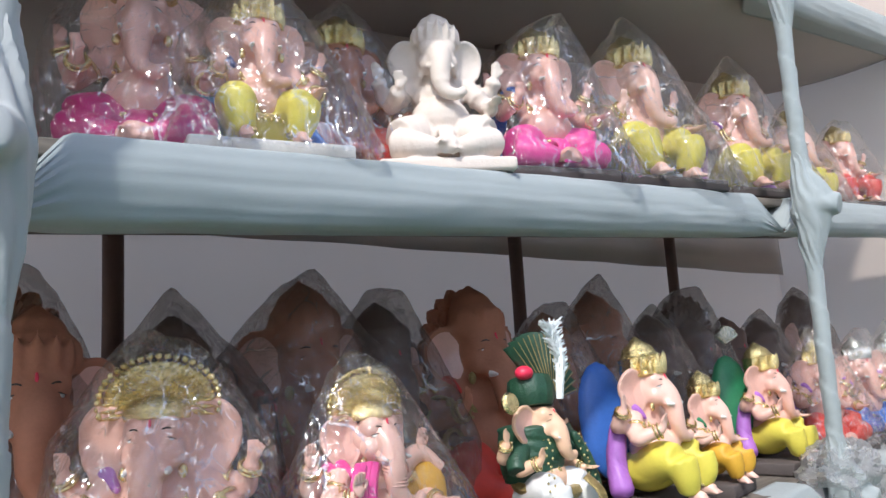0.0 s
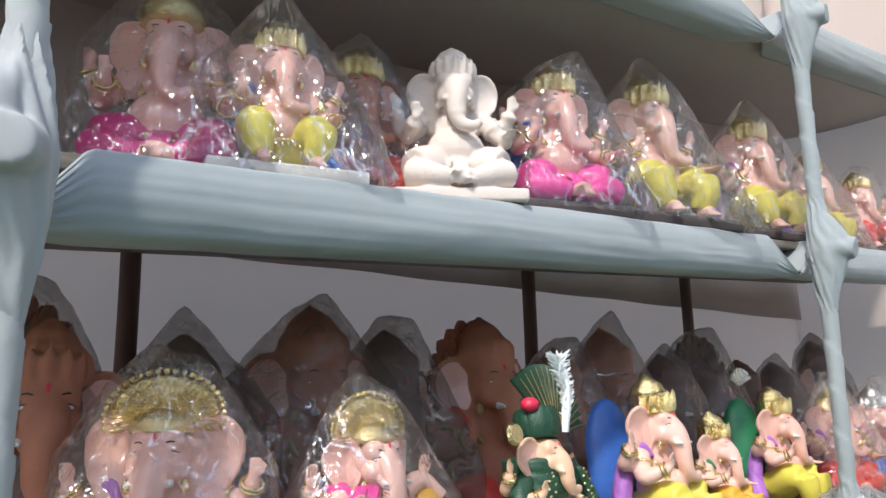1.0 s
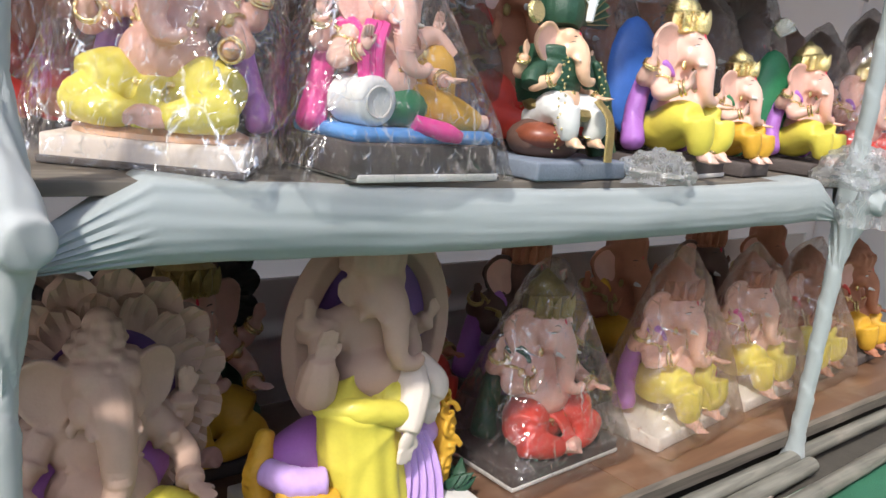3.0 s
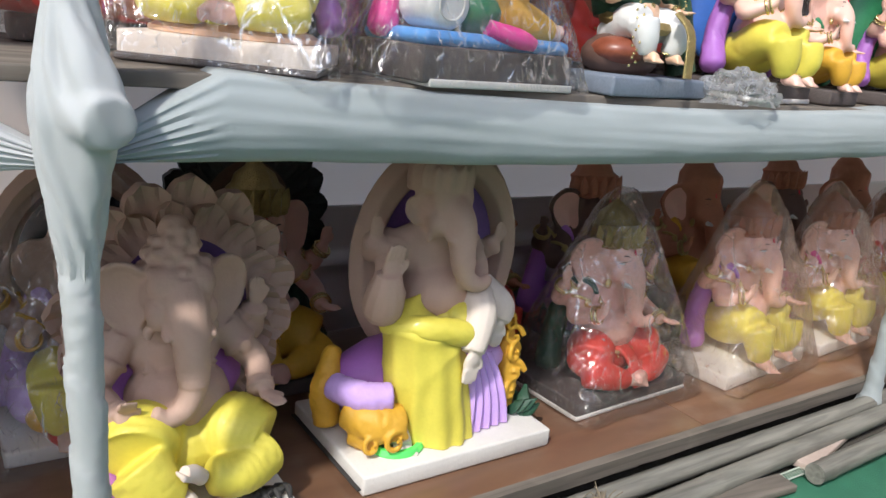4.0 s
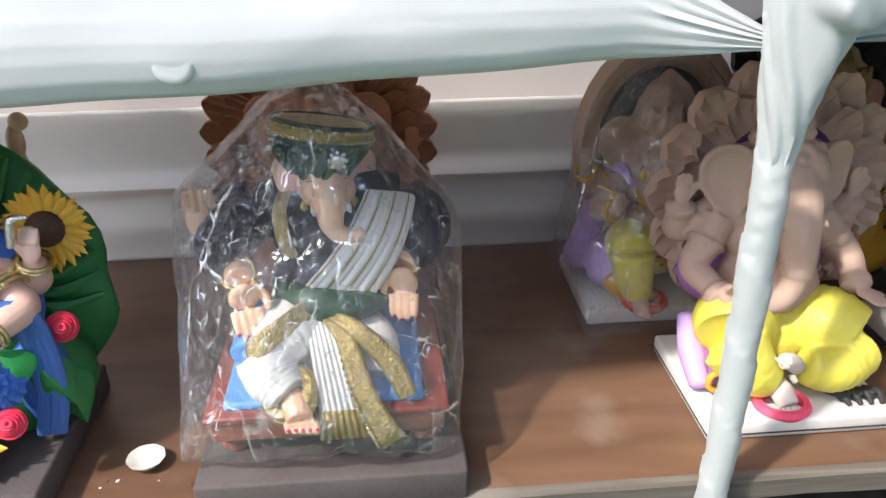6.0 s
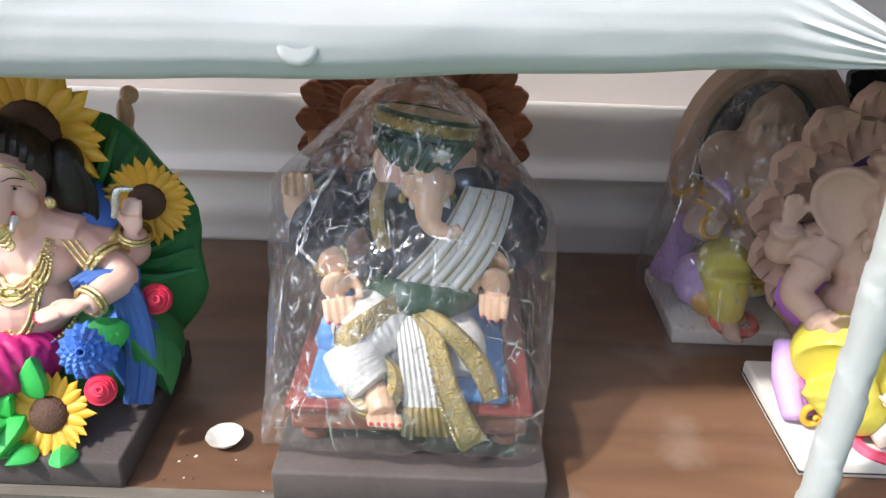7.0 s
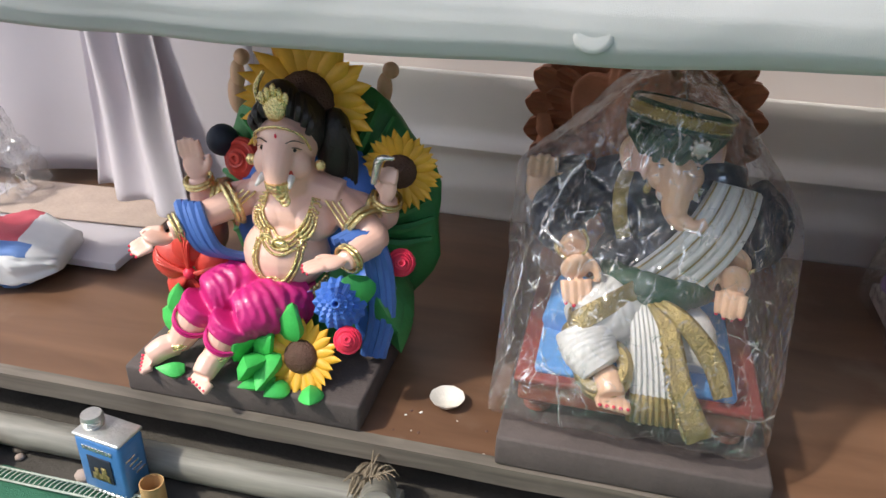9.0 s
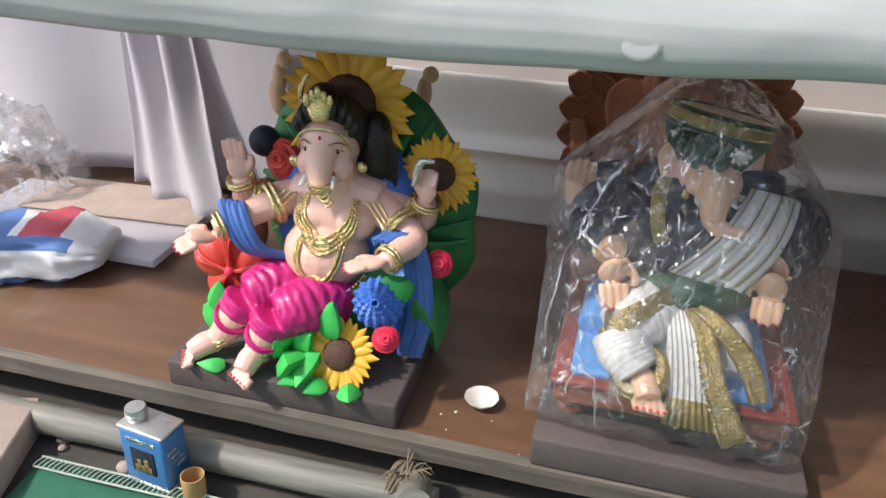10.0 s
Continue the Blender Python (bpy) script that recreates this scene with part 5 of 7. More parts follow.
    # loose leaves
    for p, l, w, r in (((-0.19, -0.05, 0.08), 0.1, 0.075, (60, -70, 0)), ((0.0, -0.12, 0.075), 0.1, 0.07, (30, -20, -60)), ((0.05, -0.14, 0.07), 0.07, 0.05, (10, 5, -120)),
                       ((0.08, -0.155, 0.064), 0.05, 0.045, (5, 5, -110)), ((0.13, -0.155, 0.064), 0.05, 0.045, (5, 5, -70)), 
                       ((-0.11, -0.16, 0.064), 0.05, 0.04, (5, 0, -150)), 
                       ((-0.18, 0.0, 0.11), 0.1, 0.08, (70, -110, 0)), ((-0.02, -0.09, 0.1), 0.09, 0.08, (50, -20, -70))):
        k.leaf_shape(p, l, w, r, "leaf_bright")
    # blue shawl
    k.folds([(0.16, -0.055, 0.305), (0.19, -0.03, 0.31), (0.215, -0.03, 0.26), (0.225, -0.04, 0.16), (0.21, -0.05, 0.075)], 0.0085, "shawl_blue", 4, 0.011)
    k.folds([(-0.135, -0.03, 0.325), (-0.12, -0.06, 0.335), (-0.1, -0.075, 0.3), (-0.08, -0.07, 0.262), (-0.04, -0.035, 0.235)], 0.0085, "shawl_blue", 4, 0.012)
    k.ell((0.19, 0.01, 0.14), (0.05, 0.05, 0.09), "blue")
    for sx in (-0.14, 0.158):
        k.ell((sx, 0.2, 0.5), (0.015, 0.014, 0.03), "skin_pale")
        k.ell((sx + 0.012, 0.2, 0.535), (0.016, 0.014, 0.016), "skin_pale")
        k.ell((sx - 0.006, 0.2, 0.46), (0.018, 0.016, 0.04), "skin_pale")
    return tagged(k.object("statue", (0.322, 1.81, Z0)), "painted elephant-headed statue lounging among sunflowers on dark base", "statue", "shelf statues")


sunflower_statue()


# -- statue in a dark jacket on a red stool, under a milky bag --
def jacket_statue():
    k = Kit()
    k.box((0, 0, 0.03), (0.43, 0.42, 0.06), "base_dark", 0, 0.006)
    # stool: turned legs, moulded apron, red seat and blue mat
    k.box((-0.005, 0.02, 0.112), (0.375, 0.33, 0.042), "stool_wood", 0, 0.006)
    k.box((-0.005, 0.02, 0.138), (0.39, 0.345, 0.012), "maroon", 0, 0.004)
    for sx in (-1, 1):
        for sy in (-1, 1):
            k.lathe([(0.016, 0), (0.024, 0.006), (0.02, 0.016), (0.026, 0.026), (0.015, 0.036), (0.022, 0.046)], (-0.005 + 0.155 * sx, 0.02 + 0.13 * sy, 0.058), "stool_wood", 16)
    k.box((-0.01, 0.01, 0.15), (0.32, 0.29, 0.018), "blue_mat", 0, 0.008)
    k.draped([(-0.14, -0.03, 0.17), (-0.12, 0.07, 0.2)], [0.035, 0.04], "blue_mat", 3, 0.08)
    # jacket: trunk of the body and full sleeves
    k.ell((0.0, 0.075, 0.26), (0.105, 0.085, 0.09), "navy")
    k.ell((0.005, 0.095, 0.35), (0.105, 0.075, 0.085), "navy")
    k.tube([(-0.11, 0.1, 0.395), (0.005, 0.1, 0.415), (0.125, 0.1, 0.405)], [0.042, 0.055, 0.042], "navy", 14)
    k.draped([(-0.115, 0.1, 0.395), (-0.165, 0.05, 0.36), (-0.16, 0.0, 0.35), (-0.135, -0.04, 0.347)], [0.048, 0.05, 0.044, 0.032], "navy", 4, 0.12)
    k.draped([(0.125, 0.1, 0.405), (0.168, 0.075, 0.37), (0.16, 0.035, 0.345), (0.128, 0.0, 0.332)], [0.046, 0.046, 0.04, 0.03], "navy", 4, 0.12)
    k.tube([(-0.13, 0.12, 0.4), (-0.19, 0.11, 0.385), (-0.205, 0.085, 0.36)], [0.036, 0.034, 0.028], "navy", 12)
    k.fuse("navy", 0.004, 1)
    ribbon(k, [(-0.062, 0.075, 0.438), (-0.07, 0.03, 0.415), (-0.066, 0.012, 0.375), (-0.055, 0.01, 0.34)], 0.024, "gold_dull", (1, 0, 0.2), 0.003)
    # hands
    k.tube([(-0.15, -0.005, 0.35), (-0.132, -0.05, 0.338)], [0.025, 0.022], "skin_pale", 12)
    k.tube([(0.14, 0.02, 0.34), (0.127, -0.006, 0.325)], [0.024, 0.021], "skin_pale", 12)
    hand(k, (-0.13, -0.055, 0.34), (0.16, -0.42, -0.88), (1, 0.25, 0.05), 0.1, "skin_pale", -0.22, "rose")
    hand(k, (0.127, -0.008, 0.328), (-0.02, -0.34, -0.95), (-1, 0.25, 0), 0.1, "skin_pale", 0.1, "rose")
    hand(k, (-0.207, 0.075, 0.36), (0.05, -0.2, 1), (1, 0.2, 0), 0.105, "skin_pale", 0.1)
    for c, e in (((-0.137, -0.04, 0.343), (64, 0, 18)), ((0.13, 0.002, 0.33), (50, 0, -10))):
        for q in range(3):
            k.ring(Vector(c) + Vector((-0.003 * q, 0.006 * q, 0.002 * q)), 0.0265, 0.0036, "gold", e, 22)
        k.beads(c, 0.0275, 0.003, "gold", e, 1.0, 34)
    # white skirt: folded leg, fan of pleats, bordered hem
    k.draped([(-0.01, 0.02, 0.215), (-0.07, -0.06, 0.235), (-0.1, -0.1, 0.222)], [0.065, 0.06, 0.046], "white_cloth", 5, 0.05)
    k.draped([(-0.1, -0.1, 0.222), (-0.085, -0.125, 0.2), (-0.06, -0.145, 0.178)], [0.048, 0.046, 0.036], "white_cloth", 5, 0.06)
    k.draped([(0.03, 0.02, 0.2), (0.07, -0.05, 0.2), (0.065, -0.09, 0.165)], [0.05, 0.045, 0.04], "white_cloth", 5, 0.05)
    k.ell((0.01, -0.04, 0.2), (0.08, 0.07, 0.05), "white_cloth")
    fan = pleats(k, ((-0.035, -0.06, 0.262), (0.03, -0.05, 0.262)), ((-0.012, -0.168, 0.12), (0.088, -0.165, 0.118)), "white_cloth", 10, 0.007, 0.026)
    pleats(k, (fan[13][0] + Vector((-0.001, -0.003, 0)), fan[13][-1] + Vector((0.001, -0.003, 0))), (Vector((-0.016, -0.176, 0.112)), Vector((0.094, -0.173, 0.11))), "gold_dull", 10, 0.007, 0.004, 0.008, 6)
    ribbon(k, [(-0.125, -0.085, 0.232), (-0.115, -0.13, 0.25), (-0.075, -0.118, 0.276), (-0.03, -0.07, 0.285), (0.0, -0.03, 0.275)], 0.034, "gold_dull", (0.1, -0.5, -1), 0.003)
    k.ring((-0.062, -0.142, 0.182), 0.036, 0.013, "gold_dull", (38, -20, 0), 24)
    k.ring((-0.058, -0.148, 0.172), 0.036, 0.009, "gold_dull", (38, -20, 0), 24)
    ribbon(k, [(-0.13, -0.07, 0.2), (-0.118, -0.1, 0.185), (-0.085, -0.128, 0.17), (-0.06, -0.14, 0.16)], 0.03, "gold_dull", (0, 0.3, 1), 0.004)
    foot(k, (-0.055, -0.14, 0.166), (-0.043, -0.182, 0.158), 0.052, "skin_pale", "rose")
    # sash: dark green knot, two gold ends, one with a beaded edge
    k.draped([(-0.085, 0.0, 0.28), (-0.03, -0.045, 0.285), (0.04, -0.045, 0.275), (0.095, 0.0, 0.265)], [0.022, 0.027, 0.026, 0.02], "green_dark", 3, 0.16)
    k.ell((-0.005, -0.062, 0.278), (0.024, 0.016, 0.018), "green_dark")
    ribbon(k, [(0.0, -0.07, 0.272), (0.03, -0.1, 0.245), (0.055, -0.155, 0.185), (0.085, -0.184, 0.13), (0.098, -0.186, 0.108)], [0.018, 0.032, 0.036, 0.042, 0.046], "gold_dull", (1, 0.15, 0.3), 0.004, 0.0016)
    ribbon(k, [(0.005, -0.068, 0.275), (0.05, -0.1, 0.262), (0.1, -0.128, 0.215), (0.124, -0.148, 0.165)], [0.016, 0.03, 0.036, 0.03], "gold_dull", (1, 0.25, 0.6), 0.004, 0.0016)
    for i, p in enumerate(smooth_path([(0.012, -0.085, 0.252), (0.035, -0.158, 0.19), (0.062, -0.19, 0.135), (0.074, -0.194, 0.108)], 26)):
        k.ell(p, (0.0034, 0.0034, 0.0034), "gold", (0, 0, 0), 7, 4)
    # white end of the cloth over one shoulder, in long pleats with thin gold lines
    drape = pleats(k, ((0.072, 0.05, 0.44), (0.15, 0.075, 0.42)), ((-0.045, -0.03, 0.29), (0.075, -0.03, 0.28)), "white_cloth", 7, 0.0035, 0.04, 0.012)
    for e in (0, 12, 24, 36):
        k.tube([r[e] + Vector((0, -0.003, 0)) for r in drape[::2]], [0.0014, 0.0014], "gold_dull", 6)
    # head under a flat banded turban
    HM = Matrix.Translation((0.008, 0.06, 0.462)) @ Matrix.Rotation(radians(8), 4, "Z") @ Matrix.Scale(0.41, 4)
    head(k, HM, "skin_pale", "gold", 0.72, False, False, 1, 0.66, 30)
    k.fuse("skin_pale", 0.0026, 2)
    T = Vector((0.004, 0.062, 0.518))
    for q in range(26):
        a = 2 * math.pi * q / 26
        k.tube([T + Vector((0.05 * math.cos(a), 0.05 * math.sin(a) - 0.004, -0.028 - 0.006 * (q % 3))), T + Vector((0.068 * math.cos(a + 0.2), 0.068 * math.sin(a + 0.2), -0.008)), T + Vector((0.075 * math.cos(a + 0.35), 0.075 * math.sin(a + 0.35), 0.012))],
               [0.007, 0.0105, 0.008], "green_dark", 7, 8)
    k.lathe([(0.06, 0.0), (0.076, 0.0), (0.08, 0.005), (0.082, 0.014), (0.08, 0.024), (0.074, 0.028), (0.04, 0.03), (0.002, 0.031)], T + Vector((0, 0, 0.008)), "gold_dull", 40, (-10, 9, 0))
    for zz in (0.008, 0.034):
        k.ring(T + Vector((0.006 * (zz > 0.02), 0.006 * (zz > 0.02), zz)), 0.0805, 0.004, "green_dark", (-10, 9, 0), 36)
    k.beads(T + Vector((0.002, 0.003, 0.014)), 0.083, 0.0028, "gold", (-10, 9, 0), 1.0, 70)
    k.beads(T + Vector((0.004, 0.004, 0.029)), 0.083, 0.0028, "gold", (-10, 9, 0), 1.0, 70)
    k.ell(T + Vector((0.03, -0.09, 0.0)), (0.012, 0.007, 0.012), "silver")
    for q in range(8):
        a = 2 * math.pi * q / 8
        k.ell(T + Vector((0.03 + 0.013 * math.cos(a), -0.087, 0.013 * math.sin(a))), (0.004, 0.004, 0.004), "silver", (0, 0, 0), 7, 4)
    return tagged(k.object("statue", (1.0, 1.832, Z0)), "statue in dark jacket and white skirt on red stool", "statue", "shelf statues")


LAST["ob"] = jacket_statue()
bag((0.995, 1.835, Z0 + 0.058), 0.42, 0.36, 0.66, 0, "film_milky", 3.0, (-0.05, 0.13), 2.6, 0.12, "milky crinkled plastic bag over the jacketed statue", 0.03, None, lambda p: p.z > 0.062 and not (abs(p.x) > 0.165 and p.z > 0.43))


def terracotta_back(k):
    scallop_back(k, (0.0, 0.07, 0.36), 0.235, 0.25, "terracotta", 26, 0.032)


statue((0.965, 2.3, Z0), 0, 0.36, 0.26, 0.04, "terracotta", 0.6, "unpainted terracotta statue with scalloped nimbus behind a bagged one", None, terracotta_back, 0.0,
       skin="terracotta", dhoti="terracotta", drape=None, crown="terracotta", pose_kind="cross", hair=False, gold="terracotta", plain=True,
       arms=(ARMS[0], ARMS[1], ((-0.15, 0.045, 0.48), (-0.29, 0.05, 0.44), (-0.355, 0.0, 0.48), (0, -0.1, 1), (1, 0, 0)), ARMS[3]))


# -- unpainted plaster statue with yellow trousers --
def ring_foot(k, c, R, m, skin):
    k.ring((c[0], c[1], c[2] + 0.004), R, R * 0.28, m, (0, 0, 0), 26)
    k.tube([(c[0], c[1] + R * 1.5, c[2] + 0.05), (c[0], c[1] + R * 0.5, c[2] + 0.022), (c[0], c[1] - R * 0.35, c[2] + 0.014)], [R * 0.5, R * 0.52, R * 0.5], skin, 10)
    for q in range(5):
        k.ell((c[0] + R * 0.2 * (q - 2), c[1] - R * 0.85, c[2] + 0.011), (R * 0.12, R * 0.22, R * 0.14), skin, seg=8, rings=5)


def scroll(k, c, r, m, rot=(0, 0, 0)):
    E = Euler([radians(a) for a in rot]).to_matrix()
    pts = [Vector(c) + E @ Vector((r * (1 - t / 9) * math.cos(t * 1.1), -0.002 * t, r * (1 - t / 9) * math.sin(t * 1.1))) for t in range(9)]
    k.tube(pts, [r * 0.28, r * 0.22, r * 0.12], m, 8, 28)


def extras_three(k):
    scallop_back(k, (0.03, 0.175, 0.34), 0.215, 0.235, "plaster", 15, 0.05, "violet_dark")
    # trousers: one leg folded flat, the other set down on a ring
    k.ell((0.0, 0.05, 0.115), (0.12, 0.1, 0.075), "yellow")
    k.draped([(0.03, 0.06, 0.12), (0.09, -0.005, 0.14), (0.13, -0.045, 0.125)], [0.07, 0.076, 0.064], "yellow", 5, 0.1)
    k.draped([(0.13, -0.045, 0.115), (0.07, -0.085, 0.1), (0.01, -0.09, 0.11)], [0.058, 0.046, 0.034], "yellow", 5, 0.1)
    k.draped([(-0.03, 0.06, 0.13), (-0.09, -0.01, 0.16), (-0.105, -0.045, 0.15)], [0.068, 0.075, 0.066], "yellow", 5, 0.1)
    k.draped([(-0.105, -0.045, 0.14), (-0.075, -0.07, 0.1), (-0.035, -0.075, 0.075)], [0.064, 0.052, 0.038], "yellow", 5, 0.1)
    # Feet in the paler plaster: sunlight put into their colour.
    foot(k, (0.0, -0.09, 0.11), (-0.035, -0.105, 0.135), 0.036, "plaster_white")
    foot(k, (-0.032, -0.08, 0.07), (-0.022, -0.125, 0.053), 0.046, "plaster_white")
    k.ring((-0.022, -0.105, 0.04), 0.042, 0.011, "neon_pink", (0, 0, 0), 30, 0.85)
    for q in range(7):
        k.tube([(0.075 + 0.012 * q, -0.075 - 0.03 * (q % 2), 0.042), (0.09 + 0.012 * q, -0.1, 0.05), (0.1 + 0.01 * q, -0.12 + 0.02 * (q % 2), 0.04)], [0.006, 0.008, 0.004], "ink", 7)
    scroll(k, (0.1, -0.05, 0.055), 0.02, "ochre", (0, 0, 0))
    scroll(k, (0.13, -0.045, 0.05), 0.016, "ochre", (0, 0, 180))
    scroll(k, (-0.13, -0.06, 0.065), 0.026, "ochre")
    k.draped([(-0.155, 0.05, 0.15), (-0.16, 0.0, 0.1), (-0.155, -0.06, 0.05)], [0.018, 0.024, 0.02], "lilac")
    k.draped([(-0.14, 0.05, 0.13), (-0.145, 0.0, 0.09), (-0.13, -0.05, 0.05)], [0.016, 0.022, 0.018], "purple")
    k.ell((0.0, 0.14, 0.2), (0.15, 0.05, 0.1), "purple")
    k.fuse("yellow", 0.004, 2)
    k.box((0, 0, 0.012), (0.349, 0.294, 0.0025), "ink", 0, 0.0008)
    for sx in (-1, 1):
        k.box((0.15 * sx, -0.1, 0.002), (0.03, 0.06, 0.004), "base_white", 0, 0.0015)


statue((1.822, 1.862, Z0), 0, 0.345, 0.29, 0.036, "base_white", 0.6, "unpainted plaster elephant-headed statue with yellow trousers on white base", None, extras_three, 0.0, fy=0.1,
       skin="plaster", dhoti="plaster", drape=None, crown="stack", pose_kind="none", hair=False, gold="plaster", ears=0.85, plain=True, side=-1, trunk=1.15, fine=0.004,
       arms=(((-0.16, 0.01, 0.47), (-0.25, -0.06, 0.34), (-0.2, -0.2, 0.29), (0.1, -0.5, 1), (1, 0, 0)), ((0.16, 0.01, 0.47), (0.255, -0.05, 0.35), (0.235, -0.17, 0.29), (0.35, -1, 0.05), (1, 0.3, 0)),
             ((-0.15, 0.045, 0.48), (-0.27, 0.06, 0.42), (-0.28, 0.03, 0.52), (0, 0, 1), (1, 0, 0)), ((0.15, 0.045, 0.48), (0.27, 0.06, 0.42), (0.28, 0.03, 0.52), (0, 0, 1), (1, 0, 0))))


# -- large plaster statue with draped yellow skirt --
def extras_four(k):
    # oval ring back
    k.ring((0.08, 0.13, 0.40), 0.2, 0.038, "plaster", (90, 0, 0), 44, 1.2)
    k.ell((0.08, 0.14, 0.40), (0.19, 0.02, 0.235), "violet_oval", (0, 0, 0), 24)
    # Foot coloured as sunlit plaster.
    foot(k, (-0.125, -0.075, 0.075), (-0.128, -0.125, 0.06), 0.052, "plaster_white")
    k.ring((-0.128, -0.1, 0.05), 0.05, 0.012, "neon_green", (0, 0, 0), 30, 0.8)
    # yellow skirt falling from the raised knee
    rows = []
    for i in range(61):
        u = i / 60
        ring = []
        for j in range(90):
            a = 2 * math.pi * j / 90
            grow = math.sin(math.pi / 2 * min(1.0, 0.02 + u * 6)) * (1.0 + 0.1 * u)
            sag = math.sin(15 * u * (1 - 0.35 * u) + 3.4 * math.cos(a - 0.5) + 1.2 * nz(math.cos(a), math.sin(a), 3 * u))
            long = math.sin(11 * a + 4 * u + 2 * nz(u * 3, a))
            r = grow * (1 - 0.09 * max(0.0, 1 - 1.3 * u) * abs(sag) ** 0.7 + 0.05 * u * long)
            ring.append(Vector((-0.068 + 0.05 * u + 0.098 * (1 - 0.08 * u) * r * math.cos(a), -0.045 - 0.015 * u + 0.085 * r * math.sin(a), 0.355 - 0.308 * u + 0.02 * (1 - u) * -math.cos(a))))
        rows.append(ring)
    k.grid(rows, "yellow", True, True)
    k.draped([(-0.02, 0.02, 0.29), (0.03, -0.05, 0.3), (0.045, -0.085, 0.27)], [0.075, 0.065, 0.05], "yellow", 4, 0.1)
    k.draped([(-0.16, -0.03, 0.31), (-0.09, -0.1, 0.318), (0.0, -0.115, 0.3), (0.05, -0.1, 0.275)], [0.02, 0.03, 0.03, 0.022], "yellow", 3, 0.15)
    # lilac cloth in soft vertical folds
    pleats(k, ((0.05, -0.07, 0.215), (0.13, -0.06, 0.215)), ((0.03, -0.115, 0.046), (0.175, -0.1, 0.046)), "lilac", 5, 0.016, 0.02, 0.05)
    k.ell((0.12, 0.0, 0.19), (0.08, 0.08, 0.05), "lilac")
    # throne
    k.ell((0.0, 0.06, 0.13), (0.23, 0.11, 0.11), "purple")
    k.draped([(-0.24, 0.02, 0.16), (-0.2, -0.06, 0.16), (-0.14, -0.09, 0.165)], [0.03, 0.035, 0.03], "lilac", 3, 0.1)
    k.draped([(-0.23, -0.03, 0.12), (-0.18, -0.09, 0.11), (-0.12, -0.1, 0.105)], [0.035, 0.045, 0.04], "ochre", 3, 0.12)
    k.draped([(-0.22, -0.05, 0.08), (-0.17, -0.1, 0.07)], [0.03, 0.034], "ochre", 3, 0.14)
    scroll(k, (-0.16, -0.135, 0.085), 0.03, "ochre")
    scroll(k, (-0.205, -0.115, 0.075), 0.026, "ochre")
    k.draped([(-0.235, 0.03, 0.05), (-0.235, 0.05, 0.13), (-0.2, 0.09, 0.22)], [0.03, 0.036, 0.02], "ochre", 3, 0.2)
    for q, (x, z, r) in enumerate(((0.2, 0.1, 0.03), (0.208, 0.15, 0.032), (0.2, 0.2, 0.03), (0.195, 0.245, 0.028), (0.18, 0.28, 0.024))):
        scroll(k, (x, -0.06, z), r, "ochre", (0, 0, 20 * (-1) ** q))
    k.tube([(0.2, -0.04, 0.05), (0.205, -0.04, 0.17), (0.185, -0.03, 0.28)], [0.03, 0.03, 0.02], "ochre", 10)
    for q in range(12):
        k.leaf_shape((0.2 + 0.006 * q, -0.07 - 0.006 * (q % 5), 0.05 + 0.006 * (q % 3)), 0.06, 0.035, (20, -40 + 10 * (q % 7), -60 + 16 * q), "green_dark")
    # forearm on the knee, hanging hand, raised fist
    k.tube([(-0.13, 0.0, 0.37), (-0.165, -0.05, 0.36), (-0.172, -0.07, 0.4), (-0.172, -0.075, 0.44)], [0.045, 0.045, 0.04, 0.028], "plaster", 12)
    hand(k, (-0.172, -0.075, 0.425), (0.15, -0.1, 1), (1, 0, 0), 0.09, "plaster", 0.15)
    # Lower arms and hands take the paler plaster, coloured as sunlit.
    k.tube([(0.08, -0.03, 0.36), (0.06, -0.09, 0.33), (0.035, -0.12, 0.29), (0.02, -0.135, 0.26)], [0.045, 0.042, 0.034, 0.026], "plaster_white", 12)
    hand(k, (0.02, -0.135, 0.265), (-0.1, -0.15, -1), (1, 0.1, 0), 0.085, "plaster_white", 0.12)
    k.tube([(0.12, 0.0, 0.36), (0.15, -0.045, 0.32), (0.138, -0.06, 0.29)], [0.038, 0.04, 0.03], "plaster_white", 12)
    hand(k, (0.138, -0.06, 0.295), (-0.15, -0.4, -1), (1, 0.1, 0), 0.075, "plaster_white", 0.3)
    k.ell((0.14, -0.02, 0.26), (0.05, 0.05, 0.03), "red")
    for m in ("plaster", "plaster_white", "ochre"):
        k.fuse(m, 0.004, 2)
    k.box((0, 0, 0.014), (0.519, 0.339, 0.003), "ink", 0, 0.0008)


statue((2.385, 1.91, Z0), 0, 0.5, 0.355, 0.045, "base_white", 0.56, "large plaster elephant-headed statue in draped yellow skirt on white base", None, extras_four, 0.16, fy=0.03,
       skin="plaster", dhoti="yellow", drape=None, crown="plaster", pose_kind="none", hair=False, gold="plaster", ears=0.45, plain=True, trunk=0.95, rear=True, turn=8,
       arms=(((-0.16, 0.01, 0.47), (-0.22, -0.02, 0.4), (-0.24, -0.05, 0.33), (0, 0, -1), (1, 0, 0)), ((0.16, 0.01, 0.47), (0.2, -0.05, 0.36), (0.14, -0.15, 0.28), (0, 0, -1), (1, 0, 0)),
             ((-0.15, 0.045, 0.48), (-0.24, 0.06, 0.42), (-0.27, 0.0, 0.5), (0, 0, 1), (1, 0, 0)), ((0.15, 0.045, 0.48), (0.27, 0.06, 0.38), (0.33, 0.0, 0.44), (0.1, 0, 1), (1, 0, 0))))


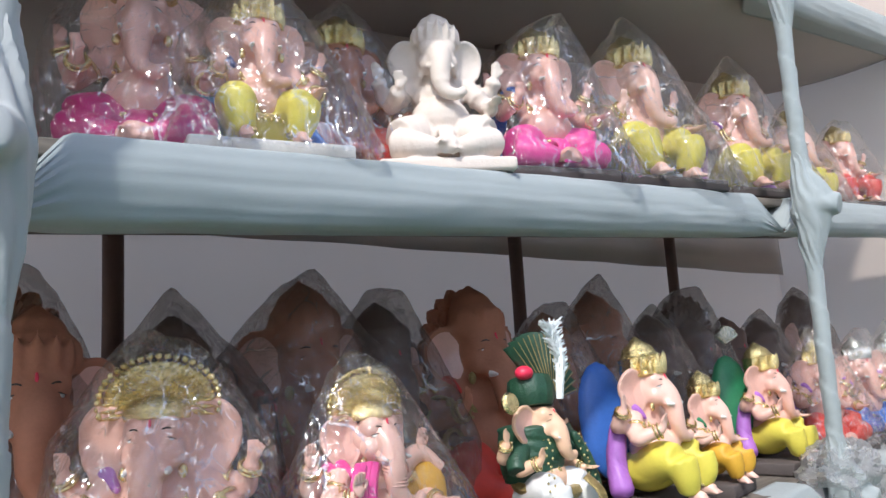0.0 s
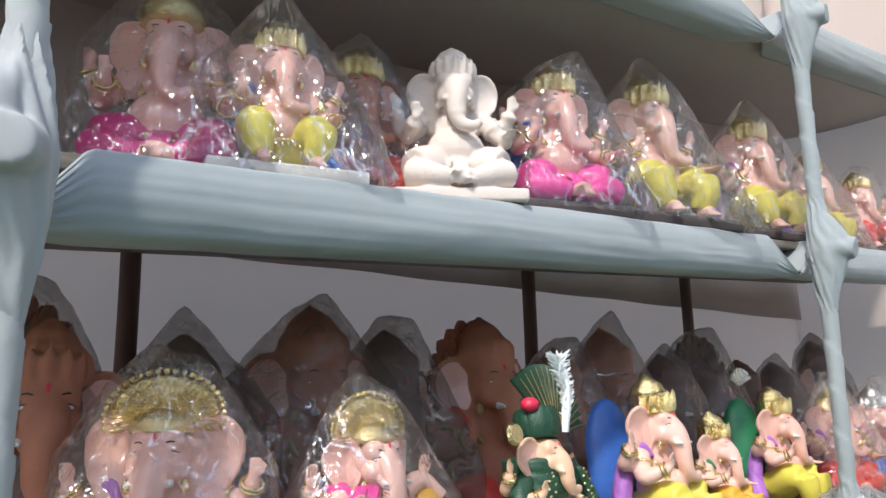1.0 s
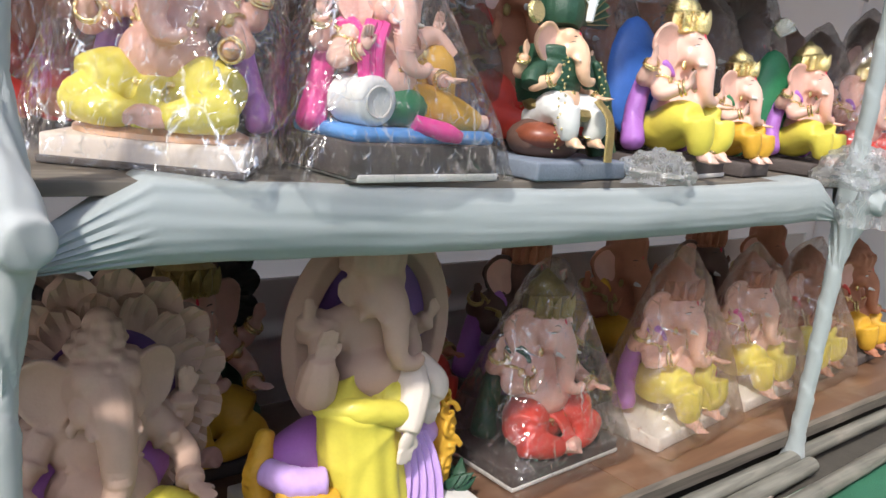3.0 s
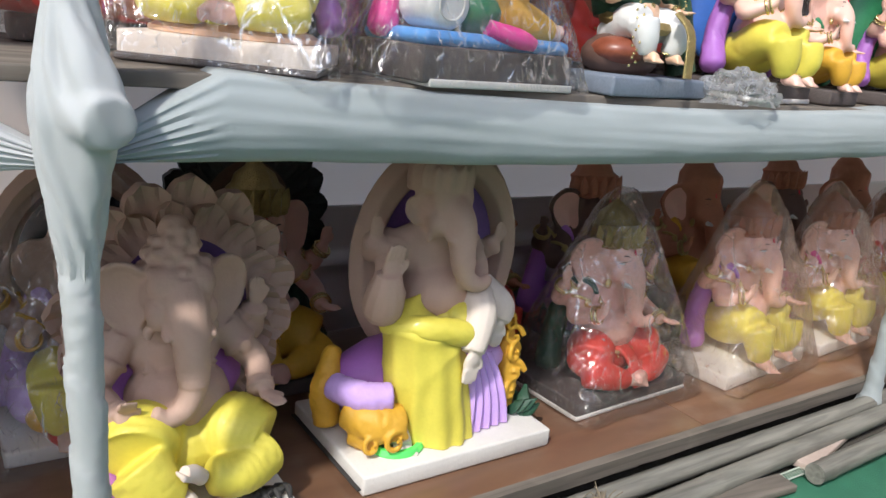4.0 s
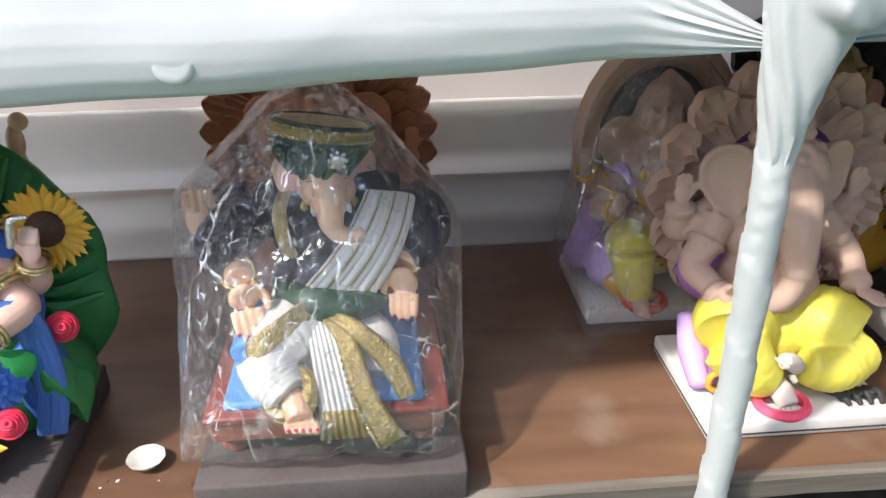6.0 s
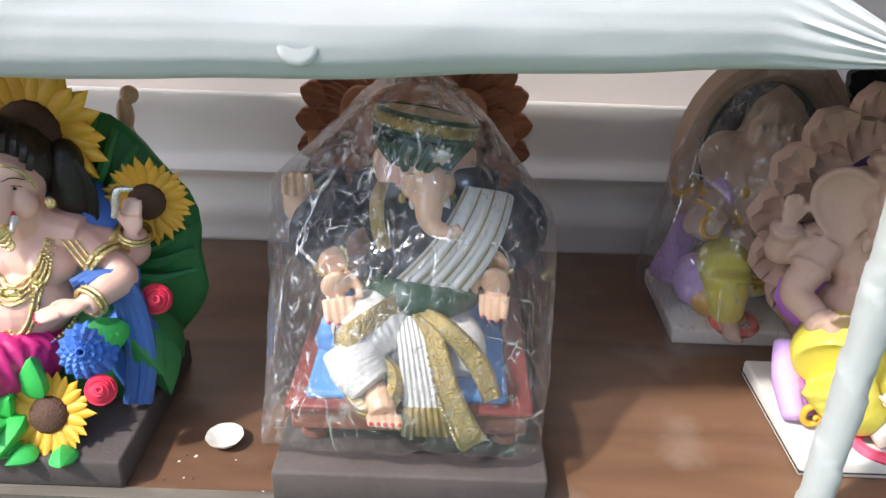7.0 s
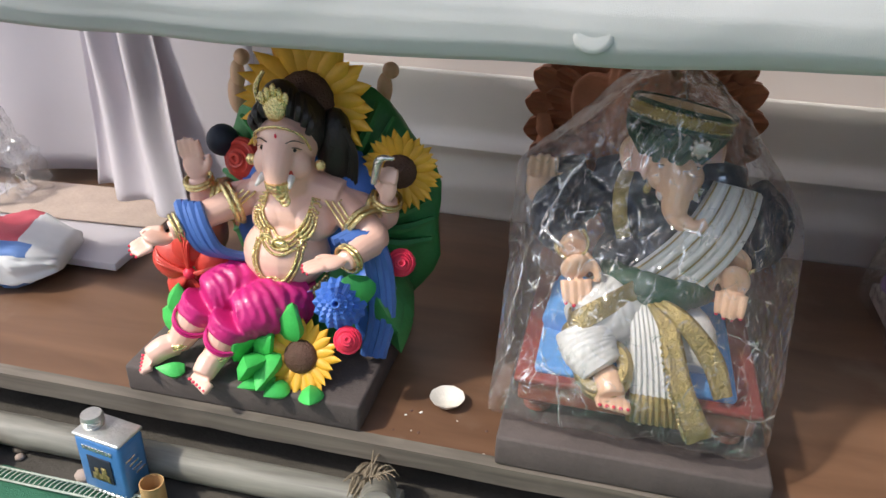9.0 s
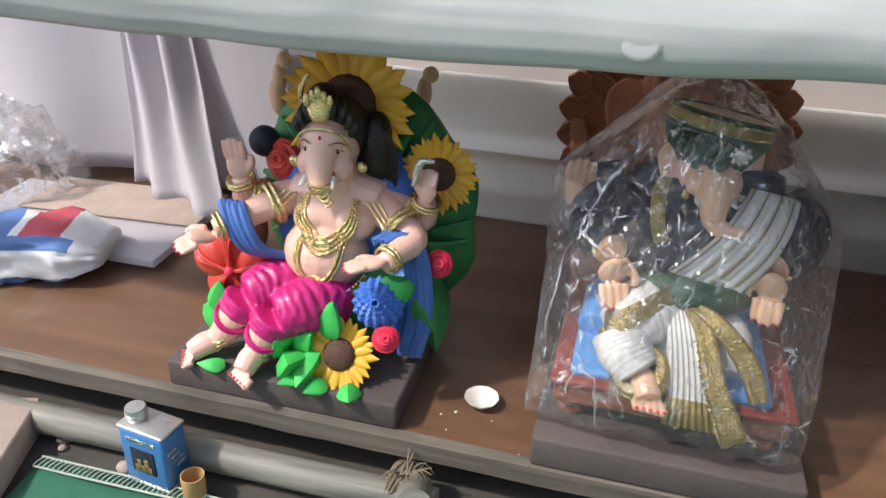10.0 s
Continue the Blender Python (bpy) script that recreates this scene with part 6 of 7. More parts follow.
# -- the rest of the lowest shelf --
def oval_back(k):
    k.ring((0, 0.07, 0.36), 0.16, 0.032, "plaster", (90, 0, 0), 34, 1.25)
    k.ell((0, 0.08, 0.36), (0.15, 0.02, 0.19), "navy", (0, 0, 0), 22)
    ring_foot(k, (-0.05, -0.11, 0.036), 0.042, "red", "plaster")
    k.ell((-0.12, -0.03, 0.1), (0.05, 0.06, 0.06), "lilac")
    k.ell((-0.1, -0.08, 0.075), (0.04, 0.04, 0.035), "ochre")


statue((1.72, 2.25, Z0), 0, 0.37, 0.28, 0.036, "base_white", 0.53, "plaster statue with oval nimbus on white footed base", None, oval_back, 0.0,
       skin="plaster", dhoti="yellow", drape="lilac", crown="plaster", pose_kind="sit", hair=False, gold="ochre", plain=True)
bag((1.72, 2.25, Z0 + 0.002), 0.40, 0.33, 0.62, 0, "film_milky", 8.0, (0, 0.02), 5.0, 0.5, "hazy plastic bag over a plaster statue")


def dark_back(k):
    scallop_back(k, (0, 0.08, 0.4), 0.2, 0.26, "ink", 22, 0.03, "brown_dark")


statue((2.12, 2.33, Z0), 0, 0.34, 0.28, 0.04, "base_dark", 0.58, "pink statue with dark scalloped nimbus standing at the back", None, dark_back, 0.0,
       skin="skin_pink", dhoti="ochre", drape="green_dark", crown="gold_dull", pose_kind="cross")
statue((2.995, 1.94, Z0), 3, 0.445, 0.27, 0.045, "base_dark", 0.53, "pink elephant-headed statue in red trousers on dark base", "base_white", None, 0.0,
       skin="skin_pink", dhoti="red", drape="green_dark", crown="gold_dull", pose_kind="cross")
bag((2.995, 1.95, Z0 + 0.004), 0.46, 0.31, 0.63, 3, "film", 5.0, (0.0, 0.0), 2.0, 0.1, "clear crinkled plastic bag over a red-trousered statue")
statue((3.55, 1.9, Z0), 6, 0.47, 0.26, 0.045, "base_white", 0.54, "statue in yellow and purple robes on white base", None, None, 0.0,
       skin="skin_pink", dhoti="yellow", drape="purple", crown="terracotta", pose_kind="sit")
bag((3.55, 1.91, Z0 + 0.004), 0.49, 0.3, 0.66, 6, "film_amber", 12.0, (-0.02, 0.0), 2.2, 0.12)
statue((4.06, 1.93, Z0), 4, 0.38, 0.26, 0.045, "base_white", 0.52, "statue in pale yellow robes on white base", None, None, 0.0,
       skin="skin", dhoti="yellow", drape="pink", crown="terracotta", pose_kind="sit")
bag((4.06, 1.93, Z0 + 0.004), 0.4, 0.3, 0.64, 4, "film_amber", 17.0, (-0.02, 0.0), 2.4, 0.16)
statue((4.52, 1.95, Z0), 4, 0.38, 0.26, 0.045, "base_dark", 0.52, "statue in yellow robes on dark base", None, None, 0.0,
       skin="terracotta", dhoti="yellow", drape="red", crown="terracotta", pose_kind="sit")
bag((4.52, 1.95, Z0 + 0.004), 0.42, 0.3, 0.64, 4, "film_amber", 21.0, (0.02, 0.0), 2.4, 0.16)
statue((5.0, 1.97, Z0), 4, 0.38, 0.26, 0.045, "base_dark", 0.52, "reddish statue in orange robes on dark base", None, None, 0.0,
       skin="terracotta", dhoti="ochre", drape="red", crown="terracotta", pose_kind="sit")
for i, (x, m1, m2) in enumerate(((2.72, "terracotta", "red"), (3.25, "brown_dark", "purple"), (3.78, "terracotta", "ochre"), (4.3, "brown_dark", "red"), (4.8, "terracotta", "brown_dark"))):
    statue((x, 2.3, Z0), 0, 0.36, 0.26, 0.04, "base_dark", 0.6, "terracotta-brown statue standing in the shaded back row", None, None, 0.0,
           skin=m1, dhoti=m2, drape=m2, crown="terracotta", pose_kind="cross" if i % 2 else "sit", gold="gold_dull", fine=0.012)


# -- middle shelf --
def cushion_base(k):
    k.ell((0, -0.01, 0.05), (0.14, 0.1, 0.022), "skin_pale")


statue((1.885, 1.83, ZM), -34, 0.3, 0.23, 0.045, "plaster_white", 0.44, "glossy pink statue with gold crown and yellow trousers", "base_dark", cushion_base, 0.01,
       skin="skin_pink", dhoti="yellow", drape="purple", crown="fan", pose_kind="cross", ears=1.15)
bag((1.88, 1.835, ZM + 0.002), 0.35, 0.3, 0.49, -22, "film", 31.0, (0.0, 0.0), 6.0, 0.5, "clear crinkled plastic bag over a gold-crowned statue")


def reclining():
    """A figure lounging along a blue mat against a round bolster."""
    k = Kit()
    k.box((0, 0, 0.035), (0.35, 0.2, 0.06), "base_dark", 0, 0.005)
    k.box((0.01, 0, 0.006), (0.34, 0.205, 0.014), "base_white", 0, 0.003)
    k.box((0, 0, 0.077), (0.34, 0.19, 0.026), "blue_mat", 0, 0.012)
    k.lathe([(0.002, 0.002), (0.012, 0.004), (0.03, 0.0), (0.038, 0.003), (0.043, 0.014), (0.043, 0.09), (0.03, 0.1)], (-0.115, -0.085, 0.132), "white_cloth", 26, (-90, 0, 0))
    k.ring((-0.115, -0.085, 0.132), 0.026, 0.002, "base_white", (90, 0, 0), 22)
    k.M = Matrix.Translation((-0.05, 0.01, 0.06))
    figure(k, 0.39, skin="skin", dhoti="green_cloth", drape="pink", crown="fan", pose_kind="none", ears=0.9)
    k.M = Matrix()
    k.folds([(-0.1, -0.045, 0.26), (-0.12, -0.055, 0.22), (-0.11, -0.05, 0.17)], 0.012, "pink", 3, 0.014)
    k.ell((-0.035, -0.03, 0.125), (0.065, 0.055, 0.04), "green_cloth")
    k.tube([(-0.03, -0.02, 0.13), (0.06, -0.03, 0.12), (0.1, -0.045, 0.115), (0.15, -0.05, 0.105)], [0.05, 0.045, 0.034, 0.022], "ochre", 12)
    k.tube([(-0.02, 0.02, 0.13), (0.06, 0.01, 0.2), (0.075, -0.01, 0.195), (0.095, -0.01, 0.11)], [0.045, 0.04, 0.038, 0.026], "ochre", 12)
    k.tube([(0.14, -0.05, 0.105), (0.175, -0.055, 0.106)], [0.018, 0.014], "skin", 9)
    k.tube([(-0.03, -0.08, 0.1), (0.03, -0.1, 0.088), (0.06, -0.105, 0.08)], [0.016, 0.018, 0.012], "pink", 9)
    k.tube([(0.02, 0.0, 0.24), (0.07, 0.0, 0.255), (0.105, -0.02, 0.225)], [0.022, 0.019, 0.013], "skin", 9)
    return tagged(k.object("statue", (2.285, 1.745, ZM), 5), "reclining painted statue on blue mat with white bolster", "statue", "shelf statues")


LAST["ob"] = reclining()
bag((2.275, 1.75, ZM + 0.002), 0.39, 0.24, 0.43, 5, "film", 41.0, (-0.07, 0.0), 1.25, 0.1, "clear plastic bag pulled over a reclining statue", 0.1)


def turban_statue():
    k = Kit()
    k.box((0, 0, 0.02), (0.34, 0.17, 0.04), "base_grey", 0, 0.006)
    k.ell((-0.03, 0.02, 0.075), (0.1, 0.07, 0.05), "brown_dark")
    k.ell((-0.07, 0.0, 0.085), (0.06, 0.06, 0.03), "stool_wood")
    k.draped([(-0.01, 0.05, 0.28), (-0.01, 0.045, 0.2), (-0.01, 0.04, 0.15)], [0.07, 0.074, 0.066], "green_dark")
    for sx in (-1, 1):
        k.draped([(-0.01 + 0.056 * sx, 0.03, 0.232), (-0.01 + 0.09 * sx, 0.018, 0.205), (-0.01 + 0.104 * sx, 0.008, 0.185)], [0.024, 0.023, 0.02], "green_dark")
    k.M = Matrix.Translation((-0.01, 0.03, 0.07))
    figure(k, 0.34, skin="skin_pale", dhoti="white_cloth", drape=None, crown="none", pose_kind="sit", ears=1.0, fine=0.004, hair=False, turn=14, trunk=0.75)
    k.M = Matrix()
    ribbon(k, [(0.0, -0.085, 0.17), (0.012, -0.115, 0.13), (0.01, -0.125, 0.045)], 0.034, "gold_dull", (1, 0.1, 0), 0.004)
    for sx in (-1, 1):
        if sx > 0:
            k.draped([(0.06, -0.02, 0.255), (0.09, -0.04, 0.18), (0.105, -0.05, 0.06)], [0.009, 0.014, 0.02], "green_dark", 3, 0.2)
        for q in range(26):
            u = q / 25
            k.ell((-0.01 + (0.06 + 0.04 * u) * sx + 0.012 * math.sin(9 * q), -0.045 - 0.03 * u, 0.25 - 0.19 * u), (0.0032, 0.0025, 0.0032), "gold", (0, 0, 0), 6, 4)
    k.ring((-0.01, 0.01, 0.145), 0.066, 0.014, "gold_dull", (8, 0, 0), 22)
    k.tube([(0.09, 0.03, 0.26), (0.115, 0.0, 0.16), (0.14, -0.02, 0.05)], [0.024, 0.03, 0.034], "green_dark", 10)
    k.lathe([(0.04, 0), (0.048, 0.012), (0.053, 0.04), (0.048, 0.065), (0.018, 0.075)], (-0.014, 0.026, 0.312), "green_dark", 40, (-14, 8, 0), 0.03, 14)
    k.ell((-0.05, 0.02, 0.39), (0.022, 0.02, 0.016), "rose")
    rows = []
    for i in range(9):
        u = i / 8
        row = []
        for j in range(97):
            v = j / 96
            a = radians(2 + 128 * v)
            r = 0.02 + 0.135 * u
            row.append(Vector((0.015 + r * math.cos(a), 0.012 + 0.03 * u + 0.006 * u * (1 - 2 * abs((v * 16) % 1 - 0.5)) * -2, 0.325 + r * math.sin(a))))
        rows.append(row)
    k.grid([r + [p + Vector((0, 0.006, 0)) for p in r[::-1]] for r in rows], "green_dark", True, True)
    for q in range(16):
        a = radians(6 + 8 * q)
        k.tube([(0.015 + 0.03 * math.cos(a), 0.0, 0.325 + 0.03 * math.sin(a)), (0.015 + 0.15 * math.cos(a), 0.026, 0.325 + 0.15 * math.sin(a))], [0.0012, 0.0012], "gold_dull", 5, 6)
    random.seed(8)
    for q in range(150):
        u = random.random() ** 0.7
        p = Vector((0.014 * math.sin(u * 5), -0.035, 0.35 + 0.14 * u))
        a = random.uniform(0, 6.28)
        k.tube([p, p + Vector((0.03 * math.cos(a) * (0.5 + u), 0.012 * math.sin(a), 0.004 + 0.02 * random.random()))], [0.0035, 0.001], "feather", 5, 4)
    k.tube([(0, -0.035, 0.33), (0.01, -0.035, 0.42), (0, -0.03, 0.5)], [0.008, 0.012, 0.006], "feather", 7)
    k.lathe([(0.02, 0), (0.024, 0.008), (0.02, 0.016)], (-0.145, 0.0, 0.33), "gold", 14, (80, 0, 0))
    return tagged(k.object("statue", (2.72, 1.74, ZM), 6), "statue in green turban with white feather plume", "statue", "shelf statues")


turban_statue()
statue((3.2, 1.79, ZM), 12, 0.3, 0.2, 0.045, "base_dark", 0.45, "painted statue with gold crown, purple shawl and yellow trousers", "base_white", None, 0.0,
       skin="skin", dhoti="yellow", drape="purple", crown="gold", pose_kind="sit")
k = Kit()
k.ell((0, 0.06, 0.24), (0.08, 0.03, 0.16), "blue", (-8, 0, 0))
tagged(k.object("backrest_shell", (3.14, 1.86, ZM), -20), "blue shell-shaped backrest behind a crowned statue", "backrest")
statue((3.52, 1.8, ZM), 10, 0.2, 0.16, 0.04, "base_dark", 0.34, "small painted statue with gold crown in ochre robes", None, None, 0.0,
       skin="skin", dhoti="ochre", drape="green_cloth", crown="gold", pose_kind="sit")
statue((4.0, 1.85, ZM), 8, 0.28, 0.2, 0.04, "base_dark", 0.42, "painted statue with gold crown, green and purple shawls", None, None, 0.0,
       skin="skin_pink", dhoti="yellow", drape="purple", crown="gold", pose_kind="sit")
k = Kit()
k.ell((0, 0.06, 0.24), (0.08, 0.04, 0.15), "green_cloth", (-8, 0, 0))
for q in range(7):
    a = radians(30 + 20 * q)
    k.tube([(0, 0.07, 0.43), (0.05 * math.cos(a), 0.06, 0.43 + 0.06 * math.sin(a))], [0.004, 0.01], "silver", 7, 6)
tagged(k.object("backrest_shell", (3.9, 1.88, ZM), -20), "green shell-shaped backrest with silver crest", "backrest")
for i, (x, dh, sc) in enumerate(((4.45, "red", 0.42), (4.85, "blue", 0.42), (5.25, "yellow", 0.44))):
    statue((x, 1.85, ZM), -25, 0.28, 0.2, 0.04, "base_dark", sc, "painted statue with gold ornaments under plastic", None, None, 0.0,
           skin="skin_pink", dhoti=dh, drape="purple", crown="silver" if i else "gold", pose_kind="cross")
    bag((x, 1.85, ZM + 0.002), 0.34, 0.26, 0.48, -25, "film", 51.0 + i * 4, (0.0, 0.0), 3.0, 0.3)


def crumple(at, r, film, label, seed):
    """A crushed heap of thin plastic film."""
    rows = []
    for i in range(26):
        t = math.pi * (0.03 + 0.5 * i / 25)
        ring = []
        for j in range(48):
            a = 2 * math.pi * j / 48
            d = Vector((math.sin(t) * math.cos(a), math.sin(t) * math.sin(a), math.cos(t)))
            q = 1 + 0.35 * nz(d.x * 3 + seed, d.y * 3, d.z * 3) + 0.16 * (1 - 2 * abs(nz(d.x * 6 + seed, d.y * 6, d.z * 6)))
            ring.append(Vector((d.x * r[0] * q, d.y * r[1] * q, d.z * r[2] * q)))
        rows.append(ring)
    k = Kit()
    k.grid(rows, film, True, False)
    return tagged(k.object("plastic_bag", at), label, "plastic bag", "loose bags")


crumple((3.95, 1.62, 0.985), (0.16, 0.1, 0.1), "film_wad", "crumpled clear plastic bag tied by the post", 2.0)
crumple((3.95, 1.575, 0.88), (0.12, 0.06, 0.16), "film_wad", "crumpled clear plastic bag hanging at the post", 5.0)
crumple((2.98, 1.66, 0.99), (0.11, 0.06, 0.06), "film_wad", "loose clear plastic film on the shelf edge", 7.0)
crumple((1.22, 1.8, 0.986), (0.13, 0.1, 0.12), "film_yellow", "crumpled yellow plastic bag on the middle shelf", 9.0)
k = Kit()
k.box((0, 0, 0.05), (0.22, 0.12, 0.022), "base_white", 0, 0.003)
for sx in (-1, 1):
    k.box((0.085 * sx, 0, 0.02), (0.03, 0.1, 0.04), "base_white", 0, 0.003)
tagged(k.object("small_pallet", (0.93, 1.74, ZM), 4), "empty white footed plinth on the plank shelf", "plinth")
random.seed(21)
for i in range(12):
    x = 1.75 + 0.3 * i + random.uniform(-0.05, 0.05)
    # Dark browns put the dimness of this row into the statues' colours.
    m1, m2 = random.choice((("brown_dark", "terracotta"), ("terracotta", "brown_dark"), ("brown_dark", "ink"), ("terracotta", "red")))

    def rear(k, m1=m1, i=i):
        if i % 4 == 0:
            scallop_back(k, (0, 0.06, 0.44), 0.15, 0.17, m1, 22, 0.025)
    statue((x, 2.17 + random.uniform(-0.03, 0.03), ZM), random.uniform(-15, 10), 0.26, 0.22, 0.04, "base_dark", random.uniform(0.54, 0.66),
           "back-row statue in dark browns that carry its shade", None, rear, 0.0, skin=m1, dhoti=m2, drape=m2, crown=m1, pose_kind="cross", gold="gold_dull", fine=0.012)
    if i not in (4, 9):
        # These bags dim the row with their tinted film.
        bag((0, 0, 0), 0.3, 0.26, 0, 0, "film_dim", 61.0 + 3 * i, (0, 0), 1, 0, "plastic bag over a back-row statue, its film tinted dim")
statue((1.78, 2.12, ZM), -10, 0.26, 0.2, 0.04, "base_dark", 0.58, "orange-red statue in the back row", None, None, 0.0,
       skin="terracotta", dhoti="red", drape="red", crown="terracotta", pose_kind="cross", gold="gold_dull")


# -- upper shelf --
def upper(x, y, rz, s, w, label, wrap=True, seed=0.0, film="film", bh=0.03, base="base_dark", tip=(0, 0), power=1.7, pinch=0.14, **kw):
    z = top_z(x) + 0.004
    statue((x, y, z), rz, w, w * 0.7, bh, base, s, label, None, None, 0.0, **kw)
    if wrap:
        bag((x, y, z + 0.002), w + 0.05, w * 0.7 + 0.07, s + bh + 0.06, rz, film, seed, tip, power, pinch)


upper(1.45, 1.95, -10, 0.42, 0.28, "pink statue in magenta robes under plastic", True, 71.0, skin="skin_pink", dhoti="magenta", drape="magenta", crown="gold", power=4.0, pinch=0.35)
upper(1.93, 2.0, -28, 0.46, 0.28, "pink statue in magenta trousers with gold cap", True, 75.0, skin="skin_pink", dhoti="magenta", drape=None, crown="cap", power=4.5, pinch=0.3)
upper(2.1, 1.86, -16, 0.37, 0.3, "statue in yellow trousers with blue and green shawls", True, 79.0, "film", 0.03, "base_white", (-0.03, 0), 2.2,
      skin="skin_pink", dhoti="yellow", drape="blue", crown="gold", pose_kind="sit")
upper(2.4, 2.02, -15, 0.45, 0.26, "reddish-brown statue with gold necklaces", True, 83.0, "film", skin="terracotta", dhoti="red", drape="red", crown="gold", pose_kind="cross", power=3.6, pinch=0.25)
upper(2.55, 1.85, -34, 0.42, 0.3, "bare white plaster elephant-headed statue on slab", False, 0.0, "film", 0.03, "plaster_white",
      skin="plaster_white", dhoti="plaster_white", drape=None, crown="plaster_white", pose_kind="cross", hair=False, gold="plaster_white", plain=True, fine=0.004, trunk=0.9)
upper(2.93, 1.86, -20, 0.46, 0.31, "statue in bright pink trousers with gold crown", True, 89.0, "film", 0.035, "base_dark", (0.06, 0), 1.9,
      skin="skin_pink", dhoti="pink", drape="blue", crown="gold", pose_kind="cross")
upper(3.4, 1.88, -14, 0.54, 0.42, "statue in yellow trousers with gold crown", True, 93.0, "film", 0.035, "base_dark", (0.0, 0), 2.2,
      skin="skin", dhoti="yellow", drape="white_cloth", crown="gold", pose_kind="sit")
upper(4.05, 1.88, -16, 0.52, 0.38, "statue in purple and yellow robes with gold crown", True, 97.0, "film", 0.035, "base_dark", (0.0, 0), 1.7,
      skin="skin_pink", dhoti="yellow", drape="purple", crown="gold", pose_kind="sit")
upper(4.55, 1.88, 0, 0.42, 0.3, "statue in yellow robes with gold crown", True, 101.0, "film", 0.035, "base_dark", (0.0, 0), 1.9,
      skin="skin", dhoti="yellow", drape="ochre", crown="gold", pose_kind="sit")
upper(5.1, 1.9, -26, 0.42, 0.3, "statue in red robes with gold crown", True, 105.0, "film", 0.035, "base_dark", (0.0, 0), 1.9,
      skin="skin_pink", dhoti="red", drape="ochre", crown="gold", pose_kind="sit")


# ---- small things by the lowest shelf ----
can = empty("paint_can", (0.137, 1.515, 0.043), -8)
k = Kit()
k.box((0, 0, 0.062), (0.098, 0.058, 0.12), "can_blue", 0, 0.008)
child("body", k, can, "blue lithographed tin body")
k = Kit()
k.box((0, 0, 0.124), (0.1, 0.06, 0.006), "tin", 0, 0.003)
child("rim", k, can, "bare tin rim")
k = Kit()
k.box((0, 0, 0.003), (0.1, 0.06, 0.006), "tin", 0, 0.003)
child("rim", k, can, "bare tin rim")
k = Kit()
k.lathe([(0.017, 0), (0.018, 0.008), (0.0185, 0.02), (0.017, 0.024), (0.002, 0.024)], (-0.028, 0, 0.127), "tin", 22)
for q in range(3):
    k.ring((-0.028, 0, 0.133 + 0.004 * q), 0.018, 0.0012, "tin", (0, 0, 0), 22)
child("screw_cap", k, can, "ribbed tin screw cap")
k = Kit()
k.box((0, -0.0302, 0.06), (0.05, 0.002, 0.052), "navy", 0, 0.0005)
k.box((-0.008, -0.0315, 0.05), (0.008, 0.002, 0.026), "gold_dull", 0, 0.0005)
k.box((0.008, -0.0315, 0.052), (0.01, 0.002, 0.03), "gold_dull", 0, 0.0005)
k.box((0, -0.0315, 0.044), (0.036, 0.002, 0.014), "gold_dull", 0, 0.0005)
child("label_picture", k, can, "dark picture panel with ochre towers")
k = Kit()
for q in range(9):
    k.box((-0.028 + 0.007 * q, -0.0302, 0.103), (0.005, 0.002, 0.009), "silver", 0, 0.0004)
child("label_bars", k, can, "pale bars of unreadable lettering")
k = Kit()
for q in range(4):
    k.box((0.0496, -0.01 + 0.006 * q, 0.085 - 0.012 * q), (0.002, 0.022, 0.004), "silver", 0, 0.0004)
child("label_bars", k, can, "pale bars of unreadable lettering")
tagged(can, "blue rectangular solvent can with tin screw cap", "can")
k = Kit()
k.lathe([(0.019, 0.0), (0.0205, 0.002), (0.0205, 0.045), (0.0185, 0.045), (0.018, 0.006), (0.002, 0.006)], (0, 0, 0), "cardboard", 26)
tagged(k.object("brown_cup", (0.222, 1.492, 0.046)), "small open brown tube standing on the net", "cup")
k = Kit()
k.lathe([(0.012, 0.0), (0.017, 0.001), (0.03, 0.014), (0.032, 0.018), (0.029, 0.017), (0.015, 0.005), (0.002, 0.004)], (0, 0, 0), "dish", 26, (0, 0, 0), 0.02, 9)
tagged(k.object("paint_dish", (0.675, 1.752, Z0 - 0.001)), "small white paint-crusted dish on the plywood", "dish")
random.seed(5)
for i in range(9):
    k = Kit()
    r = random.uniform(0.0018, 0.0042)
    k.ell((0, 0, r * 0.3), (r, r * random.uniform(0.6, 1), r * 0.4), random.choice(("dish", "dish", "brown_dark")), (0, 0, 0), 8, 5)
    tagged(k.object("plaster_crumb", (random.uniform(0.58, 0.77), random.uniform(1.64, 1.72), 0.15), random.uniform(0, 90)), "tiny crumb of plaster on the board", "debris", "crumbs")
k = Kit()
k.box((0, 0, 0.0), (0.6, 0.33, 0.02), "cloth_lilac", 0, 0.003)
tagged(k.object("loose_board", (-0.47, 2.15, 0.174), 1), "dusty pale plywood offcut lying on the shelf", "board")
k = Kit()
k.box((0, 0, 0), (0.5, 0.2, 0.006), "brick_pink", 0, 0.002)
tagged(k.object("cardboard_sheet", (-0.42, 2.25, 0.19), 4), "torn pale cardboard sheet on the offcut", "cardboard")
k = Kit()
k.box((0, 0, 0.035), (0.34, 0.22, 0.065), "brick_pink", 0, 0.006)
tagged(k.object("stone_slab", (-0.29, 1.43, 0.03), 18), "pinkish stone slab beside the green net", "stone")


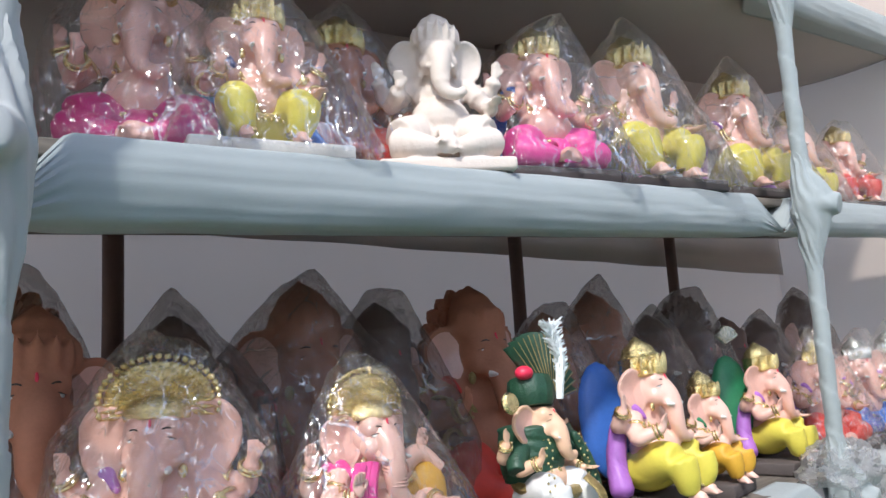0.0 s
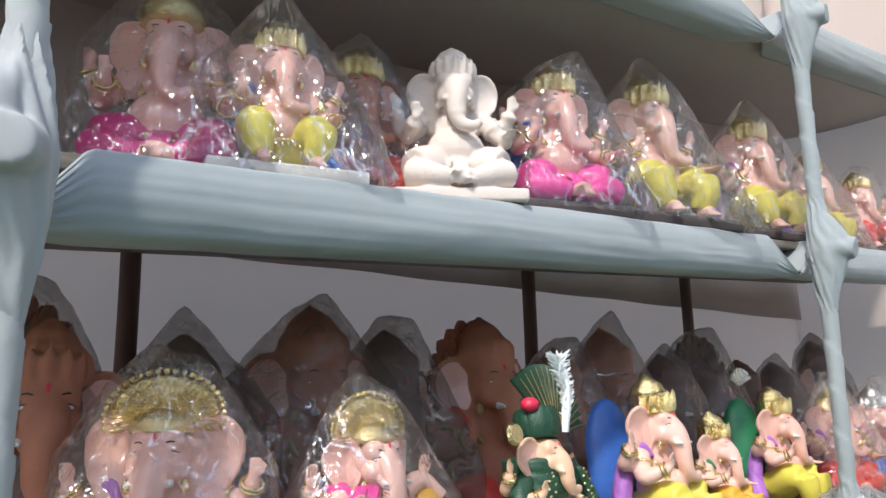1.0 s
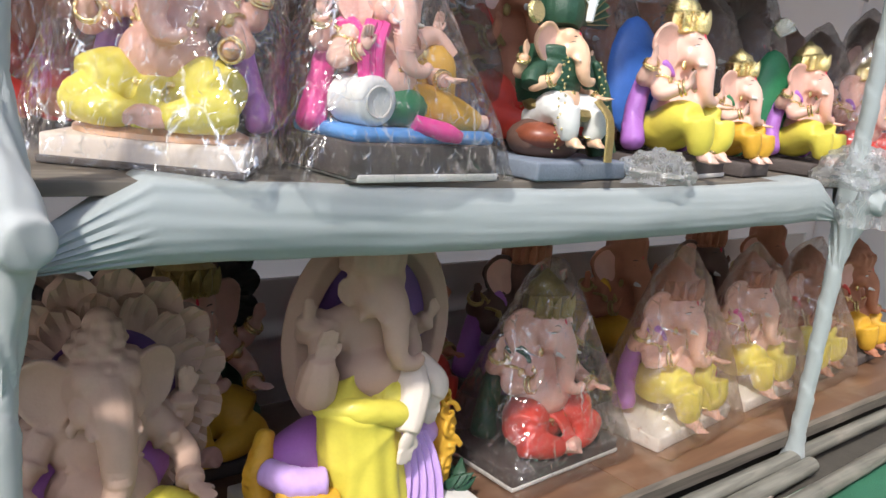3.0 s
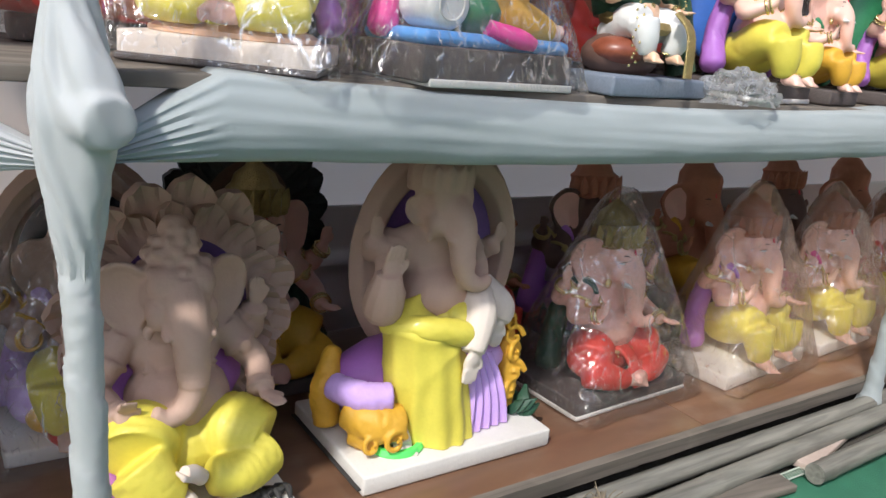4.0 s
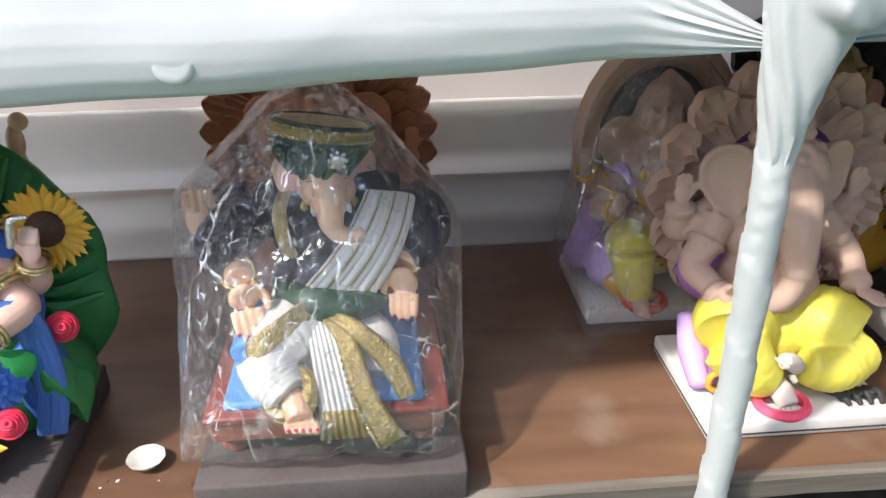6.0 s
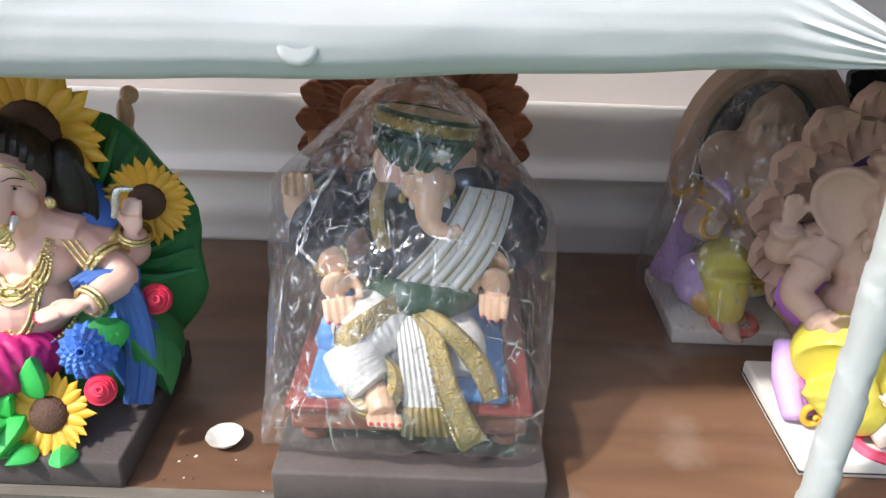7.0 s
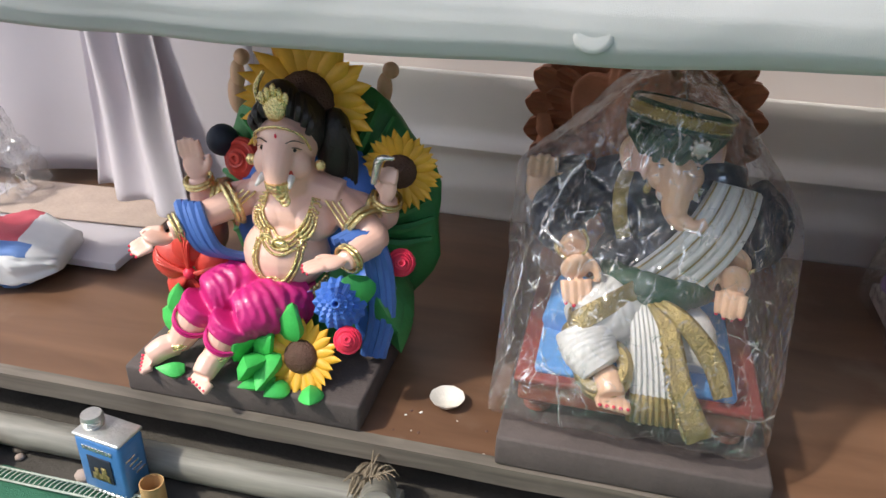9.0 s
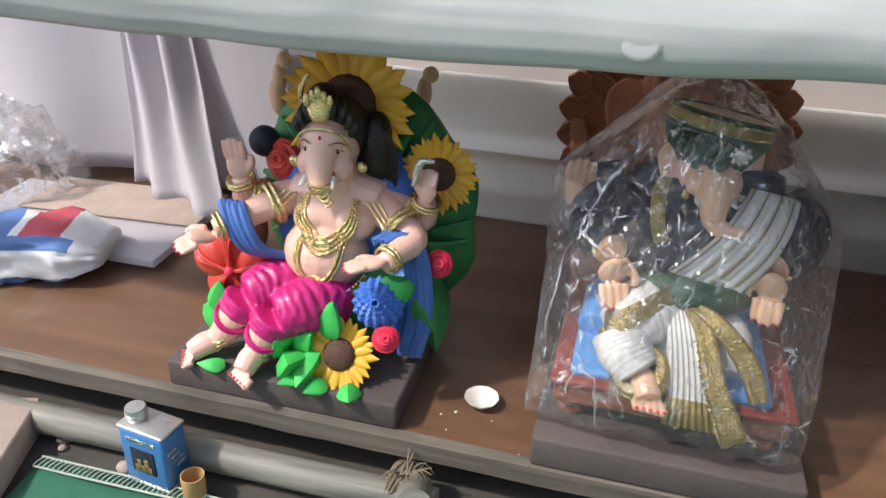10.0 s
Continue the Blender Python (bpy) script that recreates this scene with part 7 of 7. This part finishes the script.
def sack():
    rows = []
    for i in range(31):
        u = i / 30
        ring = []
        for j in range(56):
            a = 2 * math.pi * j / 56
            e = 0.5
            cx = math.copysign(abs(math.cos(a)) ** e, math.cos(a))
            cz = math.copysign(abs(math.sin(a)) ** e, math.sin(a))
            f = min(1.0, 0.35 + 3.2 * min(u, 1 - u))
            q = 1 + 0.22 * nz(cx * 2.2, u * 5, cz * 2.2) + 0.1 * (1 - 2 * abs(nz(cx * 5, u * 9, cz * 5))) + 0.04 * nz(cx * 12, u * 18, cz * 12)
            ring.append(Vector((0.28 * (u - 0.5) * 1.45, 0.1 * cx * q * (0.6 + 0.4 * f), 0.055 + 0.055 * cz * f * q)))
        rows.append(ring)
    k = Kit()
    verts = [p for r in rows for p in r]
    w = 56
    for i in range(30):
        for j in range(w):
            u, a = i / 30, j / w
            m = "sack_white"
            if 0.06 < a < 0.3:
                m = "sack_red" if (0.55 < u < 0.8) else "sack_blue" if 0.3 < u < 0.5 else m
            elif 0.55 < a < 0.72 or 0.3 <= a < 0.42:
                m = "sack_blue" if 0.45 < u < 0.85 else m
            elif 0.82 < a < 0.95:
                m = "sack_blue" if 0.42 < u < 0.8 else "sack_red" if 0.1 < u < 0.35 else m
            b = i * w + j
            c = i * w + (j + 1) % w
            k.add([verts[b], verts[c], verts[c + w], verts[b + w]], [(0, 1, 2, 3)], m)
    k.add([verts[j] for j in range(w)], [tuple(range(w))[::-1]], "sack_white")
    k.add([verts[30 * w + j] for j in range(w)], [tuple(range(w))], "sack_white")
    ob = k.object("plaster_sack", (-0.47, 1.93, 0.152), 16)
    bm = bmesh.new()
    bm.from_mesh(ob.data)
    bmesh.ops.remove_doubles(bm, verts=bm.verts, dist=0.0002)
    for f in bm.faces:
        f.smooth = True
    bm.to_mesh(ob.data)
    bm.free()
    return tagged(ob, "slumped white woven sack printed blue and red", "sack")


sack()
crumple((-0.8, 2.25, 0.19), (0.18, 0.14, 0.22), "film_milky", "heap of clear plastic sheeting at the shelf end", 15.0)

random.seed(33)
for i in range(34):
    k = Kit()
    r = random.uniform(0.006, 0.02)
    rows = []
    k.ell((0, 0, r * 0.45), (r, r * random.uniform(0.6, 0.9), r * 0.55), random.choice(("earth", "brick_pink", "old_plank")), (random.uniform(-20, 20), random.uniform(-20, 20), 0), 8, 5)
    k.v = [(x * (1 + 0.25 * nz(x * 60, y * 60, i)), y * (1 + 0.25 * nz(y * 60, x * 60, i)), max(z, 0)) for x, y, z in k.v]
    x = random.choice((random.uniform(-0.25, 0.6), random.uniform(2.2, 3.8), random.uniform(2.2, 3.8)))
    tagged(k.object("rubble", (x, random.uniform(1.51, 1.6), 0.03), random.uniform(0, 180)), "small lump of rubble on the earth", "rubble", "rubble")
for x, y, rz, m in ((2.45, 1.6, 8, "old_plank"), (3.05, 1.47, -6, "old_plank"), (3.5, 1.52, 12, "brick_pink")):
    k = Kit()
    k.box((0, 0, 0.012), (0.34, 0.06, 0.02), m, 0, 0.003)
    tagged(k.object("offcut", (x, y, 0.046), rz), "dusty timber offcut lying by the poles", "offcut", "offcuts")
